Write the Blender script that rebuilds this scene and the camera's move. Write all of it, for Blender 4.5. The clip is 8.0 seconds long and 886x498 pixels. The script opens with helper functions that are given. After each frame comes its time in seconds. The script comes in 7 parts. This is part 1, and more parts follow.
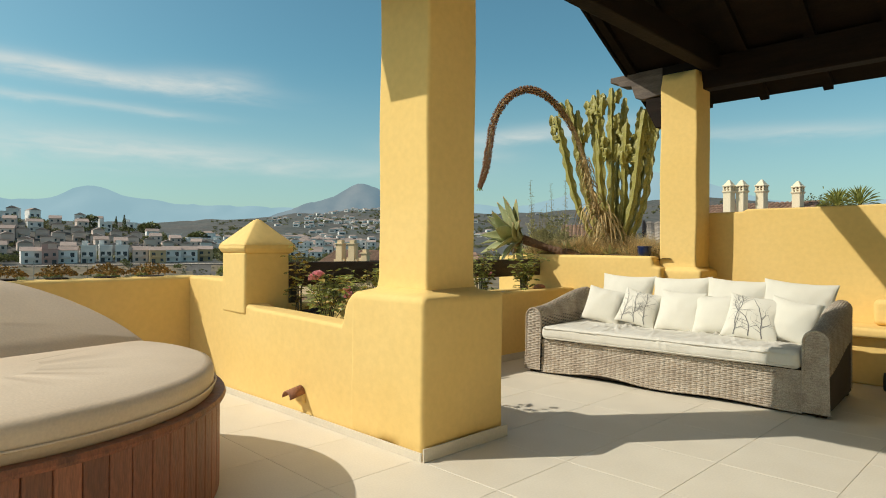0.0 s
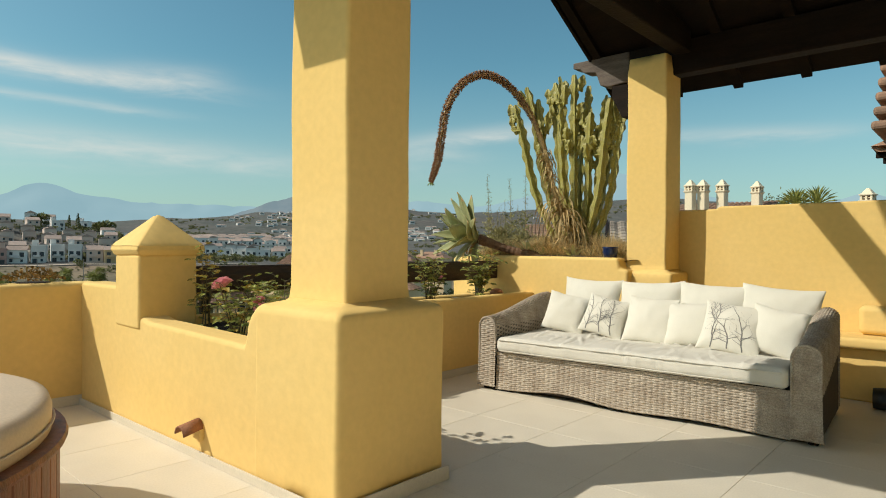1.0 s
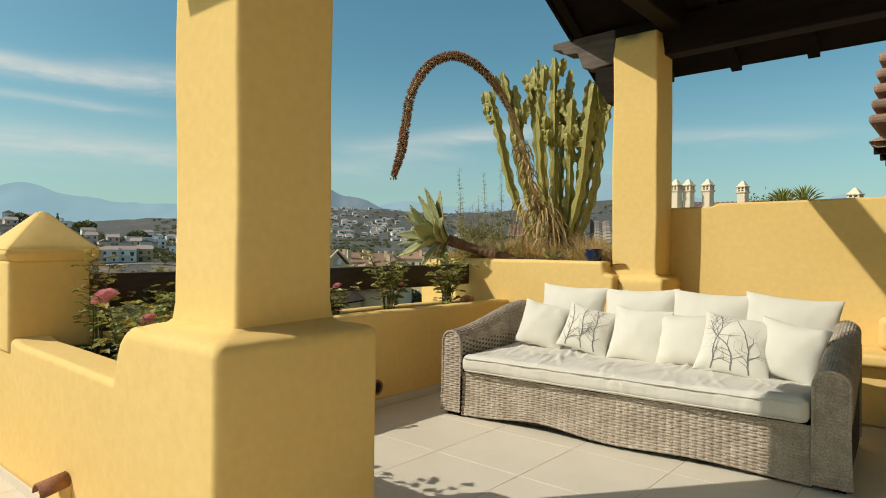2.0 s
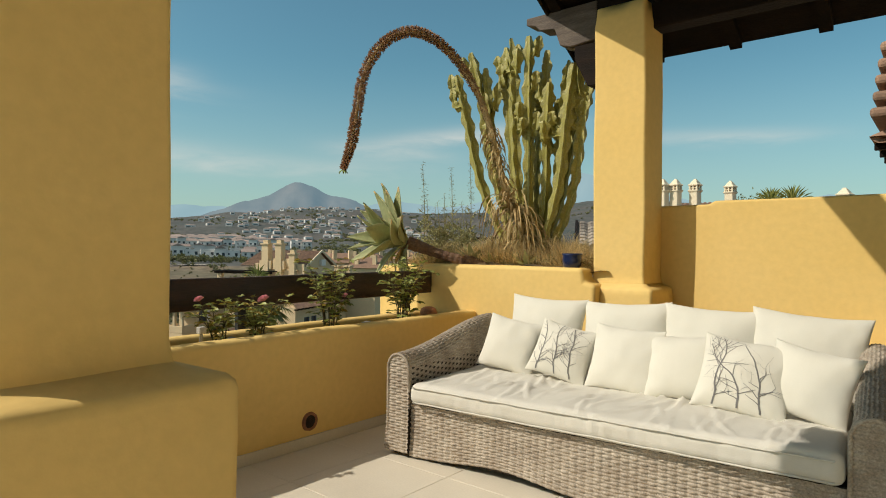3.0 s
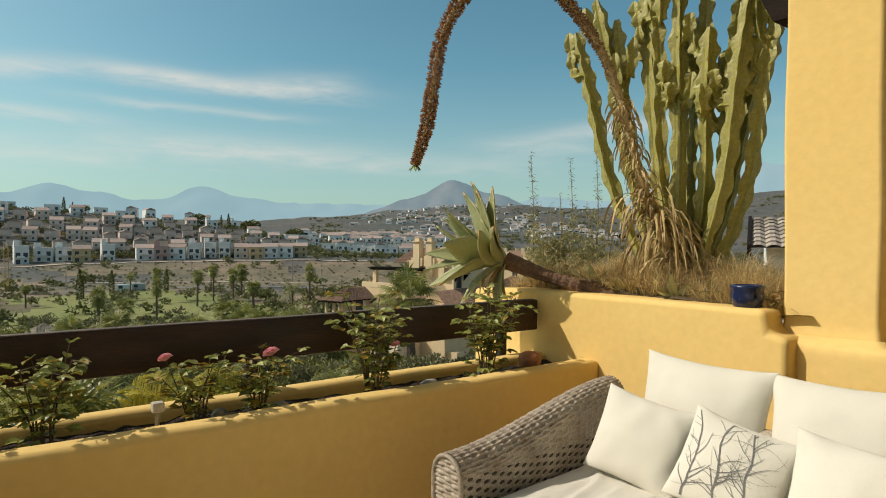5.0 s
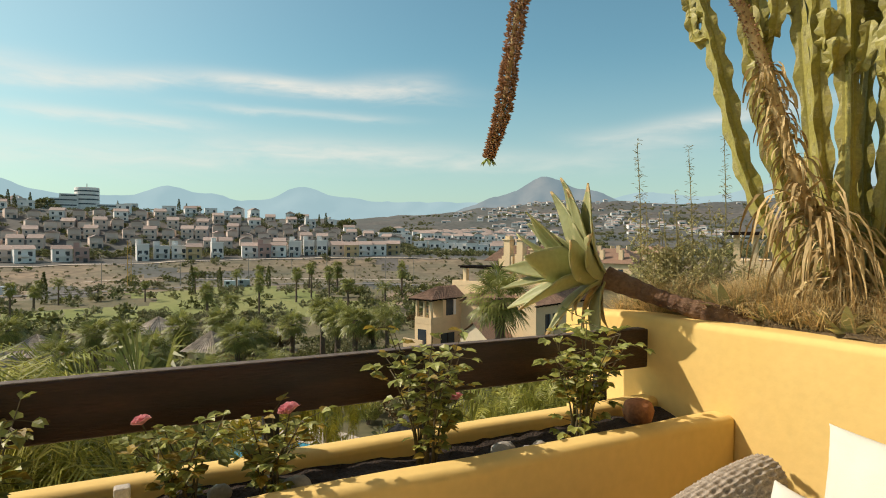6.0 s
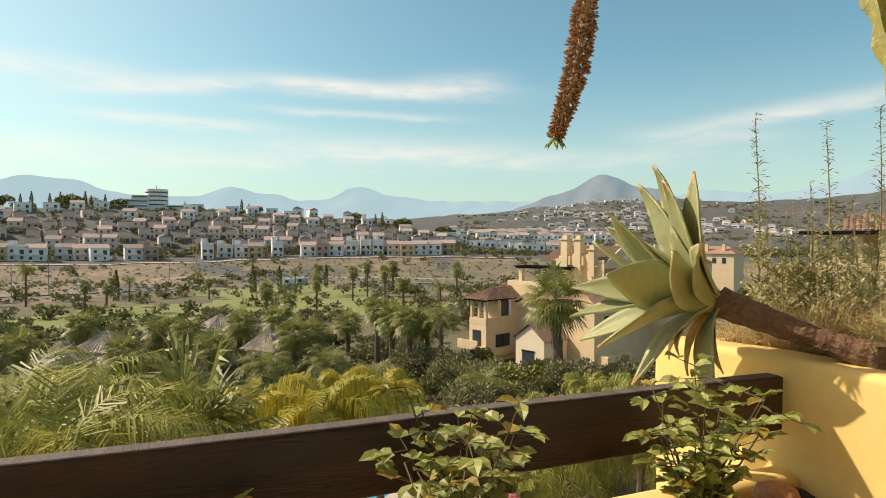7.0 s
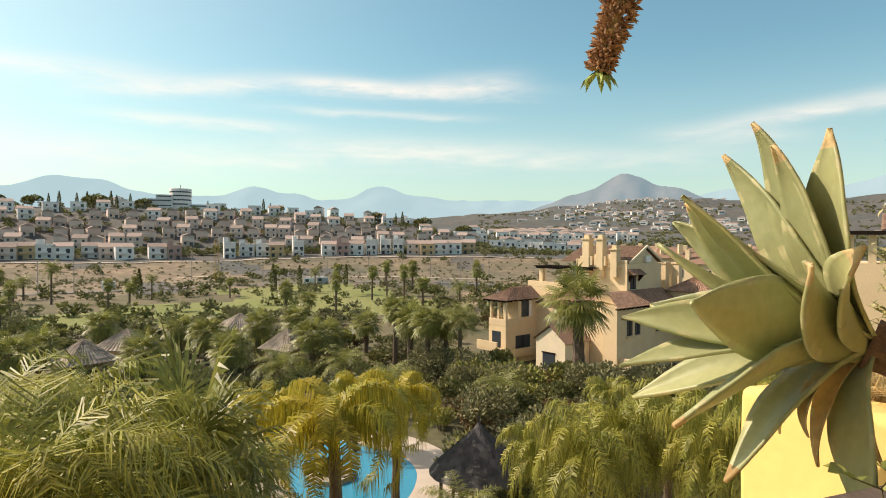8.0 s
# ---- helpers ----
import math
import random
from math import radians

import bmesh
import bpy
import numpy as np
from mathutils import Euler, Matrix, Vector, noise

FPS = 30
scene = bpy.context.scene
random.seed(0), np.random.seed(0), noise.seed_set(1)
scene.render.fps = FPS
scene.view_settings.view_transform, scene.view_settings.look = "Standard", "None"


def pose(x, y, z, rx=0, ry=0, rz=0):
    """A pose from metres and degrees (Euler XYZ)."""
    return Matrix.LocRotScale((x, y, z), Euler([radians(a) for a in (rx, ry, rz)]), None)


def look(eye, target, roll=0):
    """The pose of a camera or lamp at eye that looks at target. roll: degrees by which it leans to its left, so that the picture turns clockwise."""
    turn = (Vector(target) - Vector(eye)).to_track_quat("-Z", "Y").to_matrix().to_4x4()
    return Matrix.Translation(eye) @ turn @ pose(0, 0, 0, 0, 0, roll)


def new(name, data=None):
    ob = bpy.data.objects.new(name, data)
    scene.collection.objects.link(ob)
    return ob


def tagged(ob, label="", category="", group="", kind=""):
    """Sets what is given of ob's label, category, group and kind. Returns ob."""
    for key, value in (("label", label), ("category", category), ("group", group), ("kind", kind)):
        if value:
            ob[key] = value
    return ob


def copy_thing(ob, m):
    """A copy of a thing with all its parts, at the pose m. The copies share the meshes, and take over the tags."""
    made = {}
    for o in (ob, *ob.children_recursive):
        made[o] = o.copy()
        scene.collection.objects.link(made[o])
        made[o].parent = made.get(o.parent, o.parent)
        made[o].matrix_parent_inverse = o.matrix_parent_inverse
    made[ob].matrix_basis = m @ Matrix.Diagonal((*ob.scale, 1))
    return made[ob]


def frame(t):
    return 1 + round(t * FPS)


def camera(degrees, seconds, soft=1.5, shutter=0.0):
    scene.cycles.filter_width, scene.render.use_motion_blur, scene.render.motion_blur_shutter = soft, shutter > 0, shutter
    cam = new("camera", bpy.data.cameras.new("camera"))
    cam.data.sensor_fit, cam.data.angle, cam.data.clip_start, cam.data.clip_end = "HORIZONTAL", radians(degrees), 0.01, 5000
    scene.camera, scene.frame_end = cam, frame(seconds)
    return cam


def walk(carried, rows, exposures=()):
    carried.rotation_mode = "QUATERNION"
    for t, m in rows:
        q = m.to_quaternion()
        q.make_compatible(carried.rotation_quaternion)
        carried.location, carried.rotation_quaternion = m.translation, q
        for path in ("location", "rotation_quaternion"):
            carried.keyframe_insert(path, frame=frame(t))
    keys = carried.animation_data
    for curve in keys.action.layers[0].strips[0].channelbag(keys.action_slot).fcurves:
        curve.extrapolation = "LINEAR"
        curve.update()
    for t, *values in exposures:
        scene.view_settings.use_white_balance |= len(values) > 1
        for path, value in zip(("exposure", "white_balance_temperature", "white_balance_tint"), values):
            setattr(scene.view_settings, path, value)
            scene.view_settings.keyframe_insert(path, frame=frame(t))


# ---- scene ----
cam = camera(71.7, 8.0, soft=1.0)
PATH = [
    (0, (0.217, 0.163, 1.202), (-1.206, 1.569, 1.198), 0.4),
    (0.5, (0.022, 0.462, 1.214), (-1.354, 1.914, 1.21), 0.3),
    (1, (-0.152, 0.807, 1.217), (-1.493, 2.291, 1.212), 0.4),
    (1.5, (-0.323, 1.136, 1.228), (-1.649, 2.634, 1.223), 0.4),
    (3, (-0.806, 2.268, 1.271), (-2.082, 3.808, 1.268), 0.4),
    (3.5, (-0.955, 2.613, 1.309), (-2.255, 4.132, 1.303), 0.4),
    (4, (-1.114, 2.961, 1.35), (-2.487, 4.415, 1.342), 0.3),
    (4.5, (-1.282, 3.278, 1.391), (-2.786, 4.596, 1.378), 0.3),
    (6, (-2.135, 4.098, 1.518), (-3.907, 5.025, 1.49), 0.1),
    (6.5, (-2.478, 4.293, 1.537), (-4.306, 5.103, 1.507), 0.1),
    (7, (-2.856, 4.5, 1.561), (-4.705, 5.264, 1.53), 0.1),
    (7.5, (-3.232, 4.714, 1.565), (-5.092, 5.447, 1.533), 0.1),
    (8, (-3.657, 4.959, 1.565), (-5.529, 5.661, 1.532), 0.2),
]
walk(cam, [(t, look(eye, target, roll)) for t, eye, target, roll in PATH],
     exposures=[(0, -0.12, 6550, 9), (1.5, -0.18, 6550, 9), (3.0, -0.22, 6700, 11), (4.5, -0.22, 6700, 11), (6.0, 0.10, 7150, 15), (7.0, 0.30, 7350, 19), (8.0, 0.40, 7450, 20)])

# ---- light ----
SUN = Vector((0.458, 0.600, -0.656)).normalized()      # the way the sunlight travels
world = bpy.data.worlds.new("sky")
scene.world = world
world.use_nodes = True
wt = world.node_tree
wt.nodes.clear()
w_out = wt.nodes.new("ShaderNodeOutputWorld")
w_bg = wt.nodes.new("ShaderNodeBackground")
w_sky = wt.nodes.new("ShaderNodeTexSky")
w_sky.sky_type = 'NISHITA'
w_sky.sun_disc = False
w_sky.sun_elevation = math.asin(-SUN.z)
w_sky.sun_rotation = math.atan2(-SUN.x, -SUN.y)
w_sky.air_density, w_sky.dust_density, w_sky.ozone_density = 1.0, 1.0, 1.6
w_bg.inputs["Strength"].default_value = 0.12
# streaks of thin cloud: noise on the dome, stretched along the horizon
w_geo = wt.nodes.new("ShaderNodeTexCoord")
w_sep = wt.nodes.new("ShaderNodeSeparateXYZ")
wt.links.new(w_geo.outputs["Generated"], w_sep.inputs[0])


def wmath(op, a, b=None, c=None):
    n = wt.nodes.new("ShaderNodeMath")
    n.operation = op
    for i, v in enumerate((a, b, c)):
        if v is None:
            continue
        if isinstance(v, (int, float)):
            n.inputs[i].default_value = v
        else:
            wt.links.new(v, n.inputs[i])
    return n.outputs[0]


w_az = wmath('ARCTAN2', wmath('MULTIPLY', w_sep.outputs[0], -1.0), w_sep.outputs[1])      # heading from +y towards -x
w_comb = wt.nodes.new("ShaderNodeCombineXYZ")
wt.links.new(wmath('MULTIPLY', w_az, 7.0), w_comb.inputs[0])
wt.links.new(wmath('MULTIPLY', w_sep.outputs[2], 34.0), w_comb.inputs[1])
w_noise = wt.nodes.new("ShaderNodeTexNoise")
wt.links.new(w_comb.outputs[0], w_noise.inputs["Vector"])
w_noise.inputs["Scale"].default_value = 1.6
w_noise.inputs["Detail"].default_value = 8
w_noise.inputs["Roughness"].default_value = 0.6
w_noise.inputs["Distortion"].default_value = 0.35
w_ragged = wmath('SUBTRACT', w_noise.outputs[0], 0.5)
w_el = wmath('ADD', w_sep.outputs[2], wmath('MULTIPLY', w_ragged, 0.018))


def streak(heading, half, el, thick, slope, amount):
    """A long thin cloud about a heading and an elevation, in degrees, ragged by the noise."""
    d = wmath('DIVIDE', wmath('SUBTRACT', w_az, radians(heading)), radians(half))
    along = wmath('EXPONENT', wmath('MULTIPLY', wmath('POWER', wmath('ABSOLUTE', d), 3.0), -1.0))
    mid = wmath('MULTIPLY_ADD', d, math.sin(radians(slope)), math.sin(radians(el)))
    a = wmath('DIVIDE', wmath('SUBTRACT', w_el, mid), math.sin(radians(thick)))
    across = wmath('EXPONENT', wmath('MULTIPLY', wmath('MULTIPLY', a, a), -1.0))
    body = wmath('MULTIPLY', wmath('MULTIPLY', along, across), amount)
    return wmath('MULTIPLY', body, wmath('MULTIPLY_ADD', w_ragged, 2.6, 1.0))


w_sum = None
for cl in ((73.0, 11, 13.55, 0.75, 0.25, 0.52), (66.5, 4.5, 14.3, 0.8, -0.2, 0.30), (79, 4, 14.0, 0.5, 0.1, 0.22), (92, 8, 12.9, 0.75, -0.9, 0.45), (76, 9, 11.35, 0.35, 0.2, 0.34), (91, 8, 10.0, 0.5, 0.1, 0.42), (104, 9, 13.2, 0.8, -0.4, 0.4),
           (37, 8.5, 10.5, 0.7, -0.75, 0.42), (45, 6, 8.9, 0.8, 0.3, 0.25), (71, 13, 8.0, 1.2, 0.4, 0.42), (96, 18, 7.0, 1.3, 0.2, 0.30), (16, 8, 9.6, 0.6, 0.3, 0.30), (51, 9, 7.2, 0.9, 0.1, 0.22)):
    v = streak(*cl)
    w_sum = v if w_sum is None else wmath('ADD', w_sum, v)
w_cloud = wt.nodes.new("ShaderNodeMix")
w_cloud.data_type = 'RGBA'
wt.links.new(wmath('MINIMUM', wmath('MAXIMUM', w_sum, 0.0), 0.85), w_cloud.inputs["Factor"])
w_high = wt.nodes.new("ShaderNodeMapRange")            # the teal air low down gives way to a pale veil overhead
w_high.interpolation_type = 'SMOOTHSTEP'
wt.links.new(w_sep.outputs[2], w_high.inputs["Value"])
w_high.inputs["From Min"].default_value, w_high.inputs["From Max"].default_value = 0.36, 0.72
w_air = wt.nodes.new("ShaderNodeMix")
w_air.data_type = 'RGBA'
w_air.inputs["A"].default_value = (0.68, 1.10, 0.98, 1)
w_air.inputs["B"].default_value = (1.62, 1.34, 1.02, 1)
wt.links.new(w_high.outputs[0], w_air.inputs["Factor"])
w_tint = wt.nodes.new("ShaderNodeMix")
w_tint.data_type, w_tint.blend_type = 'RGBA', 'MULTIPLY'
w_tint.inputs["Factor"].default_value = 1.0
wt.links.new(w_air.outputs["Result"], w_tint.inputs["B"])
wt.links.new(w_sky.outputs[0], w_tint.inputs["A"])
w_haze = wt.nodes.new("ShaderNodeMapRange")            # pale air towards the horizon
w_haze.interpolation_type = 'SMOOTHSTEP'
wt.links.new(w_sep.outputs[2], w_haze.inputs["Value"])
w_haze.inputs["From Min"].default_value, w_haze.inputs["From Max"].default_value = 0.0, 0.30
w_haze.inputs["To Min"].default_value, w_haze.inputs["To Max"].default_value = 0.46, 0.0
w_pale = wt.nodes.new("ShaderNodeMix")
w_pale.data_type = 'RGBA'
wt.links.new(w_haze.outputs[0], w_pale.inputs["Factor"])
wt.links.new(w_tint.outputs["Result"], w_pale.inputs["A"])
w_pale.inputs["B"].default_value = (4.6, 5.4, 5.3, 1)
w_dot = wt.nodes.new("ShaderNodeVectorMath")           # bright haze round the sun
w_dot.operation = 'DOT_PRODUCT'
wt.links.new(w_geo.outputs["Generated"], w_dot.inputs[0])
w_dot.inputs[1].default_value = -SUN
w_halo = wt.nodes.new("ShaderNodeMix")
w_halo.data_type = 'RGBA'
wt.links.new(wmath('MULTIPLY', wmath('POWER', wmath('MAXIMUM', w_dot.outputs["Value"], 0.0), 4.0), 0.50), w_halo.inputs["Factor"])
wt.links.new(w_pale.outputs["Result"], w_halo.inputs["A"])
w_halo.inputs["B"].default_value = (8.6, 8.6, 7.4, 1)
wt.links.new(w_halo.outputs["Result"], w_cloud.inputs["A"])
w_cloud.inputs["B"].default_value = (6.6, 6.8, 6.4, 1)
wt.links.new(w_cloud.outputs["Result"], w_bg.inputs["Color"])
wt.links.new(w_bg.outputs[0], w_out.inputs[0])

sun = new("sun", bpy.data.lights.new("sun", 'SUN'))
sun.data.energy = 4.0
sun.data.angle = radians(0.55)
sun.data.color = (1.0, 0.94, 0.82)
sun.rotation_euler = SUN.to_track_quat("-Z", "Y").to_euler()
sun.location = (0, 0, 30)


# ---- materials ----
def mat(name, col, rough=0.8, var=0.12, scale=6.0, fine=60.0, bump=0.1, tint=None, metal=0.0, pieces=0.0, islands=0.0, spec=0.5, stretch=(1, 1, 1), trans=0.0, coords="Object"):
    """A two-scale procedural surface: patches of col and tint, fine grain, and a bump."""
    m = bpy.data.materials.new(name)
    m.use_nodes = True
    nt = m.node_tree
    bs = nt.nodes["Principled BSDF"]
    bs.inputs["Roughness"].default_value = rough
    bs.inputs["Metallic"].default_value = metal
    bs.inputs["Specular IOR Level"].default_value = spec
    tc = nt.nodes.new("ShaderNodeTexCoord")
    mp = nt.nodes.new("ShaderNodeMapping")
    mp.inputs["Scale"].default_value = stretch
    nt.links.new(tc.outputs[coords], mp.inputs[0])
    big = nt.nodes.new("ShaderNodeTexNoise")
    big.inputs["Scale"].default_value = scale
    big.inputs["Detail"].default_value = 5
    small = nt.nodes.new("ShaderNodeTexNoise")
    small.inputs["Scale"].default_value = fine
    small.inputs["Detail"].default_value = 4
    nt.links.new(mp.outputs[0], big.inputs[0])
    nt.links.new(mp.outputs[0], small.inputs[0])
    mix = nt.nodes.new("ShaderNodeMix")
    mix.data_type = 'RGBA'
    rng = nt.nodes.new("ShaderNodeMapRange")
    rng.inputs["From Min"].default_value, rng.inputs["From Max"].default_value = 0.3, 0.7
    nt.links.new(big.outputs[0], rng.inputs[0])
    nt.links.new(rng.outputs[0], mix.inputs["Factor"])
    t = tint or tuple(c * (1 - var) for c in col)
    mix.inputs["A"].default_value = (*col, 1)
    mix.inputs["B"].default_value = (*t, 1)
    hsv = nt.nodes.new("ShaderNodeHueSaturation")
    nt.links.new(mix.outputs["Result"], hsv.inputs["Color"])
    val = nt.nodes.new("ShaderNodeMapRange")
    val.inputs["From Min"].default_value, val.inputs["From Max"].default_value = 0.25, 0.75
    val.inputs["To Min"].default_value, val.inputs["To Max"].default_value = 1 - var, 1 + var * 0.6
    nt.links.new(small.outputs[0], val.inputs[0])
    out = val.outputs[0]
    for amount, node, socket in ((pieces, "ShaderNodeObjectInfo", "Random"), (islands, "ShaderNodeNewGeometry", "Random Per Island")):
        if amount:
            info = nt.nodes.new(node)
            r = nt.nodes.new("ShaderNodeMapRange")
            r.inputs["To Min"].default_value, r.inputs["To Max"].default_value = 1 - amount, 1 + amount
            nt.links.new(info.outputs[socket], r.inputs[0])
            mul = nt.nodes.new("ShaderNodeMath")
            mul.operation = 'MULTIPLY'
            nt.links.new(out, mul.inputs[0])
            nt.links.new(r.outputs[0], mul.inputs[1])
            out = mul.outputs[0]
    nt.links.new(out, hsv.inputs["Value"])
    nt.links.new(hsv.outputs[0], bs.inputs["Base Color"])
    if trans:
        bs.inputs["Subsurface Weight"].default_value = 0.0
        tr = nt.nodes.new("ShaderNodeBsdfTranslucent")
        nt.links.new(hsv.outputs[0], tr.inputs[0])
        ms = nt.nodes.new("ShaderNodeMixShader")
        ms.inputs[0].default_value = trans
        nt.links.new(bs.outputs[0], ms.inputs[1])
        nt.links.new(tr.outputs[0], ms.inputs[2])
        nt.links.new(ms.outputs[0], nt.nodes["Material Output"].inputs[0])
    if bump:
        add = nt.nodes.new("ShaderNodeMath")
        add.operation = 'MULTIPLY_ADD'
        add.inputs[1].default_value = 2.0
        nt.links.new(big.outputs[0], add.inputs[0])
        nt.links.new(small.outputs[0], add.inputs[2])
        bp = nt.nodes.new("ShaderNodeBump")
        bp.inputs["Strength"].default_value = bump
        bp.inputs["Distance"].default_value = 0.02
        nt.links.new(add.outputs[0], bp.inputs["Height"])
        nt.links.new(bp.outputs[0], bs.inputs["Normal"])
    return m


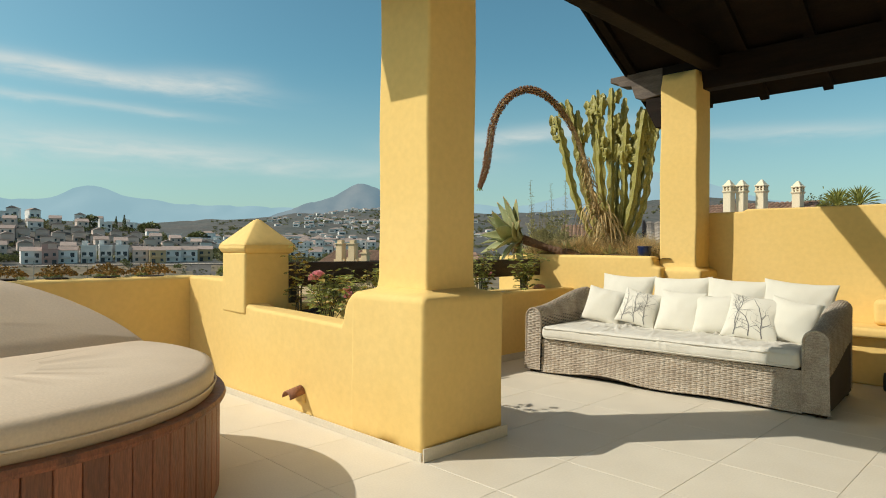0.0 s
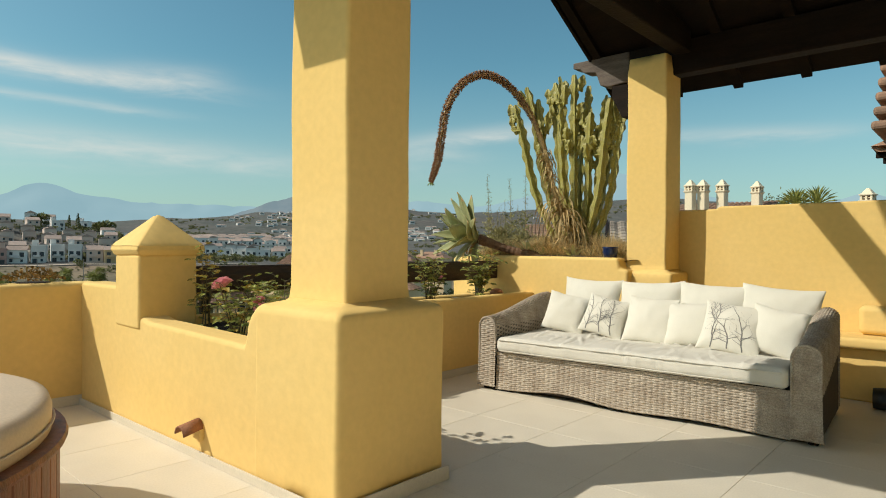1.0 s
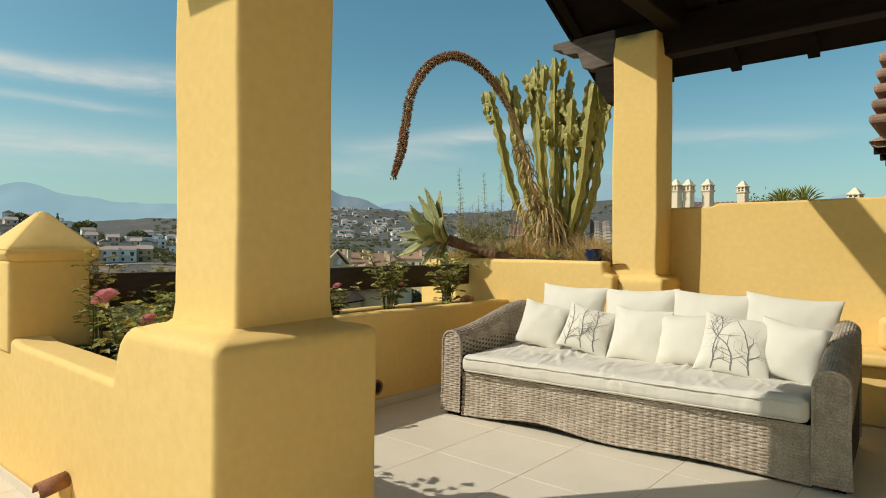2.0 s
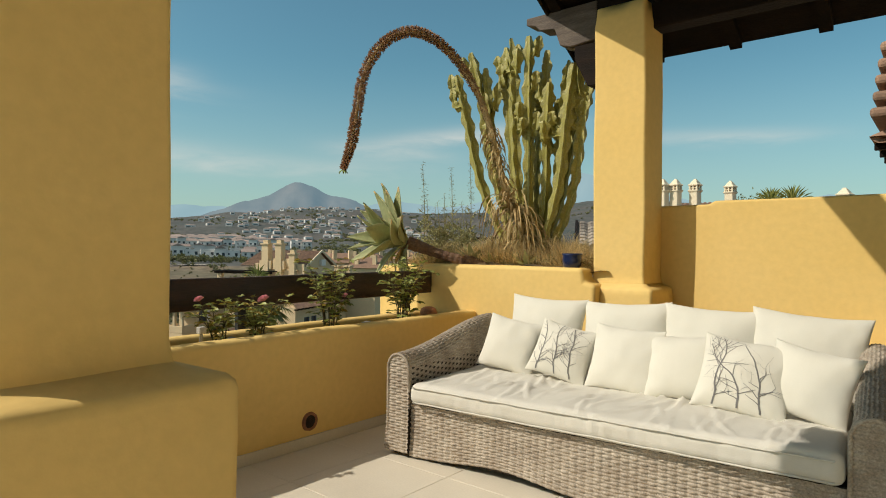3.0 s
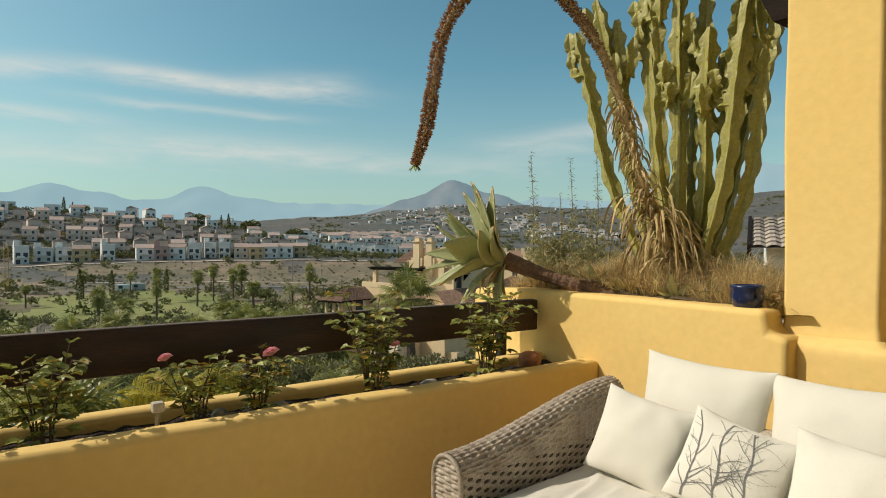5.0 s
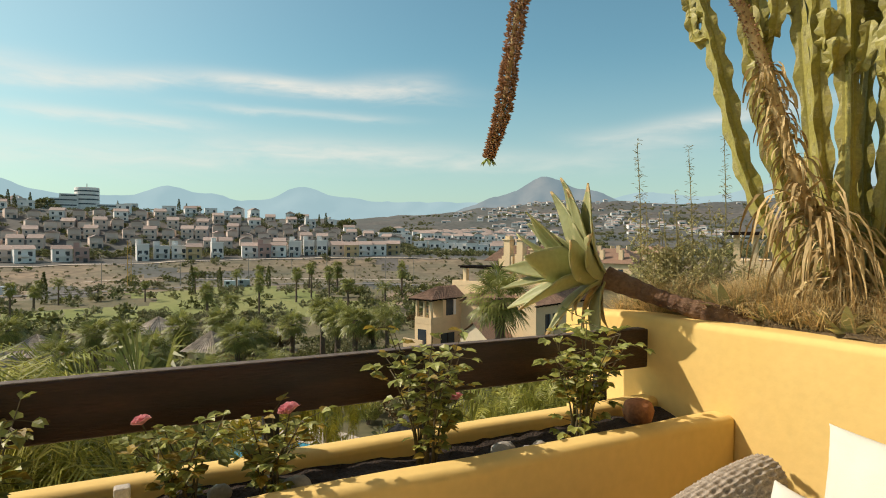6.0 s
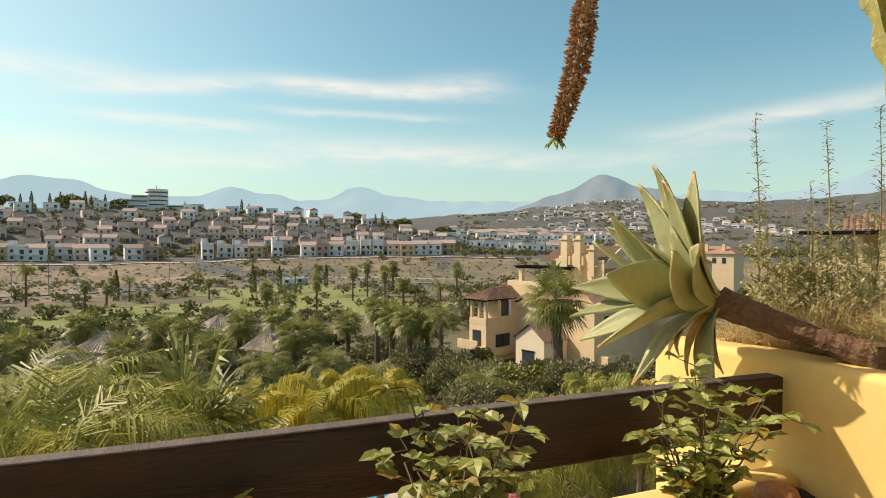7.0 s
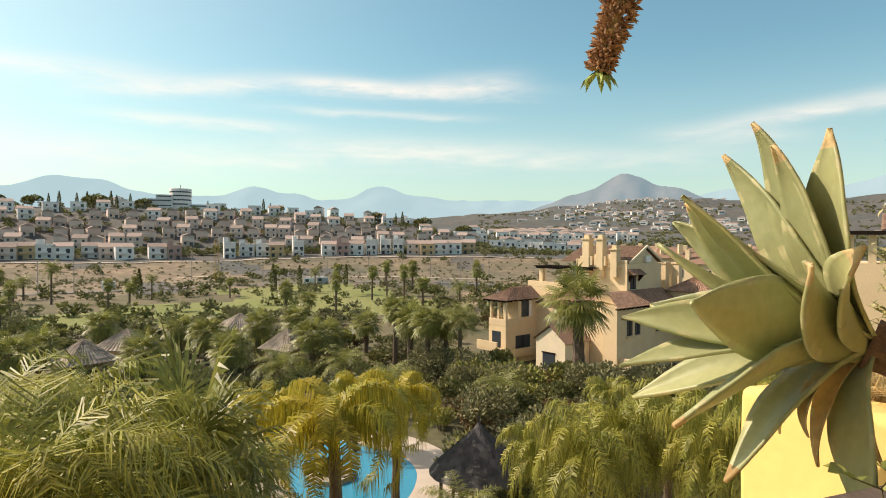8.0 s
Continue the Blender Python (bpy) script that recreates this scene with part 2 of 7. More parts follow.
M = {
    "yellow": mat("yellow_render", (0.83, 0.595, 0.235), 0.92, 0.05, 1.1, 22, 0.08, tint=(0.80, 0.56, 0.20), spec=0.12),
    "tile": mat("cream_tile", (0.74, 0.68, 0.56), 0.5, 0.06, 2.5, 90, 0.03, tint=(0.68, 0.62, 0.505), pieces=0.015),
    "grout": mat("grout", (0.70, 0.64, 0.525), 0.9, 0.05),
    "skirting": mat("skirting_stone", (0.68, 0.62, 0.50), 0.5, 0.07, 5, 80, 0.05),
    "darkwood": mat("dark_stained_wood", (0.010, 0.0065, 0.0045), 0.75, 0.3, 3, 40, 0.25, tint=(0.018, 0.010, 0.006), stretch=(1, 1, 6), spec=0.15),
    "plank": mat("brown_varnished_plank", (0.062, 0.024, 0.014), 0.42, 0.35, 2.0, 22, 0.3, tint=(0.020, 0.010, 0.007), stretch=(8, 1, 8)),
    "greywood": mat("weathered_grey_wood", (0.16, 0.125, 0.10), 0.8, 0.3, 3, 40, 0.3, tint=(0.08, 0.06, 0.05), stretch=(1, 6, 6)),
    "wicker": mat("grey_wicker", (0.33, 0.265, 0.20), 0.6, 0.45, 9, 120, 0.15, tint=(0.50, 0.43, 0.345)),
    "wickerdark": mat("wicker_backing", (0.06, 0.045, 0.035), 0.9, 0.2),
    "linen": mat("cream_cotton", (0.72, 0.69, 0.60), 0.95, 0.05, 8, 300, 0.12, spec=0.1),
    "seatlinen": mat("ivory_cotton", (0.70, 0.67, 0.595), 0.95, 0.06, 5, 260, 0.15, tint=(0.66, 0.63, 0.555), spec=0.1),
    "twig": mat("printed_grey_ink", (0.21, 0.20, 0.195), 0.95, 0.2),
    "vinyl": mat("beige_vinyl", (0.67, 0.535, 0.385), 0.6, 0.08, 3, 90, 0.08, tint=(0.62, 0.49, 0.345)),
    "cedar": mat("red_cedar", (0.34, 0.115, 0.052), 0.5, 0.35, 3, 30, 0.25, tint=(0.16, 0.068, 0.038), stretch=(6, 6, 0.8), pieces=0.3),
    "terracotta": mat("terracotta", (0.44, 0.19, 0.09), 0.85, 0.25, 12, 70, 0.25, tint=(0.25, 0.11, 0.06), pieces=0.2),
    "rooftile": mat("clay_roof_tile", (0.34, 0.20, 0.13), 0.9, 0.25, 5, 40, 0.2, tint=(0.24, 0.15, 0.10), pieces=0.2, islands=0.22),
    "soil": mat("dark_soil", (0.045, 0.030, 0.022), 0.98, 0.4, 14, 90, 0.9),
    "mulch": mat("dry_mulch", (0.23, 0.165, 0.085), 0.98, 0.4, 9, 60, 0.9, tint=(0.13, 0.095, 0.05)),
    "pebble": mat("pale_pebble", (0.50, 0.46, 0.40), 0.8, 0.2, 20, 90, 0.2, pieces=0.2),
    "agave": mat("agave_leaf", (0.39, 0.425, 0.22), 0.40, 0.12, 3, 40, 0.06, tint=(0.46, 0.45, 0.20), pieces=0.10, trans=0.18),
    "agaveedge": mat("agave_margin", (0.50, 0.47, 0.24), 0.6, 0.2),
    "cactus": mat("cactus_skin", (0.29, 0.27, 0.060), 0.5, 0.25, 7, 60, 0.12, tint=(0.37, 0.33, 0.085)),
    "cactusrib": mat("cactus_rib_edge", (0.40, 0.37, 0.13), 0.7, 0.3, 20, 90, 0.2),
    "trunk": mat("brown_agave_stem", (0.13, 0.065, 0.038), 0.85, 0.4, 9, 60, 0.6, tint=(0.22, 0.13, 0.07)),
    "straw": mat("dry_straw", (0.62, 0.47, 0.235), 0.9, 0.25, 4, 40, 0.1, tint=(0.36, 0.24, 0.10), islands=0.3),
    "drygrass": mat("dry_grass", (0.80, 0.65, 0.37), 0.95, 0.25, 5, 40, 0.0, tint=(0.64, 0.50, 0.25), islands=0.35, trans=0.45),
    "seed": mat("brown_seed_pod", (0.30, 0.150, 0.075), 0.85, 0.3, 30, 120, 0.2, tint=(0.42, 0.25, 0.14), islands=0.35),
    "greentip": mat("green_bud", (0.26, 0.34, 0.09), 0.7, 0.2, islands=0.2),
    "rose": mat("rose_leaf", (0.25, 0.30, 0.075), 0.45, 0.25, 20, 90, 0.1, tint=(0.37, 0.37, 0.10), islands=0.35, trans=0.3),
    "roseold": mat("yellowing_leaf", (0.42, 0.30, 0.05), 0.6, 0.25, 20, 90, 0.1, islands=0.3, trans=0.3),
    "stem": mat("green_brown_stem", (0.12, 0.095, 0.045), 0.8, 0.3),
    "pink": mat("pink_petal", (0.78, 0.30, 0.36), 0.7, 0.15, 30, 90, 0.05, tint=(0.82, 0.45, 0.47), trans=0.3),
    "weed": mat("weed_leaf", (0.30, 0.30, 0.13), 0.8, 0.3, 20, 80, 0.0, tint=(0.42, 0.35, 0.17), islands=0.3, trans=0.2),
    "weeddry": mat("drying_weed", (0.58, 0.52, 0.28), 0.9, 0.3, 12, 60, 0.0, tint=(0.42, 0.42, 0.19), islands=0.35, trans=0.3),
    "sedum": mat("rust_sedum", (0.30, 0.165, 0.045), 0.9, 0.3, 30, 90, 0.1, tint=(0.20, 0.14, 0.04), islands=0.35),
    "blueglaze": mat("blue_glaze", (0.012, 0.025, 0.09), 0.15, 0.2),
    "plaster": mat("cream_plaster", (0.77, 0.59, 0.36), 0.9, 0.1, 0.8, 12, 0.1, pieces=0.06),
    "cream": mat("cream_stucco", (0.80, 0.69, 0.50), 0.9, 0.08, 1.0, 14, 0.1),
    "white": mat("whitewash", (0.78, 0.76, 0.72), 0.9, 0.06, 0.5, 6, 0.0, pieces=0.10),
    "pinkwall": mat("pale_pink_wall", (0.66, 0.545, 0.47), 0.9, 0.08, 0.5, 6, 0.0, pieces=0.14),
    "ochrewall": mat("ochre_wall", (0.62, 0.45, 0.25), 0.9, 0.08, 0.5, 6, 0.0, pieces=0.12),
    "rosewall": mat("rose_wall", (0.47, 0.31, 0.27), 0.9, 0.08, 0.5, 6, 0.0, pieces=0.12),
    # far roof tile, its colour lightened to take in distance haze
    "farroof": mat("hazed_tile_roof", (0.40, 0.31, 0.265), 0.95, 0.15, 0.6, 6, 0.0, pieces=0.2),
    "glass": mat("dark_window", (0.045, 0.06, 0.075), 0.2, 0.2),
    "palm": mat("palm_frond", (0.205, 0.235, 0.060), 0.45, 0.3, 3, 30, 0.0, tint=(0.32, 0.31, 0.08), islands=0.3, trans=0.35),
    "frond": mat("glossy_green_frond", (0.235, 0.265, 0.05), 0.52, 0.3, 1.2, 30, 0.0, tint=(0.40, 0.36, 0.06), islands=0.4, trans=0.3),
    "palmgold": mat("golden_palm_frond", (0.56, 0.43, 0.04), 0.4, 0.25, 0.9, 30, 0.0, tint=(0.30, 0.31, 0.05), islands=0.3, trans=0.4),
    "palmdry": mat("dead_palm_frond", (0.27, 0.185, 0.10), 0.9, 0.25, 3, 30, 0.0, islands=0.3),
    "bark": mat("palm_bark", (0.17, 0.12, 0.085), 0.95, 0.35, 6, 30, 0.6),
    "leafdark": mat("tree_leaf", (0.115, 0.135, 0.042), 0.7, 0.3, 0.4, 6, 0.0, tint=(0.20, 0.19, 0.06), islands=0.45, trans=0.2),
    "leaflight": mat("shrub_leaf", (0.27, 0.29, 0.07), 0.6, 0.3, 0.4, 6, 0.0, tint=(0.36, 0.335, 0.085), islands=0.4, trans=0.25),
    "thatch": mat("grey_thatch", (0.11, 0.105, 0.105), 0.98, 0.35, 3, 40, 0.5, tint=(0.06, 0.057, 0.058), islands=0.25),
    "water": mat("pool_water", (0.03, 0.28, 0.42), 0.06, 0.1, 2, 8, 0.05),
    "paving": mat("pale_paving", (0.55, 0.47, 0.38), 0.85, 0.12, 1.5, 14, 0.1),
    "asphalt": mat("grey_road", (0.19, 0.18, 0.17), 0.9, 0.15, 0.4, 8, 0.05),
    "metal": mat("dull_metal", (0.30, 0.29, 0.27), 0.45, 0.1, metal=0.6),
    "blackmetal": mat("black_iron", (0.02, 0.02, 0.022), 0.5, 0.2),
}


# ---- mesh helpers ----
def thing(name, label, category, group="", kind="", at=(0, 0, 0), turn=0.0):
    e = new(name)
    e.matrix_basis = pose(*at, 0, 0, turn)
    return tagged(e, label, category, group, kind)


def plastered(ob):
    """Keeps broad faces flat and lets only the worn edges shade round."""
    ob.modifiers.new("normals", 'WEIGHTED_NORMAL').weight = 80
    return ob


def link(name, bm, material, parent=None, label="", smooth=False):
    me = bpy.data.meshes.new(name)
    bm.normal_update()
    bm.to_mesh(me)
    bm.free()
    for m in (material if isinstance(material, (list, tuple)) else [material]):
        me.materials.append(M[m])
    if smooth:
        me.polygons.foreach_set("use_smooth", [True] * len(me.polygons))
    ob = new(name, me)
    if material == "yellow" and smooth:
        plastered(ob)
    if parent:
        ob.parent = parent
    if label:
        ob["label"] = label
    return ob


def part(name, bm, material, parent, label="", smooth=False):
    return link(name, bm, material, parent, label, smooth)


def box(bm, lo, hi, bevel=0.0, seg=2):
    b = bm if not bevel else bmesh.new()
    vs = [b.verts.new((x, y, z)) for x in (lo[0], hi[0]) for y in (lo[1], hi[1]) for z in (lo[2], hi[2])]
    for f in ((0, 1, 3, 2), (4, 6, 7, 5), (0, 4, 5, 1), (2, 3, 7, 6), (0, 2, 6, 4), (1, 5, 7, 3)):
        b.faces.new([vs[i] for i in f])
    if bevel:
        bmesh.ops.bevel(b, geom=b.edges[:], offset=bevel, segments=seg, affect='EDGES', profile=0.5)
        merge(bm, b)
    return bm


def merge(bm, other, m=None):
    me = bpy.data.meshes.new("tmp")
    other.to_mesh(me)
    other.free()
    if m is not None:
        me.transform(m)
    bm.from_mesh(me)
    bpy.data.meshes.remove(me)
    return bm


def raw(verts, faces, mats=None):
    me = bpy.data.meshes.new("tmp")
    me.from_pydata([tuple(v) for v in verts], [], faces)
    bm = bmesh.new()
    bm.from_mesh(me)
    bpy.data.meshes.remove(me)
    if mats:
        for f, k in zip(bm.faces, mats):
            f.material_index = k
    return bm


def tube(bm, pts, radii, sides=8, cap=True):
    """A round tube along pts with a radius for each."""
    pts = [Vector(p) for p in pts]
    rings, up = [], Vector((0.31, 0.17, 0.93))
    for i, p in enumerate(pts):
        d = (pts[min(i + 1, len(pts) - 1)] - pts[max(i - 1, 0)]).normalized()
        u = d.cross(up)
        u = u.normalized() if u.length > 1e-3 else Vector((1, 0, 0))
        v = d.cross(u)
        r = radii[i] if isinstance(radii, (list, tuple)) else radii
        rings.append([bm.verts.new(p + r * (math.cos(a) * u + math.sin(a) * v)) for a in (2 * math.pi * k / sides for k in range(sides))])
    for a, b in zip(rings, rings[1:]):
        for k in range(sides):
            bm.faces.new((a[k], a[(k + 1) % sides], b[(k + 1) % sides], b[k]))
    if cap:
        bm.faces.new(rings[0])
        bm.faces.new(rings[-1][::-1])
    return bm


def revolve(bm, prof, sides=24, centre=(0, 0)):
    """A turned body from a profile of (radius, z)."""
    rings = []
    for r, z in prof:
        rings.append([bm.verts.new((centre[0] + r * math.cos(2 * math.pi * k / sides), centre[1] + r * math.sin(2 * math.pi * k / sides), z)) for k in range(sides)])
    for a, b in zip(rings, rings[1:]):
        for k in range(sides):
            bm.faces.new((a[k], a[(k + 1) % sides], b[(k + 1) % sides], b[k]))
    bm.faces.new(rings[0][::-1])
    bm.faces.new(rings[-1])
    return bm


def spline(ctrl, n):
    """n points along a Catmull-Rom curve through ctrl."""
    c = [Vector(p) for p in ctrl]
    c = [2 * c[0] - c[1]] + c + [2 * c[-1] - c[-2]]
    out = []
    for i in range(n):
        f = i / (n - 1) * (len(c) - 3)
        k = min(int(f), len(c) - 4)
        t = f - k
        a, b, d, e = c[k:k + 4]
        out.append(0.5 * (2 * b + (d - a) * t + (2 * a - 5 * b + 4 * d - e) * t * t + (3 * b - a - 3 * d + e) * t ** 3))
    return out


def prism(outline, lo, hi, axis="y", bevel=0.02, seg=3, cuts=0.0):
    """A solid from an outline in the plane across axis, from lo to hi along it, with soft edges."""
    bm = bmesh.new()

    def place(a, b, c):
        return (a, c, b) if axis == "y" else (c, a, b) if axis == "x" else (a, b, c)
    front = [bm.verts.new(place(a, b, lo)) for a, b in outline]
    back = [bm.verts.new(place(a, b, hi)) for a, b in outline]
    bm.faces.new(front)
    bm.faces.new(back[::-1])
    n = len(outline)
    for i in range(n):
        bm.faces.new((front[i], front[(i + 1) % n], back[(i + 1) % n], back[i]))
    bmesh.ops.recalc_face_normals(bm, faces=bm.faces[:])
    if bevel:
        edges = [e for e in bm.edges if len(e.link_faces) == 2 and e.calc_face_angle(0) > 0.6]
        bmesh.ops.bevel(bm, geom=edges, offset=bevel, segments=seg, affect='EDGES', profile=0.5, clamp_overlap=True)
    return bm


def uneven(bm, amount=0.006, size=0.5, cut=0.25, at=(0, 0, 0)):
    """Cuts long faces and lets the surface wander, as hand-laid render does."""
    for _ in range(6):
        long = [e for e in bm.edges if e.calc_length() > cut]
        if not long:
            break
        bmesh.ops.subdivide_edges(bm, edges=long, cuts=1, use_grid_fill=True)
    bmesh.ops.triangulate(bm, faces=[f for f in bm.faces if len(f.verts) > 4])
    for v in bm.verts:
        p = (v.co + Vector(at)) / size
        v.co += amount * Vector((noise.noise(p), noise.noise(p + Vector((9, 3, 1))), 0.6 * noise.noise(p + Vector((2, 8, 5)))))
    return bm


# ---- terrace ----
floor = tagged(new("floor"), "cream stone tiles with fine joints", "floor", kind="structure")
part("bed", box(bmesh.new(), (-5.36, -3.5, -0.25), (4.5, 7.3, -0.0028)), "grout", floor)

ft = bmesh.new()
box(ft, (-0.2991, -0.2991, -0.02), (0.2991, 0.2991, 0.0), 0.0015, 1)
tile0 = None
for i in range(16):
    for j in range(18):
        x, y = -5.05 + 0.6 * i, -3.2 + 0.6 * j
        if tile0 is None:
            ob = tile0 = part("tile", ft, "tile", floor)
        else:
            ob = new("tile", tile0.data)
            ob.parent = floor
        ob.matrix_basis = pose(x, y, 0.0006 * noise.noise(Vector((x * 3, y * 3, 0))))
# wall A with its dip, the pier side and the plinth side
AY = 2.47
out = [(-5.37, 0.0), (-2.35, 0.0), (-2.35, 0.90), (-2.93, 0.925)]
out += [(-2.93 - 0.13 * math.sin(a) , 0.70 + 0.215 * math.cos(a)) for a in (0.35, 0.7, 1.05, 1.35)]
out += [(-3.075, 0.70), (-4.20, 0.725), (-4.27, 0.74), (-4.36, 0.755), (-4.38, 0.935), (-5.37, 0.935)]
b = uneven(prism(out, AY, AY + 0.20, "y", 0.03), 0.006)
for v in b.verts:
    v.co.y += 0.022 * (v.co.x + 3.8)
tagged(link("wall_south", b, "yellow", smooth=True), "low yellow rendered parapet with a dip for plants", "wall", kind="structure")
tagged(link("wall_west", uneven(prism([(-3.5, 0.0), (AY + 0.12, 0.0), (AY + 0.12, 0.93), (-3.5, 0.90)], -5.62, -5.352, "x", 0.035), 0.006), "yellow", smooth=True), "low yellow rendered parapet in shade", "wall", kind="structure")
b = box(bmesh.new(), (-5.35, AY - 0.016, 0.0), (-2.30, AY - 0.005, 0.05), 0.003)
for v in b.verts:
    v.co.y += 0.022 * (v.co.x + 3.8)
tagged(link("trim", b, "skirting"), "narrow cream stone skirting", "skirting", kind="structure")
tagged(link("trim", box(bmesh.new(), (-5.35, -3.4, 0.0), (-5.338, AY - 0.02, 0.075), 0.003), "skirting"), "narrow cream stone skirting", "skirting", kind="structure")

# pier with a pyramid cap
pier = thing("pier", "yellow rendered pier with a pyramid cap", "pier", at=(-4.51, 2.655, 0))
part("shaft", uneven(box(bmesh.new(), (-0.20, -0.212, 0.66), (0.20, 0.19, 1.16), 0.025, 3), 0.006, 0.4), "yellow", pier, smooth=True)
b = bmesh.new()
lv = [[b.verts.new((sx * w, sy * w, z)) for sx, sy in ((-1, -1), (1, -1), (1, 1), (-1, 1))] for w, z in ((0.20, 1.14), (0.228, 1.17), (0.236, 1.205), (0.225, 1.225), (0.02, 1.43))]
for a, c in zip(lv, lv[1:]):
    for k in range(4):
        b.faces.new((a[k], a[(k + 1) % 4], c[(k + 1) % 4], c[k]))
b.faces.new(lv[0][::-1]), b.faces.new(lv[-1])
bmesh.ops.bevel(b, geom=b.edges[:], offset=0.012, segments=2, affect='EDGES')
part("cap", uneven(b, 0.007, 0.2, 0.12), "yellow", pier, smooth=True)

# pillars on their plinths
def loft(rings, r=0.03, steps=3):
    """A solid from rectangles (x0, x1, y0, y1, z) with rounded upright edges."""
    b, rows = bmesh.new(), []
    for x0, x1, y0, y1, z in rings:
        row = []
        for cx, cy, a0 in ((x1 - r, y0 + r, -90), (x1 - r, y1 - r, 0), (x0 + r, y1 - r, 90), (x0 + r, y0 + r, 180)):
            for k in range(steps + 1):
                a = radians(a0 + 90 * k / steps)
                row.append(b.verts.new((cx + r * math.cos(a), cy + r * math.sin(a), z)))
        rows.append(row)
    n = len(rows[0])
    for p, q in zip(rows, rows[1:]):
        for k in range(n):
            b.faces.new((p[k], p[(k + 1) % n], q[(k + 1) % n], q[k]))
    b.faces.new(rows[0][::-1]), b.faces.new(rows[-1])
    return b


def pillar(name, x0, x1, y0, y1, px0, px1, py0, py1, ph, top, turn=0.0):
    p = thing(name, "square yellow rendered pillar on a wider plinth", "pillar", "pillars", at=((x0 + x1) / 2, (y0 + y1) / 2, 0), turn=turn)
    ox, oy = (x0 + x1) / 2, (y0 + y1) / 2
    x0, x1, y0, y1, px0, px1, py0, py1 = x0 - ox, x1 - ox, y0 - oy, y1 - oy, px0 - ox, px1 - ox, py0 - oy, py1 - oy

    def between(f, g, z):              # f of the way from the plinth's edge to the shaft's, then g beyond the shaft
        return (px0 + (x0 - px0) * f - g, px1 + (x1 - px1) * f + g, py0 + (y0 - py0) * f - g, py1 + (y1 - py1) * f + g, z)
    rows = [between(0, 0, 0.0), between(0, 0, ph * 0.5), between(0, 0, ph - 0.05), between(0.04, 0, ph - 0.022), between(0.16, 0, ph - 0.006), between(0.45, 0, ph + 0.004), between(0.80, 0, ph + 0.012), between(1.0, 0.004, ph + 0.03)]
    part("plinth", uneven(loft(rows), 0.006, 0.5, 0.16, (ox, oy, 0)), "yellow", p, smooth=True)
    rows = [between(1, 0.0, ph - 0.02), between(1, 0.012, ph + 0.012), between(1, 0.006, ph + 0.035), between(1, 0, ph + 0.09), between(1, 0, ph + 0.6), between(1, -0.004, top - 0.14), between(1, -0.012, top - 0.09), between(1, -0.02, top)]
    part("shaft", uneven(loft(rows, 0.022), 0.009, 0.55, 0.2, (ox, oy, 0)), "yellow", p, smooth=True)
    return p


p1 = pillar("pillar", -2.905, -2.445, 2.653, 3.09, -2.97, -2.305, 2.490, 3.212, 0.925, 3.10, 1.26)
skirt = bmesh.new()
box(skirt, (-2.292, 2.492, 0.0), (-2.280, 3.224, 0.075), 0.003)
tagged(link("trim", skirt, "skirting"), "narrow cream stone skirting round a pillar", "skirting", kind="structure")
p2 = pillar("pillar", -2.965, -2.548, 6.70, 7.06, -3.02, -2.46, 6.62, 7.10, 0.985, 3.14)

# planter trough along the west rail
PX = -3.95
def ridge(lo, hi, z):      # hand-trowelled wall with a rounded top
    b = uneven(box(bmesh.new(), (lo[0], lo[1], 0.0 if z > 0.7 else -0.1), (hi[0], hi[1], z), 0.035, 3), 0.010, 0.35, 0.2)
    return b
tagged(link("wall_planter_front", ridge((PX - 0.13, 3.10), (PX, 6.545), 0.735), "yellow", smooth=True), "low yellow planter wall with a drain hole", "wall", kind="structure")
tagged(link("wall_planter_back", ridge((-4.52, 2.68), (-4.40, 6.56), 0.715), "yellow", smooth=True), "low yellow planter wall on the outer side", "wall", kind="structure")
tagged(link("wall_planter_end", ridge((PX - 0.12, 3.00), (-2.95, 3.12), 0.735), "yellow", smooth=True), "low yellow planter wall behind the pillar", "wall", kind="structure")
tagged(link("trim", box(bmesh.new(), (PX + 0.001, 3.13, 0.0), (PX + 0.013, 6.52, 0.07), 0.003), "skirting"), "narrow cream stone skirting", "skirting", kind="structure")
b = bmesh.new()
bmesh.ops.create_grid(b, x_segments=30, y_segments=90, size=0.5)
for v in b.verts:
    x, y = -4.27 + v.co.x * 0.50, 4.62 + v.co.y * 3.86
    v.co = Vector((x, y, 0.655 + 0.035 * noise.noise(Vector((x * 5, y * 5, 0))) + 0.015 * noise.noise(Vector((x * 20, y * 20, 3)))))
b2 = bmesh.new()
bmesh.ops.create_grid(b2, x_segments=30, y_segments=12, size=0.5)
for v in b2.verts:
    x, y = -3.55 + v.co.x * 1.16, 2.84 + v.co.y * 0.36
    v.co = Vector((x, y, 0.62 + 0.03 * noise.noise(Vector((x * 5, y * 5, 0)))))
tagged(link("planter_soil", merge(b, b2), "soil", smooth=True), "dark crumbly soil in the planter trough", "soil", kind="stuff")

# raised bed at the north, its front wall, and the wall behind the sofa
out = [(-5.16, -0.3), (-2.86, -0.3), (-2.86, 1.00), (-2.95, 1.02), (-2.965, 1.125), (-4.56, 1.13), (-5.16, 1.10)]
tagged(link("wall_bed", uneven(prism(out, 6.535, 6.72, "y", 0.035), 0.008, 0.35), "yellow", smooth=True), "yellow rendered front wall of a raised bed", "wall", kind="structure")
tagged(link("wall_bed_outer", ridge((-5.16, 6.73), (-4.99, 9.3), 1.08), "yellow", smooth=True), "yellow rendered outer wall of a raised bed", "wall", kind="structure")
b = bmesh.new()
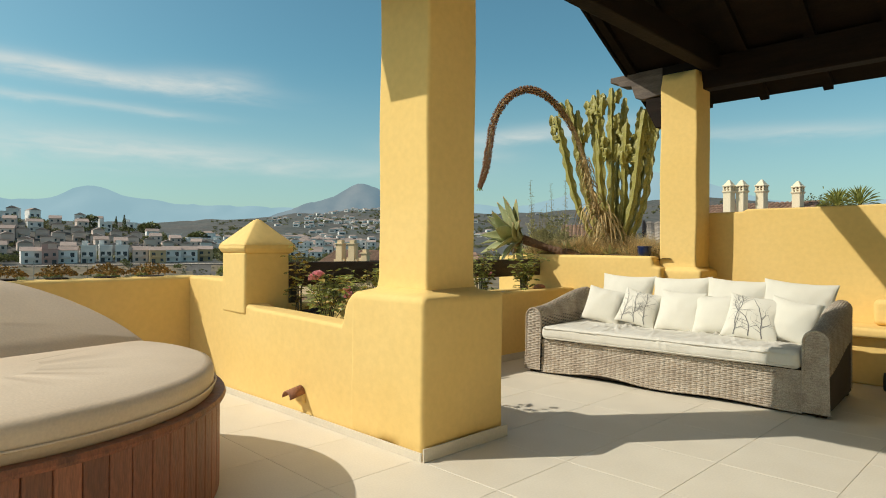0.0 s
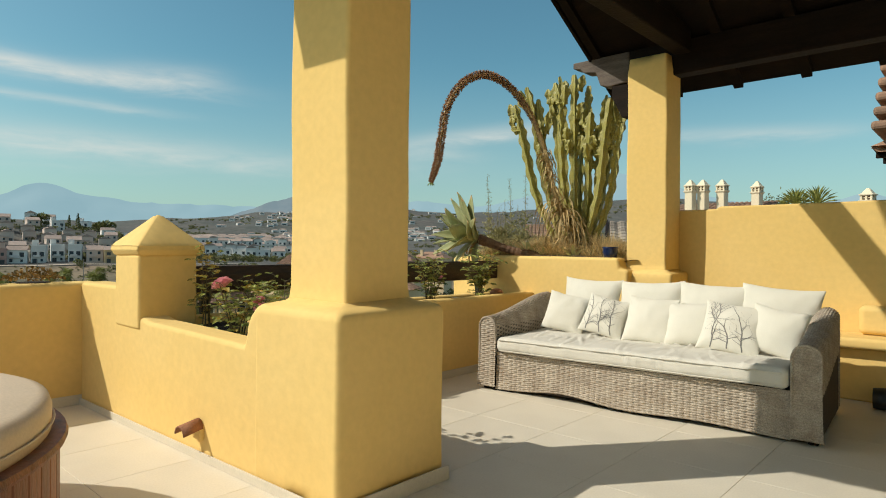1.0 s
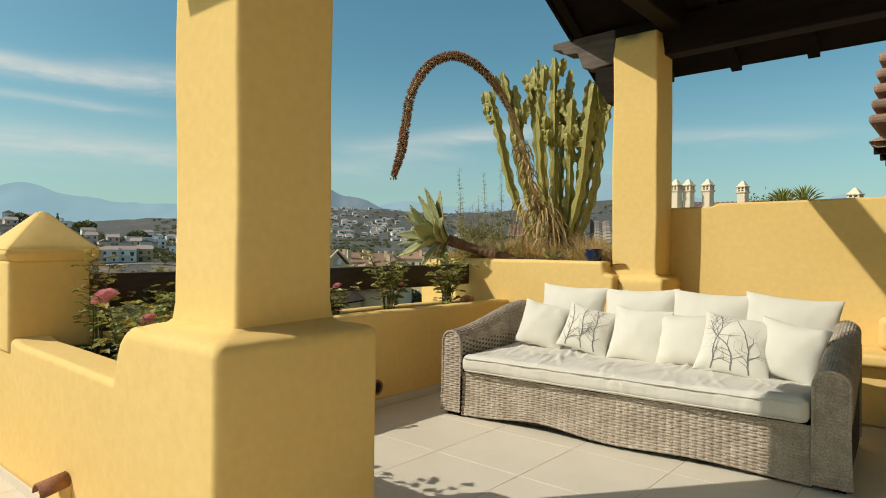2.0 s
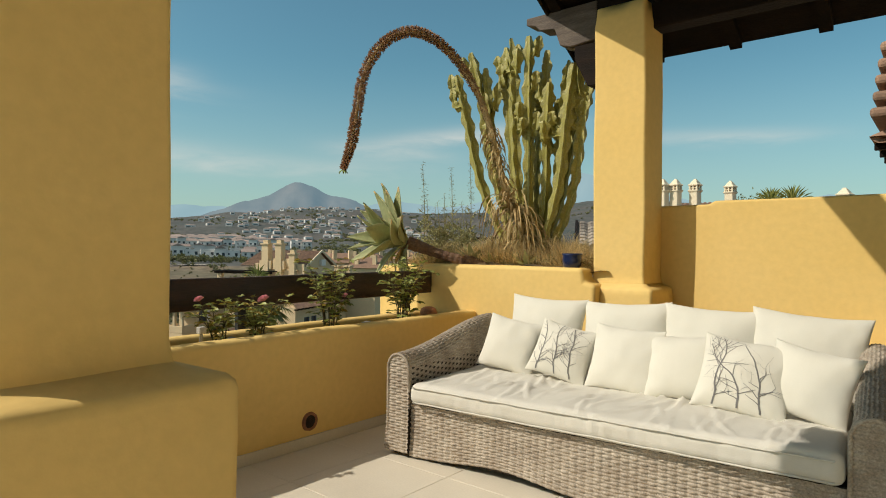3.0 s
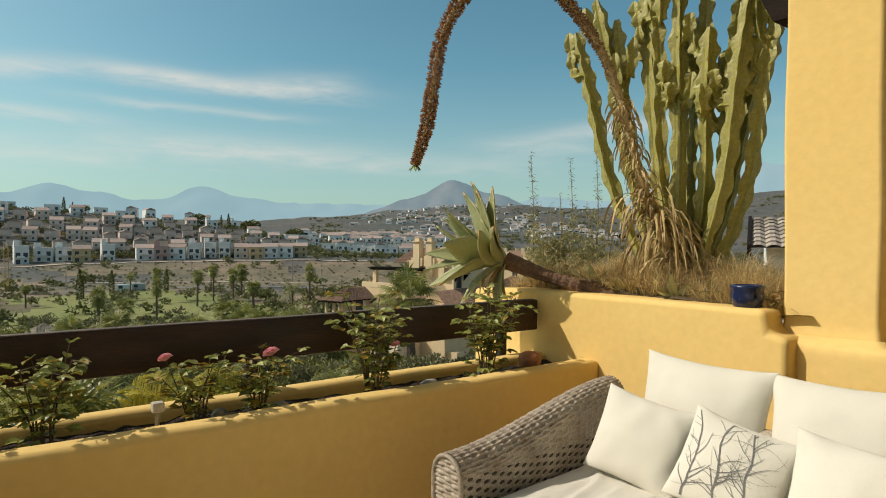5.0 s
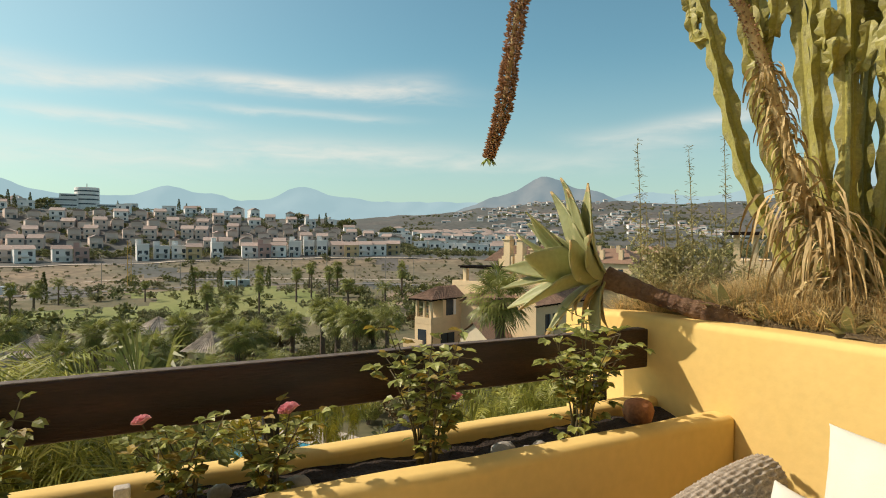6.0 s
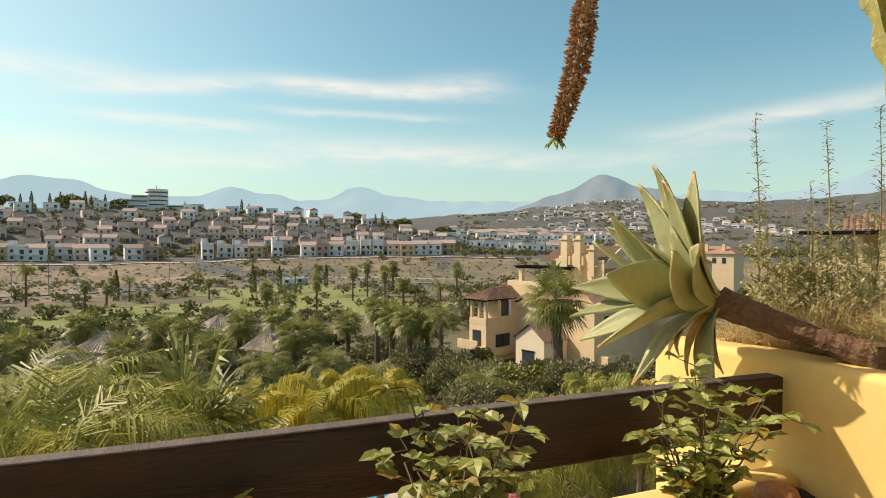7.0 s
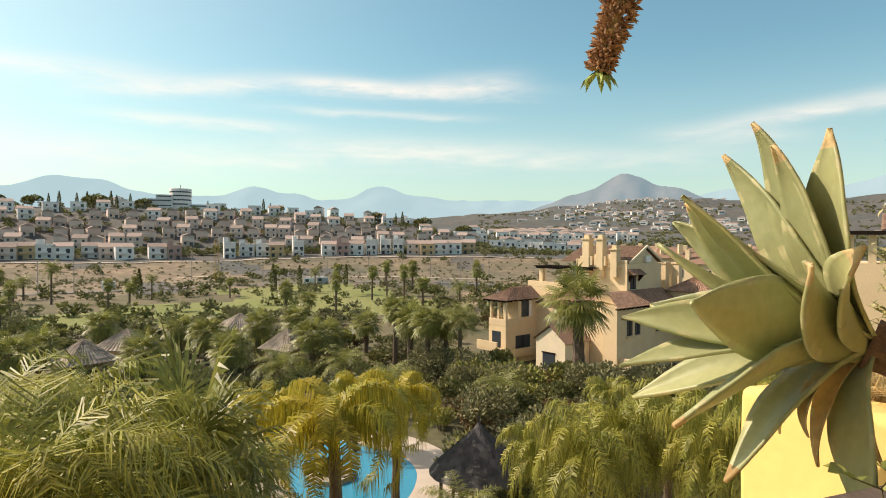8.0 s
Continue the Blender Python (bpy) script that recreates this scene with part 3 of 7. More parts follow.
bmesh.ops.create_grid(b, x_segments=40, y_segments=40, size=0.5)
for v in b.verts:
    x, y = -3.92 + v.co.x * 2.2, 7.95 + v.co.y * 2.6
    d = math.hypot((x + 3.9) / 0.7, (y - 7.3) / 0.6)
    v.co = Vector((x, y, 1.07 + 0.16 * math.exp(-d * d) + 0.05 * noise.noise(Vector((x * 3, y * 3, 0)))))
tagged(link("bed_soil", b, "mulch", smooth=True), "dry soil mound of the raised bed", "soil", kind="stuff")
tagged(link("wall_north", uneven(prism([(-2.60, 0.0), (4.6, 0.0), (4.6, 1.66), (-2.16, 1.635), (-2.19, 1.61), (-2.60, 1.61)], 7.05, 7.30, "y", 0.03), 0.008, 0.5), "yellow", smooth=True), "yellow rendered wall behind the sofa", "wall", kind="structure")
# the masonry bench along that wall, with its upstand
bench = thing("masonry_bench", "built-in yellow rendered bench with a rounded back, against the wall", "bench", at=(0.2, 6.85, 0))
part("seat", uneven(box(bmesh.new(), (-1.55, -0.22, 0.43), (3.0, 0.195, 0.52), 0.03, 3), 0.005, 0.4), "yellow", bench, smooth=True)
part("base", uneven(box(bmesh.new(), (-1.5, -0.12, 0.0), (3.0, 0.195, 0.425), 0.02), 0.005, 0.4), "yellow", bench, smooth=True)
part("backrest", uneven(box(bmesh.new(), (-1.20, 0.02, 0.522), (3.0, 0.195, 0.76), 0.05, 4), 0.005, 0.4), "yellow", bench, smooth=True)

# the rest of the enclosure, out of the view: house wall to the east and south
tagged(link("wall_house", box(bmesh.new(), (4.5, -3.7, 0.0), (4.75, 7.05, 3.2)), "yellow"), "plain yellow house wall closing the terrace", "wall", kind="structure")
tagged(link("wall_house_south", box(bmesh.new(), (-5.6, -3.75, 0.0), (4.48, -3.51, 1.0)), "yellow"), "plain yellow parapet closing the terrace", "wall", kind="structure")
# the storeys under the terrace
tagged(link("wall_below", box(bmesh.new(), (-5.62, -3.7, -12.0), (4.75, 9.3, -0.26)), "plaster"), "yellow storeys of the house under the terrace", "wall", kind="structure")

# plank rail
rail = thing("plank_rail", "dark brown varnished plank rail with a worn top edge", "rail", at=(-4.47, 6.50, 0.965))
b = box(bmesh.new(), (-0.03, -3.62, -0.10), (0.03, -0.0, 0.10), 0.008, 2)
part("plank", uneven(b, 0.007, 0.5, 0.12), "plank", rail, smooth=True)
b = box(bmesh.new(), (-0.026, -3.60, 0.0985), (0.026, -0.02, 0.1045), 0.002, 1)
part("worn_edge", uneven(b, 0.006, 0.5, 0.12), "greywood", rail, "weathered grey top edge")
for y in (-0.25, -1.9, -3.5):
    part("bracket", box(bmesh.new(), (-0.075, y - 0.03, -0.42), (-0.032, y + 0.03, 0.06), 0.004), "blackmetal", rail)

# ---- roof ----
RX, RY0, RYR, RY1 = -3.45, 1.9, 4.3, 7.6
RZ, RZR = 2.94, 4.76
roof = tagged(new("ceiling"), "dark stained timber roof with rafters and boards", "roof", kind="structure")
def rz(y):
    return RZ + (RZR - RZ) * ((RY1 - y) / (RY1 - RYR) if y > RYR else (y - RY0) / (RYR - RY0))
b = bmesh.new()
for ya, yb in ((RY0, RYR), (RYR, RY1)):
    q = [(RX + (0.10 if ya == RY0 else 0), ya, rz(ya)), (4.7, ya, rz(ya)), (4.7, yb, rz(yb)), (RX + (0.40 if ya == RY0 else 0), yb, rz(yb))]
    lo = [b.verts.new(p) for p in q]
    hi = [b.verts.new((p[0], p[1], p[2] + 0.03)) for p in q]
    b.faces.new(lo[::-1]), b.faces.new(hi)
    for k in range(4):
        b.faces.new((lo[k], lo[(k + 1) % 4], hi[(k + 1) % 4], hi[k]))
def sloped(bm, x0, x1, ya, yb, drop0, drop1):
    q = [(x0, ya, rz(ya)), (x1, ya, rz(ya)), (x1, yb, rz(yb)), (x0, yb, rz(yb))]
    lo = [bm.verts.new((x, y, z - drop1)) for x, y, z in q]
    hi = [bm.verts.new((x, y, z - drop0)) for x, y, z in q]
    bm.faces.new(lo[::-1]), bm.faces.new(hi)
    for k in range(4):
        bm.faces.new((lo[k], lo[(k + 1) % 4], hi[(k + 1) % 4], hi[k]))
x = RX + 0.02
while x < 4.6:
    sloped(b, x, x + 0.09, RYR, RY1 - 0.04, 0.003, 0.075)
    if x > -3.0:
        sloped(b, x, x + 0.09, RY0 + 0.04, RYR, 0.003, 0.075)
    x += 0.62
sloped(b, RX - 0.03, RX - 0.002, RYR, RY1 + 0.03, -0.05, 0.09)
part("timberwork", b, "darkwood", roof)
def beam(name, lo, hi, label, m="darkwood", tail=None):
    t = thing(name, label, "beam", "roof beams", at=((lo[0] + hi[0]) / 2, (lo[1] + hi[1]) / 2, lo[2]))
    o = Vector(t.matrix_basis.translation)
    part("timber", box(bmesh.new(), Vector(lo) - o, Vector(hi) - o, 0.012), m, t)
    if tail:
        x1, z0, z1 = lo[0], lo[2], hi[2]
        ol = [(x1 + 0.001, z0 + 0.02), (x1 + 0.001, z1)] + [(x1 - tail, z1), (x1 - tail, z1 - 0.06), (x1 - tail * 0.86, z1 - 0.085), (x1 - tail * 0.80, z1 - 0.13), (x1 - tail * 0.58, z1 - 0.15), (x1 - tail * 0.50, z0 + 0.03), (x1 - tail * 0.35, z0)]
        ol = [(a - o.x, c - o.z) for a, c in ol]
        part("corbel", prism(ol, lo[1] - o.y, hi[1] - o.y, "y", 0.006, 1), "greywood", t, "weathered stepped beam end")
    return t
tb = beam("roof_beam", (-3.02, 6.86, 2.95), (4.6, 7.04, 3.28), "dark timber roof beam over the pillar", tail=0.66)
to_ = Vector(tb.matrix_basis.translation)
part("bracket", prism([(a - to_.x, c - to_.z) for a, c in ((-2.965, 2.60), (-3.10, 2.60), (-3.22, 2.84), (-3.22, 2.948), (-2.965, 2.948))], 6.87 - to_.y, 7.03 - to_.y, "y", 0.006, 1), "darkwood", tb, "dark bracket under the beam end")
beam("roof_beam", (-2.90, 2.72, 3.10), (4.6, 2.90, 3.34), "dark timber roof beam over the pillar", tail=0.38)
beam("roof_beam", (-2.53, 3.04, 3.13), (-2.37, 6.84, 3.38), "dark timber tie beam between the pillars")
# roof tiles, joined, on the slopes
vs, fs = [], []
for ya, yb in ((RY0 - 0.06, RYR), (RY1 + 0.06, RYR)):
    n = 11
    for i in range(n):
        y0, y1 = ya + (yb - ya) * i / n, ya + (yb - ya) * (i + 1.12) / n
        for j in range(36):
            xc = RX + 0.08 + j * 0.22
            if xc < -2.95 and ya < RYR:
                continue
            base = len(vs)
            for y, lift in ((y0, 0.055), (y1, 0.035)):
                for k in range(5):
                    a = math.pi * k / 4
                    vs.append((xc - 0.10 * math.cos(a), y, rz(min(max(y, RY0), RY1)) + lift + 0.075 * math.sin(a) - (0.02 if y1 != y else 0)))
            fs += [(base + k, base + k + 1, base + 6 + k, base + 5 + k) for k in range(4)]
tagged(link("roof_tiles", raw(vs, fs), "rooftile"), "curved clay tiles on the terrace roof", "roof tiles", kind="stuff")
# ---- wicker sofa ----
def weave(P, lu, lv, rib=0.043, strand=0.017, depth=0.0062):
    """A woven sheet over P(u, v) in metres, with its strands as relief along the normal."""
    nu, nv = max(4, int(lu / rib * 8)), max(4, int(lv / strand * 5))
    us, vs_ = np.linspace(0, lu, nu + 1), np.linspace(0, lv, nv + 1)
    U, V = np.meshgrid(us, vs_, indexing="ij")
    pts = P(U, V)
    e = 1e-3
    du = (P(U + e, V) - P(U - e, V))
    dv = (P(U, V + e) - P(U, V - e))
    n = np.cross(du, dv)
    n /= np.linalg.norm(n, axis=-1, keepdims=True) + 1e-12
    row = np.floor(V / strand)
    wob = 0.04 * np.sin(U * 5 + V * 3)
    h = depth * (1.1 * np.abs(np.cos(np.pi * (U / rib + wob))) ** 0.5 + 1.0 * np.abs(np.sin(np.pi * V / strand)) ** 0.7 - 0.45 * np.cos(np.pi * (U / rib)) * np.where(row % 2 == 0, 1, -1))
    pts = (pts + n * h[..., None]).reshape(-1, 3)
    k = np.arange(nu)[:, None] * (nv + 1) + np.arange(nv)[None, :]
    faces = np.stack([k, k + nv + 1, k + nv + 2, k + 1], -1).reshape(-1, 4)
    return raw(pts.tolist(), faces.tolist())


sofa = thing("wicker_sofa", "long grey woven wicker sofa with rolled arms", "sofa", at=(-2.213, 5.075, 0), turn=4.0)
sofa.scale = (1.02, 1, 1)
ARM, SD = 0.165, 1.06


def arm_top(y):
    s = np.clip(y / SD, 0, 1)
    return 0.625 + 0.155 * s * s * (3 - 2 * s)


def arm_sheet(x0):
    r = ARM / 2
    lv = 0.56 + math.pi * r + 0.25

    def P(U, V):
        zt = arm_top(U) - r
        a = np.clip((V - 0.56) / r, 0, math.pi)
        up = np.where(V < 0.56, V / 0.56, 1.0)
        down = np.clip(V - 0.56 - math.pi * r, 0, 1)
        bulge = 0.012 * np.sin(np.clip(a, 0, math.pi))
        flare = 0.012 * (1 - up) ** 2
        x = x0 + r - (r + bulge) * np.cos(a) - flare * np.sign(1) * (V < 0.56)
        z = 0.03 + (zt - 0.03) * up + (r + bulge) * np.sin(a) - down
        return np.stack([x, U + 0 * V, z], -1)
    return weave(P, SD, lv)


def arm_face(x0):
    r = ARM / 2
    zt = float(arm_top(0.0))

    def P(U, V):
        z = 0.03 + V
        over = np.clip((z - (zt - r)) / r, 0, 1)
        w = np.sqrt(np.clip(1 - over * over, 0.0004, 1))
        flare = 0.012 * np.clip(1 - V / 0.5, 0, 1) ** 2
        return np.stack([x0 + r + (U - r) * w - flare * (1 - U / ARM) * (x0 < 0) + flare * (U / ARM) * (x0 > 0), -0.004 - flare + 0 * U, z], -1)
    return weave(P, ARM, zt - 0.035)


for x0, side in ((-1.25, "arm"), (1.25 - ARM, "arm")):
    b = arm_sheet(x0)
    merge(b, arm_face(x0))
    arm = part("arm", b, "wicker", sofa, "rolled arm of grey wicker", smooth=True)
    r, zt = ARM / 2, float(arm_top(0.0))
    pts = [(x0 + 0.004, -0.012, z) for z in np.linspace(0.04, zt - r, 8)] + [(x0 + r - (r - 0.004) * math.cos(a), -0.012, zt - r + (r - 0.004) * math.sin(a)) for a in np.linspace(0.2, math.pi - 0.2, 10)] + [(x0 + ARM - 0.004, -0.012, z) for z in np.linspace(zt - r, 0.40, 6)]
    part("braid", tube(bmesh.new(), pts, 0.010, 6), "wicker", arm, smooth=True)
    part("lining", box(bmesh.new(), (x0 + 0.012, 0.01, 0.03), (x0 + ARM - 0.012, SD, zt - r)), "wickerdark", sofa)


def front(U, V):
    s = U / (2.5 - 2 * ARM) * 2 - 1
    flare = 0.018 * np.clip(1 - V / 0.28, 0, 1) ** 2
    return np.stack([-1.25 + ARM + U, 0.02 - flare - 0.014 * np.cos(s * math.pi * 1.5) * (1 - V / 0.5), 0.012 + V * 1.05 + (0.045 * np.exp(-((s + 0.42) / 0.30) ** 2) + 0.022 * np.exp(-((s - 0.45) / 0.35) ** 2)) * np.clip(1 - V / 0.28, 0, 1)], -1)


part("front_panel", weave(front, 2.5 - 2 * ARM, 0.30), "wicker", sofa, smooth=True)
part("back_panel", weave(lambda U, V: np.stack([-1.25 + U, SD - 0.02 - 0.05 * np.sin(np.clip(V / 0.75, 0, 1)), 0.05 + V], -1), 2.5, 0.60), "wicker", sofa, smooth=True)
part("backrest_roll", tube(bmesh.new(), [(-1.22 + 2.44 * k / 12, SD - 0.05, 0.66) for k in range(13)], 0.045, 10), "wicker", sofa, smooth=True)
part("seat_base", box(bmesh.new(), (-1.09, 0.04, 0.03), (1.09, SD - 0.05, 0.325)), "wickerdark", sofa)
for fx in (-1.2, 1.2):
    for fy in (0.05, SD - 0.1):
        part("foot", box(bmesh.new(), (fx - 0.03, fy - 0.02, 0.0), (fx + 0.03, fy + 0.04, 0.05), 0.005), "darkwood", sofa)
b = box(bmesh.new(), (-1.075, -0.035, 0.332), (1.075, 0.93, 0.462), 0.045, 4)
for _ in range(7):
    bmesh.ops.subdivide_edges(b, edges=[e for e in b.edges if e.calc_length() > 0.018], cuts=1, use_grid_fill=True)
bmesh.ops.triangulate(b, faces=[f for f in b.faces if len(f.verts) > 4])
rf = random.Random(19)
FOLDS = []
for k in range(70):                                     # creases that run back and along from the front edge
    FOLDS.append((rf.uniform(-1.0, 0.95), rf.uniform(0.05, 0.60), rf.uniform(1.15, 2.0), rf.uniform(0.10, 0.34), rf.uniform(0.007, 0.015), rf.uniform(0.004, 0.013)))
for v in b.verts:
    x, y, z = v.co
    if z > 0.40:
        for fx, fy, fa, fl, fw, fh in FOLDS:
            dx, dy = x - fx, y - fy
            along, across = dx * math.cos(fa) + dy * math.sin(fa), -dx * math.sin(fa) + dy * math.cos(fa)
            across += 0.03 * math.sin(along * 9 + fx * 7)
            if abs(along) < fl and abs(across) < 4 * fw:
                e_ = math.exp(-(across / fw) ** 2) - 0.6 * math.exp(-((across - 1.9 * fw) / fw) ** 2)
                v.co.z += fh * e_ * (1 - (along / fl) ** 2)
        v.co.z += 0.014 * noise.noise(Vector((x * 1.5, y * 2, 4))) + 0.004 * noise.noise(Vector((x * 14, y * 9, 1)))
    if y < 0.0:
        v.co.y += 0.010 * noise.noise(Vector((x * 6, z * 8, 2))) + 0.005 * noise.noise(Vector((x * 30, z * 6, 5)))
    v.co.z += 0.006 * noise.noise(Vector((x * 3, y * 3, 7)))
seat = part("seat_cushion", b, "seatlinen", sofa, "long ivory cotton seat cushion with creases", smooth=True)
for z in (0.352, 0.440):
    part("piping", tube(bmesh.new(), [(-1.04 + 2.08 * k / 60, -0.036 + 0.006 * noise.noise(Vector((k * 0.3, z * 9, 0))), z + 0.004 * noise.noise(Vector((k * 0.21, 4, z)))) for k in range(61)], 0.0045, 5), "seatlinen", seat, smooth=True)


# ---- pillows ----
def pillow_surface(w, h, t, seed):
    def S(a, c, side):
        x = w / 2 * a * (1 - 0.085 * (1 - c * c))
        z = h / 2 * c * (1 - 0.085 * (1 - a * a))
        puff = max(0.0, (1 - a * a)) ** 0.48 * max(0.0, (1 - c * c)) ** 0.48
        q = Vector((x * 5 + seed * 3.1, z * 5, side * 0.7 + seed))
        crease = 0.024 * abs(noise.noise(q * 1.7)) * (1 - 0.5 * puff)
        y = -side * (t / 2 * puff * (1 + 0.13 * noise.noise(q)) - crease * min(1.0, 6 * puff)) + 0.004 * math.sin(9 * a + seed) * (abs(c) > 0.97)
        return Vector((x, y, z))
    return S


def pillow(x, y, z, size, tilt, yaw, spin, label, seed, branches=False, thick=0.15):
    p = thing("pillow", label, "pillow", "sofa pillows", at=(x, y, z))
    p.matrix_basis = Matrix.Translation((x, y, z)) @ Euler((radians(-tilt), radians(spin), radians(yaw)), 'XYZ').to_matrix().to_4x4()
    S = pillow_surface(size[0], size[1], thick, seed)
    n = 22
    vs, fs = [], []
    for side in (1, -1):
        o = len(vs)
        for i in range(n + 1):
            for j in range(n + 1):
                a, c = math.sin((i / n * 2 - 1) * math.pi / 2), math.sin((j / n * 2 - 1) * math.pi / 2)
                vs.append(S(a, c, side))
        for i in range(n):
            for j in range(n):
                k = o + i * (n + 1) + j
                f = (k, k + n + 1, k + n + 2, k + 1)
                fs.append(f if side == 1 else f[::-1])
    b = raw(vs, fs)
    bmesh.ops.remove_doubles(b, verts=b.verts[:], dist=0.0012)
    cover = part("cover", b, "linen", p, smooth=True)
    if branches:
        rnd = random.Random(seed)
        vs, fs = [], []

        def twig(a, c, ang, width, steps, level):
            prev = None
            for s in range(steps + 1):
                if abs(a) > 0.93 or abs(c) > 0.95:
                    break
                nx, nz = math.cos(ang + math.pi / 2), math.sin(ang + math.pi / 2)
                wd = width * (1 - 0.6 * s / steps)
                pts = [S(a + nx * wd * d, c + nz * wd * d, 1) + Vector((0, -0.0022, 0)) for d in (-1, 1)]
                k = len(vs)
                vs.extend(pts)
                if prev is not None:
                    fs.append((prev, prev + 1, k + 1, k))
                prev = k
                a += 0.07 * math.cos(ang)
                c += 0.07 * math.sin(ang)
                ang += rnd.uniform(-0.25, 0.25) + (0.10 * (math.pi / 2 - ang) if level == 0 else 0)
                if level < 2 and s > 1 and rnd.random() < (0.42 if level == 0 else 0.3):
                    twig(a, c, ang + rnd.choice((-1, 1)) * rnd.uniform(0.5, 1.1), wd * 0.55, rnd.randint(4, 9), level + 1)
        for a0 in (-0.62, -0.05, 0.55):
            twig(a0 + rnd.uniform(-0.1, 0.1), -0.92, math.pi / 2 + rnd.uniform(-0.2, 0.2), 0.022, 27, 0)
        part("branch_print", raw(vs, fs), "twig", p, "grey bare branches printed on the cover")
    return p


for k, (x, tilt, sp) in enumerate(((-2.99, 14, 1.5), (-2.42, 16, -2), (-1.90, 17, 2), (-1.41, 18, 4))):
    pillow(x, 6.03 + 0.02 * k, 0.682, (0.585, 0.52), tilt, 3, sp, "large plain cream cotton back cushion on the sofa", k + 1, thick=0.20)
for k, (x, y, sz, tilt, yaw, sp, br) in enumerate((
        (-3.07, 5.72, 0.42, 22, 8, 9, False), (-2.67, 5.70, 0.41, 26, 4, 11, True), (-2.27, 5.70, 0.45, 20, -2, 2, False),
        (-1.93, 5.69, 0.42, 24, 4, -3, False), (-1.61, 5.63, 0.46, 27, 2, 6, True), (-1.325, 5.66, 0.41, 20, -8, 9, False))):
    lab = "small cream pillow printed with bare grey branches, on the sofa" if br else "small plain cream cotton pillow on the sofa"
    pillow(x, y, 0.628, (sz * 0.97, sz * 0.88), tilt, yaw, sp, lab, k + 11, br, 0.15)

# ---- hot tub ----
tub = thing("hot_tub", "round hot tub clad in red cedar boards, with a beige cover", "hot tub", at=(-3.26, 0.54, 0))
TR = 1.10
part("shell", revolve(bmesh.new(), [(TR - 0.06, 0.0), (TR - 0.03, 0.02), (TR - 0.03, 0.45), (TR - 0.06, 0.46)], 64), "wickerdark", tub)
b = bmesh.new()
prof = [(TR - 0.10, 0.455), (TR + 0.035, 0.455), (TR + 0.042, 0.47), (TR + 0.035, 0.488), (TR - 0.10, 0.488)]
revolve(b, prof, 72)
part("rim", b, "cedar", tub, "worn wooden rim board", smooth=False)
stave = bmesh.new()
box(stave, (-0.0455, -0.014, 0.01), (0.0455, 0.012, 0.455), 0.004, 1)
first = None
for k in range(74):
    a = 2 * math.pi * k / 74
    if first is None:
        ob = part("stave", stave, "cedar", tub)
        first = ob
    else:
        ob = new("stave", first.data)
        ob.parent = tub
    ob.matrix_basis = pose(TR * math.cos(a), TR * math.sin(a), 0, 0, 0, math.degrees(a) - 90)
HINGE = Vector((-0.97, -0.22, 0)).normalized()          # from the middle towards the folded part
def cover_piece(near):
    n = 72
    h = 0.28
    pts = []
    for k in range(n):
        a = 2 * math.pi * k / n
        q = Vector((math.cos(a), math.sin(a), 0)) * (TR - 0.015)
        pts.append(q)
    side = Vector((-HINGE.y, HINGE.x, 0))
    w = math.sqrt((TR - 0.015) ** 2 - h * h)
    if near:
        ring = [q for q in pts if q.dot(HINGE) < h - 0.02]
        ring.sort(key=lambda q: math.atan2(q.dot(side), -q.dot(HINGE)))
        ring = [HINGE * h - side * w] + ring + [HINGE * h + side * w]
    else:
        ring = [q for q in pts if q.dot(HINGE) > h + 0.02]
        ring.sort(key=lambda q: -math.atan2(q.dot(side), q.dot(HINGE)))
        ring = [HINGE * h + side * w] + ring + [HINGE * h - side * w]
    b = bmesh.new()
    rows = []
    for inset, z in ((0.015, 0.0), (0.0, 0.02), (0.0, 0.10), (0.012, 0.135), (0.05, 0.15), (0.35, 0.165), (0.75, 0.170)):
        c = HINGE * (h + (-0.45 if near else 0.35))
        rows.append([b.verts.new(c + (q - c) * (1 - inset) + Vector((0, 0, z + 0.004 * noise.noise(q * 4 + Vector((0, 0, z * 20)))))) for q in ring])
    m = len(ring)
    for r0, r1 in zip(rows, rows[1:]):
        for k in range(m):
            b.faces.new((r0[k], r0[(k + 1) % m], r1[(k + 1) % m], r1[k]))
    b.faces.new(rows[0][::-1]), b.faces.new(rows[-1])
    bmesh.ops.triangulate(b, faces=[f for f in b.faces if len(f.verts) > 4])
    bmesh.ops.recalc_face_normals(b, faces=b.faces[:])
    return b
c1 = part("cover", cover_piece(True), "vinyl", tub, "flat part of a padded beige vinyl cover", smooth=True)
c1.matrix_basis = pose(0, 0, 0.478)
c2 = part("folded_cover", cover_piece(False), "vinyl", tub, "folded-up part of the padded beige cover", smooth=True)
hp = HINGE * 0.30 + Vector((0, 0, 0.50))
c2.matrix_basis = Matrix.Translation(hp) @ Matrix.Rotation(radians(-34), 4, Vector((-HINGE.y, HINGE.x, 0))) @ Matrix.Translation(-HINGE * 0.28)
part("seam", tube(bmesh.new(), [Vector((math.cos(a), math.sin(a), 0)) * (TR - 0.008) + Vector((0, 0, 0.055)) for a in np.linspace(-2.6, 1.45, 60)], 0.005, 5), "vinyl", c1)
tub.children[0]["label"] = "dark tub shell behind the boards"

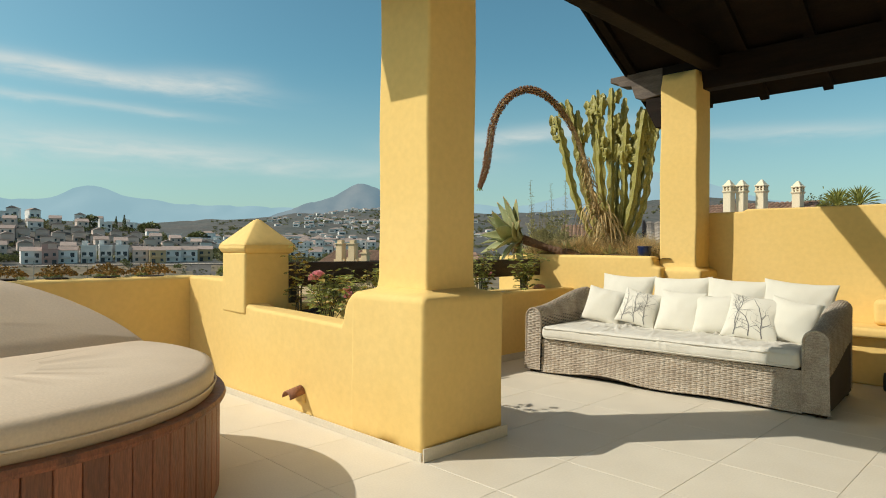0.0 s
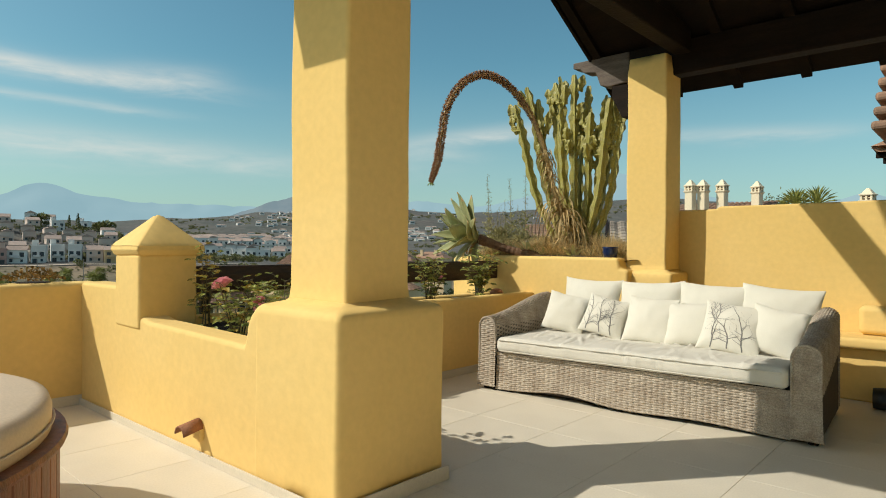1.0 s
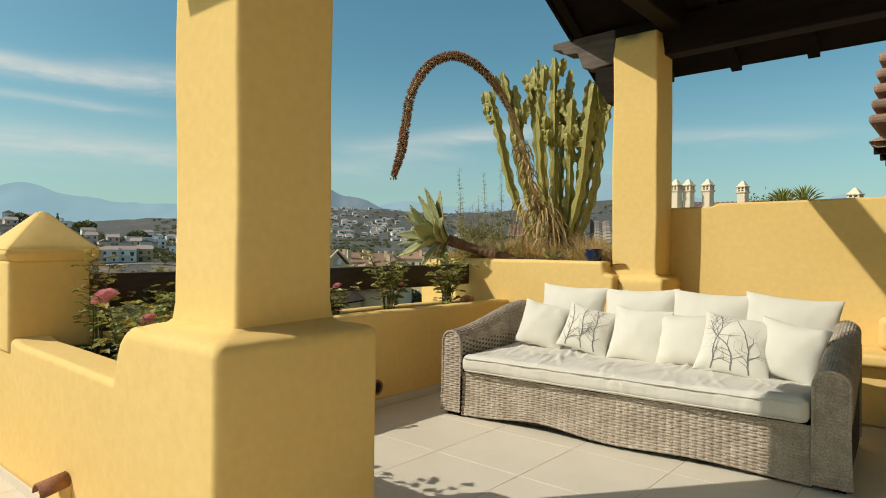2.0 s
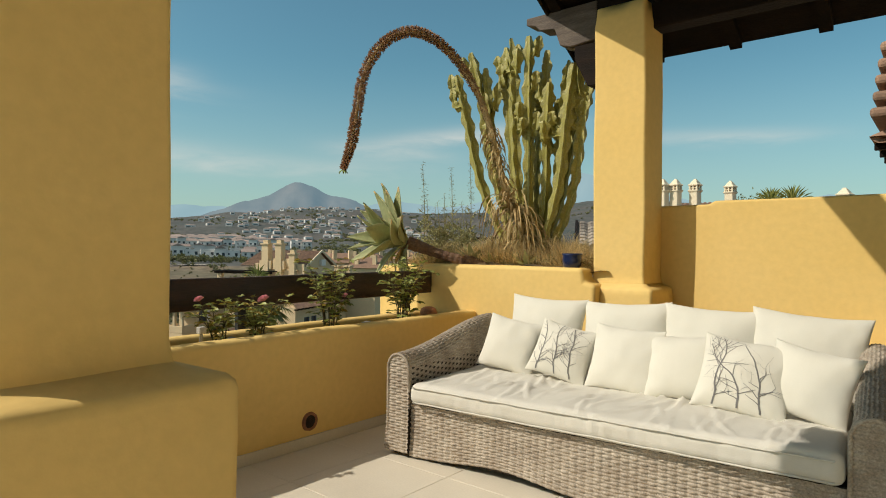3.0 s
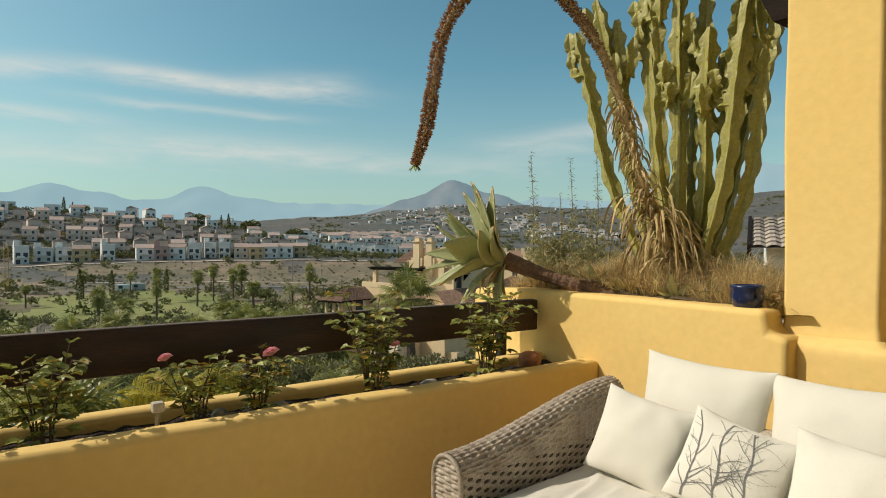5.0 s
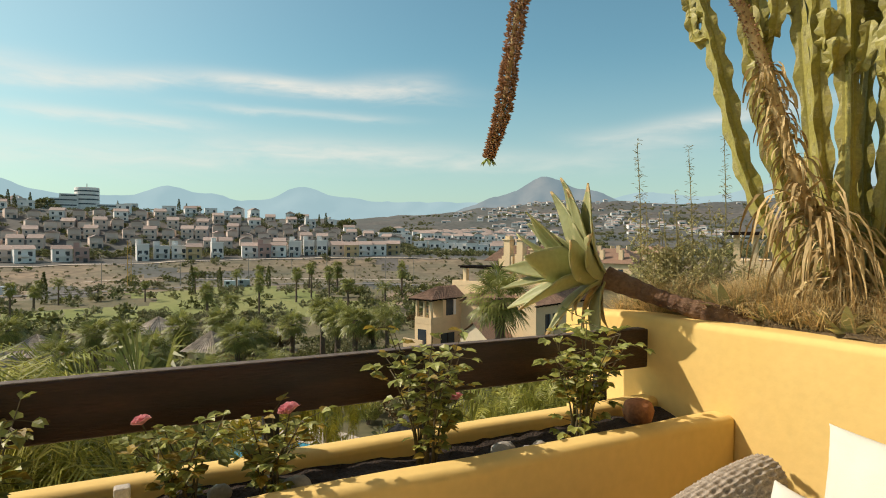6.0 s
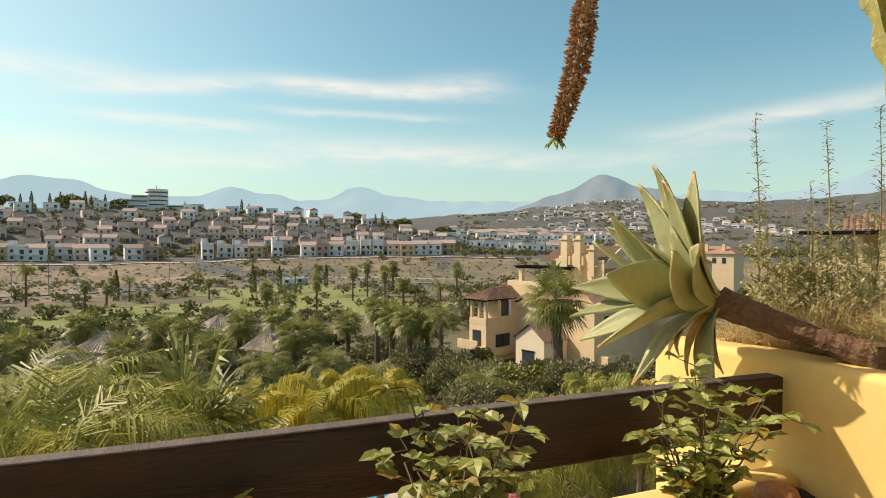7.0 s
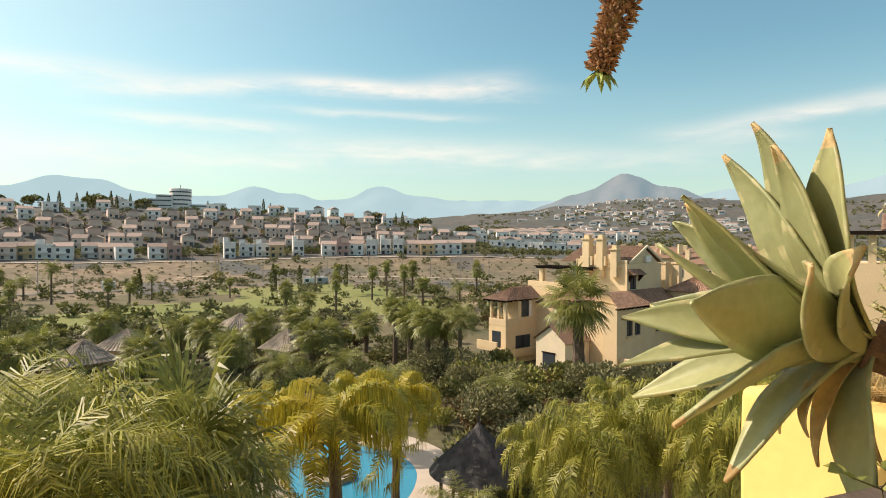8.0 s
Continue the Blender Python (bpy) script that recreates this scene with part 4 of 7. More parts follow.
# ---- drains, pots, small things ----
def gutter(name, x, y, z, turn, label):
    g = thing(name, label, "drain spout", at=(x, y, z), turn=turn)
    vs, fs = [], []
    for k, (yy, zz) in enumerate(((0.06, 0.02), (-0.055, -0.005))):
        for r in (0.052, 0.042):
            for s in range(9):
                a = math.pi * s / 8
                vs.append((r * math.cos(a) * (1 + 0.12 * k), yy, zz + r * math.sin(a)))
    for s in range(8):
        fs += [(s, s + 1, 19 + s, 18 + s), (9 + s, 27 + s, 28 + s, 10 + s), (18 + s, 19 + s, 28 + s, 27 + s), (s, 9 + s, 10 + s, s + 1)]
    fs += [(0, 18, 27, 9), (8, 17, 35, 26)]
    part("tile", raw(vs, fs), "terracotta", g, smooth=True)
    part("mortar", box(bmesh.new(), (-0.05, 0.04, -0.05), (0.05, 0.075, 0.035), 0.012), "yellow", g)
    return g
gutter("drain_spout", -3.52, 2.41, 0.165, 0, "curved terracotta spout through the parapet foot")
d = thing("drain_hole", "round terracotta drain mouth in the planter wall", "drain", at=(-3.955, 4.74, 0.16), turn=0)
b = bmesh.new()
ro, ri = [], []
for k in range(20):
    a = 2 * math.pi * k / 20
    wob = 1 + 0.10 * noise.noise(Vector((math.cos(a) * 2, math.sin(a) * 2, 5)))
    ro.append([b.verts.new((x, r * wob * math.cos(a), r * wob * math.sin(a))) for x, r in ((0.0, 0.062), (0.016, 0.058), (0.018, 0.042), (-0.06, 0.036))])
for k in range(20):
    for i in range(3):
        b.faces.new((ro[k][i], ro[k][i + 1], ro[(k + 1) % 20][i + 1], ro[(k + 1) % 20][i]))
part("ring", b, "terracotta", d, smooth=True)
b = bmesh.new()
b.faces.new([b.verts.new((0.010, 0.043 * math.cos(2 * math.pi * k / 16), 0.043 * math.sin(2 * math.pi * k / 16))) for k in range(16)])
part("mouth", b, "soil", d)

pot = thing("blue_pot", "small dark blue glazed pot on the bed wall", "pot", at=(-3.10, 6.63, 1.118))
part("body", revolve(bmesh.new(), [(0.045, 0.0), (0.066, 0.01), (0.078, 0.06), (0.074, 0.095), (0.080, 0.105), (0.080, 0.118), (0.066, 0.118), (0.062, 0.09), (0.01, 0.085)], 28), "blueglaze", pot, smooth=True)
part("soil", revolve(bmesh.new(), [(0.0605, 0.096), (0.058, 0.10), (0.02, 0.104)], 16), "soil", pot)

stake = thing("plant_label", "small clear plastic stake light in the soil", "garden stake", at=(-4.12, 4.09, 0.645))
part("stick", tube(bmesh.new(), [(0, 0, 0), (0.005, 0.004, 0.13)], 0.009, 6), "metal", stake)
part("head", box(bmesh.new(), (-0.016, -0.018, 0.125), (0.026, 0.026, 0.165), 0.006), "pebble", stake)
rnd = random.Random(4)
for x, y, s in ((-4.16, 5.43, 0.055), (-4.20, 4.62, 0.05), (-4.13, 5.53, 0.035), (-4.27, 4.38, 0.04), (-4.10, 3.95, 0.05), (-4.3, 5.9, 0.03), (-4.18, 5.62, 0.03)):
    b = bmesh.new()
    bmesh.ops.create_icosphere(b, subdivisions=2, radius=s)
    for v in b.verts:
        v.co *= 1 + 0.25 * noise.noise(v.co / s * 0.9 + Vector((x * 9, y * 7, 0)))
        v.co.z *= 0.72
    ob = tagged(link("stone", b, "pebble", smooth=True), "pale rounded stone on the planter soil", "stone", "planter stones")
    ob.matrix_basis = pose(x, y, 0.66 + s * 0.45, 0, 0, rnd.uniform(0, 360))
for x, y, s, tr in ((-4.28, 6.27, 0.075, 15),):
    t = thing("terracotta_shard", "half-buried broken terracotta pot in the planter", "pot", "terracotta shards", at=(x, y, 0.64), turn=tr)
    part("shell", revolve(bmesh.new(), [(s * 0.5, -0.02), (s * 0.85, 0.03), (s, 0.075), (s * 0.82, 0.11), (s * 0.4, 0.125)], 20), "terracotta", t, smooth=True)
# sedum bowls on the west parapet
for k, (y, r) in enumerate(((1.08, 0.15), (1.44, 0.14), (1.80, 0.15), (2.17, 0.19))):
    bowl = thing("sedum_clump", "rust-brown dry sedum in a shallow trough on the parapet", "plant", "sedum clumps", at=(-5.56, y, 0.90))
    part("tray", revolve(bmesh.new(), [(r * 0.5, 0.0), (r * 0.6, 0.03), (r * 0.55, 0.035)], 14), "soil", bowl)
    vs, fs = [], []
    for i in range(420):
        a, q = rnd.uniform(0, 6.283), rnd.random() ** 0.5
        p = Vector((r * 1.1 * q * math.cos(a), r * 1.1 * q * math.sin(a), 0.03 + 0.11 * (1 - q * q) * rnd.uniform(0.3, 1.1) + 0.025 * q))
        u = Vector((rnd.uniform(-1, 1), rnd.uniform(-1, 1), rnd.uniform(-0.3, 1))).normalized() * 0.018
        w = u.cross(Vector((rnd.uniform(-1, 1), rnd.uniform(-1, 1), 0.2))).normalized() * 0.008
        o = len(vs)
        vs += [p - w, p + u, p + w, p - u * 0.6]
        fs.append((o, o + 1, o + 2, o + 3))
    part("foliage", raw(vs, fs), "sedum", bowl)

mat_roll = thing("rolled_mat", "black rolled mat on the floor by the bench", "mat", at=(-0.1, 6.52, 0.085))
b = tube(bmesh.new(), [(-0.75 + 1.5 * k / 20, 0.01 * noise.noise(Vector((k * 0.7, 0, 0))), 0.006 * noise.noise(Vector((k * 0.5, 3, 0)))) for k in range(21)], [0.078 + 0.008 * math.sin(k * 1.9) for k in range(21)], 14)
part("roll", b, "blackmetal", mat_roll, smooth=True)
part("strap", tube(bmesh.new(), [(-0.45, 0, 0), (-0.42, 0, 0)], 0.088, 14), "blackmetal", mat_roll)
# ---- plants on the terrace ----
def leaf_quad(vs, fs, p, d, n, ln, wd, fold=0.25):
    """A pointed leaf of six corners, folded along its midrib."""
    d = d.normalized()
    s = d.cross(n)
    s = s.normalized() if s.length > 1e-4 else Vector((1, 0, 0))
    n = s.cross(d)
    o = len(vs)
    vs += [p, p + d * ln * 0.35 + s * wd + n * wd * fold, p + d * ln * 0.72 + s * wd * 0.75 + n * wd * fold, p + d * ln - n * ln * 0.12,
           p + d * ln * 0.72 - s * wd * 0.75 + n * wd * fold, p + d * ln * 0.35 - s * wd + n * wd * fold, p + d * ln * 0.5]
    fs += [(o, o + 1, o + 6), (o + 1, o + 2, o + 6), (o + 2, o + 3, o + 6), (o + 3, o + 4, o + 6), (o + 4, o + 5, o + 6), (o + 5, o, o + 6)]


def shrub(name, label, x, y, z, height, spread, stems, seed, leaf=0.055, blooms=(), old=0.22, lean=(0, 0)):
    stems, leaf = int(stems * 1.25), leaf * 0.86
    t = thing(name, label, "shrub", "planter shrubs", at=(x, y, z))
    rnd = random.Random(seed)
    wood = bmesh.new()
    vs, fs, vo, fo = [], [], [], []
    for k in range(stems):
        a = 2 * math.pi * (k + rnd.random()) / stems
        out = spread * rnd.uniform(0.4, 1.0)
        hgt = height * rnd.uniform(0.65, 1.0)
        ctrl = [(0.03 * math.cos(a), 0.03 * math.sin(a), -0.03), (out * 0.35 * math.cos(a) + lean[0] * 0.4, out * 0.35 * math.sin(a) + lean[1] * 0.4, hgt * 0.45), (out * math.cos(a + 0.3) + lean[0], out * math.sin(a + 0.3) + lean[1], hgt)]
        pts = spline(ctrl, 9)
        tube(wood, pts, [0.006 - 0.0045 * i / 8 for i in range(9)], 5)
        for i in range(2, 9):
            for _ in range(rnd.randint(2, 4) if i > 3 else 1):
                az = rnd.uniform(0, 6.283)
                d = Vector((math.cos(az), math.sin(az), rnd.uniform(-0.35, 0.55)))
                p = pts[i]
                if rnd.random() < 0.6:
                    q = p + d.normalized() * rnd.uniform(0.03, 0.08)
                    tube(wood, [p, q], [0.002, 0.0012], 3, False)
                    p = q
                    for turn in (-0.9, 0.9):
                        e = Matrix.Rotation(turn, 3, 'Z') @ d
                        tgt = (vo, fo) if rnd.random() < old else (vs, fs)
                        leaf_quad(*tgt, p, e, Vector((rnd.uniform(-0.5, 0.5), rnd.uniform(-0.5, 0.5), 1)), leaf * rnd.uniform(0.6, 1.0), leaf * 0.3)
                tgt = (vo, fo) if rnd.random() < old else (vs, fs)
                leaf_quad(*tgt, p, d, Vector((rnd.uniform(-0.6, 0.6), rnd.uniform(-0.6, 0.6), 1)), leaf * rnd.uniform(0.7, 1.25), leaf * rnd.uniform(0.28, 0.4))
    part("branchwork", wood, "stem", t)
    part("foliage", raw(vs, fs), "rose", t, "green leaves")
    if fo:
        part("old_foliage", raw(vo, fo), "roseold", t, "yellowing leaves")
    for bx, by, bz, br in blooms:
        bz -= 0.03
        part("bloom_stalk", tube(bmesh.new(), spline([(bx * 0.2, by * 0.2, 0.0), (bx * 0.6, by * 0.6, bz * 0.55), (bx, by, bz + 0.004)], 7), [0.004 - 0.0003 * i for i in range(7)], 5), "stem", t)
        vs, fs = [], []
        for k in range(9):
            f = 0.45 + 0.055 * k
            leaf_quad(vs, fs, Vector((bx * f, by * f, bz * f)), Vector((math.cos(k * 2.4), math.sin(k * 2.4), 0.35)), Vector((0, 0, 1)), 0.05, 0.016)
        part("bloom_foliage", raw(vs, fs), "rose", t)
        vs, fs = [], []
        for ring, (cnt, op) in enumerate(((5, 0.9), (4, 0.5), (3, 0.2))):
            for k in range(cnt):
                a = 2 * math.pi * k / cnt + ring
                d = Vector((math.cos(a) * op - 0.2, math.sin(a) * op - 0.3, 0.55))
                leaf_quad(vs, fs, Vector((0, 0, 0)), d, Vector((-math.cos(a), -math.sin(a), 0.6)), br * 1.0, br * 0.85, 0.3)
        fl = part("bloom", raw(vs, fs), "pink", t, "pink bloom")
        fl.matrix_basis = pose(bx, by, bz)
    return t


shrub("hibiscus", "hibiscus with pink blooms behind the parapet dip", -3.72, 2.82, 0.61, 0.42, 0.26, 6, 21, 0.060, ((0.08, -0.14, 0.38, 0.075), (0.36, -0.05, 0.26, 0.05)), 0.2)
shrub("hibiscus", "leggy shrub with yellow leaves climbing beside the pier", -4.10, 2.80, 0.61, 0.62, 0.09, 4, 22, 0.055, (), 0.75)
shrub("hibiscus", "small green shrub in the parapet trough", -3.28, 2.83, 0.61, 0.42, 0.20, 6, 23, 0.06, ((-0.12, -0.05, 0.30, 0.045),), 0.2)
shrub("rose_bush", "low green rose bush in the planter", -4.24, 3.72, 0.645, 0.40, 0.20, 7, 31, 0.06)
shrub("rose_bush", "rose bush with a pink bud in the planter", -4.22, 4.27, 0.645, 0.36, 0.16, 6, 32, 0.055, ((-0.02, -0.12, 0.33, 0.035),))
shrub("rose_bush", "rose bush with a coral pink bloom in the planter", -4.20, 4.53, 0.645, 0.30, 0.15, 6, 33, 0.055, ((-0.06, 0.08, 0.30, 0.045),), 0.3)
shrub("rose_bush", "tall leafy rose bush in the planter", -4.22, 5.12, 0.645, 0.57, 0.20, 9, 34, 0.062, ((0.06, 0.10, 0.30, 0.03),))
shrub("rose_bush", "tall leafy rose bush by the bed wall", -4.19, 5.84, 0.645, 0.53, 0.20, 10, 35, 0.066, (), 0.1)
shrub("rose_bush", "young rose bush behind the pillar", -4.28, 3.28, 0.645, 0.36, 0.16, 6, 36, 0.055)

# agave on a leaning stem
AG = Vector((-4.665, 6.40, 1.325))
o = Vector((-4.05, 6.75, 1.13))
ag = thing("agave", "spineless agave rosette on a leaning bare stem", "agave", at=o)
pts = spline([o + Vector((0.12, 0.05, -0.05)), o + Vector((-0.15, -0.06, 0.02)), (-4.40, 6.57, 1.215), AG + Vector((0.01, 0.01, -0.005))], 26)
b = tube(bmesh.new(), [p - o for p in pts], [0.050 + 0.005 * (i % 2) + 0.010 * math.sin(i * 0.3) for i in range(26)], 12)
part("stem", b, "trunk", ag, "ringed brown stem", smooth=False)
axis = Vector((-0.36, -0.90, 0.24)).normalized()


def agave_leaf(tip, width, bend, seed, dry, name="leaf", m="agave", label=""):
    """A cupped leaf from the heart of the rosette to its tip, swelling in the middle."""
    tip = Vector(tip)
    d = tip.normalized()
    side = axis.cross(d)
    side = side.normalized() if side.length > 0.25 else d.cross(Vector((0.3, 0.2, 1))).normalized()
    up = side.cross(d).normalized()
    if up.dot(axis) < 0:
        up = -up
    start = AG - o + d * 0.02 - axis * 0.02
    c1 = start + (d * 0.62 + axis * 0.38) * tip.length * 0.36 + up * 0.02
    c2 = start + d * tip.length * 0.74 + up * bend
    end = AG - o + tip
    n, w_ = 18, 8
    vs, fs, mi = [], [], []
    for i in range(n + 1):
        q = i / n
        p = start * (1 - q) ** 3 + c1 * 3 * q * (1 - q) ** 2 + c2 * 3 * q * q * (1 - q) + end * q ** 3
        w = width * (0.50 + 0.50 * math.sin(math.pi * min(1.0, q / 0.88) ** 1.1)) if q < 0.48 else width * max(0.0, 1 - ((q - 0.48) / 0.52) ** 1.3)
        w = max(w, 0.0016)
        for j in range(w_ + 1):
            c = j / w_ * 2 - 1
            roll = 0.42 * abs(c) ** 1.8 * w * (1 - 0.35 * q) + 0.004 * noise.noise(Vector((q * 5, c * 1.5, seed)))
            vs.append(p + side * (w * c + 0.006 * noise.noise(Vector((q * 4, seed, 3)))) + up * roll)
    for i in range(n):
        for j in range(w_):
            e = i * (w_ + 1) + j
            fs.append((e, e + 1, e + w_ + 2, e + w_ + 1))
            mi.append(2 if i >= n - dry else 1 if j in (0, w_ - 1) and w_ > 6 and (i * 7 + seed * 3) % 5 == 0 else 0)
    lf = raw(vs, fs, mi)
    bmesh.ops.solidify(lf, geom=lf.faces[:], thickness=-0.009 if m == "agave" else -0.003)
    part(name, lf, [m, "agaveedge", "straw"], ag, label, smooth=True)


for k, (dx, dy, dz, wd, bend, dry) in enumerate((
        (-0.22, -0.335, 0.33, 0.084, 0.03, 1), (-0.205, -0.43, 0.225, 0.080, 0.02, 0), (-0.31, -0.455, 0.04, 0.062, 0.03, 0), (-0.24, -0.51, -0.065, 0.070, 0.02, 0),
        (-0.36, -0.38, -0.185, 0.058, 0.03, 0), (-0.03, -0.53, -0.15, 0.074, 0.02, 1), (-0.09, -0.33, -0.32, 0.064, 0.02, 2), (-0.20, -0.14, 0.54, 0.066, -0.03, 1),
        (-0.325, -0.11, 0.475, 0.056, -0.02, 1), (-0.02, -0.10, 0.50, 0.086, 0.02, 2), (-0.12, -0.16, 0.47, 0.064, -0.02, 2), (0.02, -0.535, 0.115, 0.084, 0.02, 0),
        (0.13, -0.34, 0.19, 0.088, 0.05, 2), (0.15, -0.22, 0.23, 0.070, 0.07, 3), (0.13, -0.14, -0.40, 0.060, 0.03, 0), (-0.37, -0.24, 0.29, 0.058, 0.00, 0),
        (-0.16, -0.40, 0.34, 0.060, 0.00, 0), (-0.40, -0.29, 0.06, 0.062, 0.02, 0))):
    agave_leaf((dx, dy, dz), wd * 1.16, bend, k, dry)
for k, (dx, dy, dz, bend) in enumerate(((-0.02, -0.12, -0.29, 0.06), (0.08, -0.04, -0.27, 0.05), (-0.14, -0.10, -0.25, 0.08), (0.02, -0.20, -0.20, 0.09))):
    agave_leaf((dx, dy, dz), 0.034, bend, k + 40, 0, "dead_leaf", "straw", "curled straw-brown dead leaf")

# arching flower spike of a second agave, with its dry skirt
sp = thing("agave_flower_spike", "arching agave flower spike, brown with dry seed pods", "flower spike", at=(-3.72, 7.12, 1.16))
so = Vector((-3.72, 7.12, 1.16))
arch = spline([(-3.72, 7.12, 1.10), (-3.82, 6.99, 1.48), (-3.91, 6.88, 1.83), (-4.00, 6.77, 2.36), (-4.10, 6.65, 2.73), (-4.25, 6.46, 3.03), (-4.43, 6.24, 3.165), (-4.60, 6.03, 3.05), (-4.71, 5.90, 2.77), (-4.75, 5.85, 2.42), (-4.775, 5.815, 2.16), (-4.82, 5.765, 1.945)], 260)
part("stalk", tube(bmesh.new(), [p - so for p in arch[::4]], [0.034 - 0.024 * i / 64 for i in range(65)], 8), "straw", sp, smooth=True)
vs, fs = [], []
rnd = random.Random(12)
for i in range(34, 260):
    p = arch[i] - so
    d = (arch[min(i + 1, 259)] - arch[i - 1]).normalized()
    f = i / 259
    size = 0.0085 + 0.005 * min(1, max(0, (f - 0.15) / 0.3))
    fluff = 0.025 + 0.018 * min(1, max(0, (f - 0.25) / 0.25)) - 0.020 * max(0, (f - 0.90) / 0.10)
    cnt = 27 if f > 0.35 else 13
    u = d.cross(Vector((0.3, 0.5, 0.8))).normalized()
    v = d.cross(u)
    for _ in range(cnt):
        a = rnd.uniform(0, 6.283)
        r = (math.cos(a) * u + math.sin(a) * v)
        c = p + r * fluff * rnd.uniform(0.55, 1.1) + d * rnd.uniform(-0.006, 0.006)
        e1 = (r + d * rnd.uniform(-0.7, 0.7)).normalized() * size * rnd.uniform(0.7, 1.3)
        e2 = e1.cross(d).normalized() * size * 0.42
        e3 = e1.cross(e2).normalized() * size * 0.42
        k = len(vs)
        vs += [c - e1, c + e2, c + e3, c - e2, c - e3, c + e1]
        fs += [(k, k + 2, k + 1), (k, k + 3, k + 2), (k, k + 4, k + 3), (k, k + 1, k + 4), (k + 5, k + 1, k + 2), (k + 5, k + 2, k + 3), (k + 5, k + 3, k + 4), (k + 5, k + 4, k + 1)]
part("seed_spike", raw(vs, fs), "seed", sp, "dense brown seed pods")
vs, fs = [], []
for k in range(9):
    a = k * 2.4
    leaf_quad(vs, fs, arch[-1] - so, Vector((math.cos(a) * 0.8, math.sin(a) * 0.8, -0.7)), Vector((0, 0, 1)), 0.062, 0.008)
part("tip", raw(vs, fs), "greentip", sp, "green bracts at the tip")
vs, fs = [], []
for k in range(560):
    f = rnd.uniform(0.02, 0.27)
    p = arch[int(f * 259)] - so
    a = rnd.uniform(0, 6.283)
    ln = rnd.uniform(0.16, 0.50) * (1.0 if f < 0.16 else 0.4)
    w = rnd.uniform(0.005, 0.017)
    rad = Vector((math.cos(a), math.sin(a), 0))
    tan = Vector((-math.sin(a), math.cos(a), 0))
    o_ = len(vs)
    q, up = p.copy(), rnd.uniform(0.0, 0.9)
    sway = rnd.uniform(-0.5, 0.5)
    for s in range(7):
        ww = w * (1 - 0.75 * s / 6)
        tw = tan * math.cos(s * sway) + rad * math.sin(s * sway)
        vs += [q - tw * ww, q + tw * ww]
        dirv = (rad * (0.9 - 0.13 * s) + Vector((0, 0, up - 0.45 * s)) + tan * 0.25 * noise.noise(Vector((k * 1.3, s * 0.8, 0)))).normalized()
        q = q + dirv * ln / 6
        q.z = max(q.z, -0.02 + rnd.uniform(0, 0.03))
    fs += [(o_ + 2 * s, o_ + 2 * s + 1, o_ + 2 * s + 3, o_ + 2 * s + 2) for s in range(6)]
part("dry_skirt", raw(vs, fs), "straw", sp, "hanging straw-coloured dead leaves")

# candelabra cactus
cac = thing("candelabra_cactus", "tall branching candelabra cactus with wavy ribs", "cactus", at=(-3.80, 7.22, 1.12))
co = Vector((-3.80, 7.22, 1.12))
def stem(ctrl, r0, r1, seed, n=46):
    pts = spline(ctrl, n)
    vs, fs, mi = [], [], []
    sides = 16
    up = Vector((0.9, 0.3, 0.1))
    for i, p in enumerate(pts):
        s = i / (n - 1)
        d = (pts[min(i + 1, n - 1)] - pts[max(i - 1, 0)]).normalized()
        u = d.cross(up).normalized()
        v = d.cross(u)
        pinch = 1 - 0.35 * max(0, math.sin(s * 9.0 + seed * 2)) ** 8
        end = min(1.0, (1 - s) * 9 + 0.12) ** 0.5 * min(1.0, s * 6 + 0.55)
        r = 0.88 * (r0 + (r1 - r0) * s) * end * pinch
        for k in range(sides):
            a = 2 * math.pi * k / sides + seed
            rib = k % 4 == 0
            wave = 1 + (0.23 * math.sin(i * 1.35 + k * 1.1 + seed) + 0.06 * noise.noise(Vector((i * 0.8, k, seed))) if rib else 0)
            q = r * (1.0 * wave if rib else 0.62 if k % 4 in (1, 3) else 0.46)
            vs.append(p - co + (math.cos(a) * u + math.sin(a) * v) * q)
    for i in range(n - 1):
        for k in range(sides):
            e, g = i * sides + k, i * sides + (k + 1) % sides
            fs.append((e, g, g + sides, e + sides))
    fs.append(tuple(range((n - 1) * sides, n * sides)))
    return raw(vs, fs)
rnd = random.Random(3)
TOPS = [(-4.58, 7.02, 2.98), (-4.45, 7.08, 3.19), (-4.37, 7.20, 3.05), (-4.16, 7.26, 3.23), (-4.01, 7.12, 3.25), (-3.84, 7.17, 3.25), (-3.73, 7.31, 3.13), (-3.60, 7.12, 2.77), (-3.45, 7.21, 2.96), (-3.35, 7.12, 2.90), (-3.24, 7.21, 2.77), (-3.92, 7.50, 3.00), (-3.46, 7.50, 2.81)]
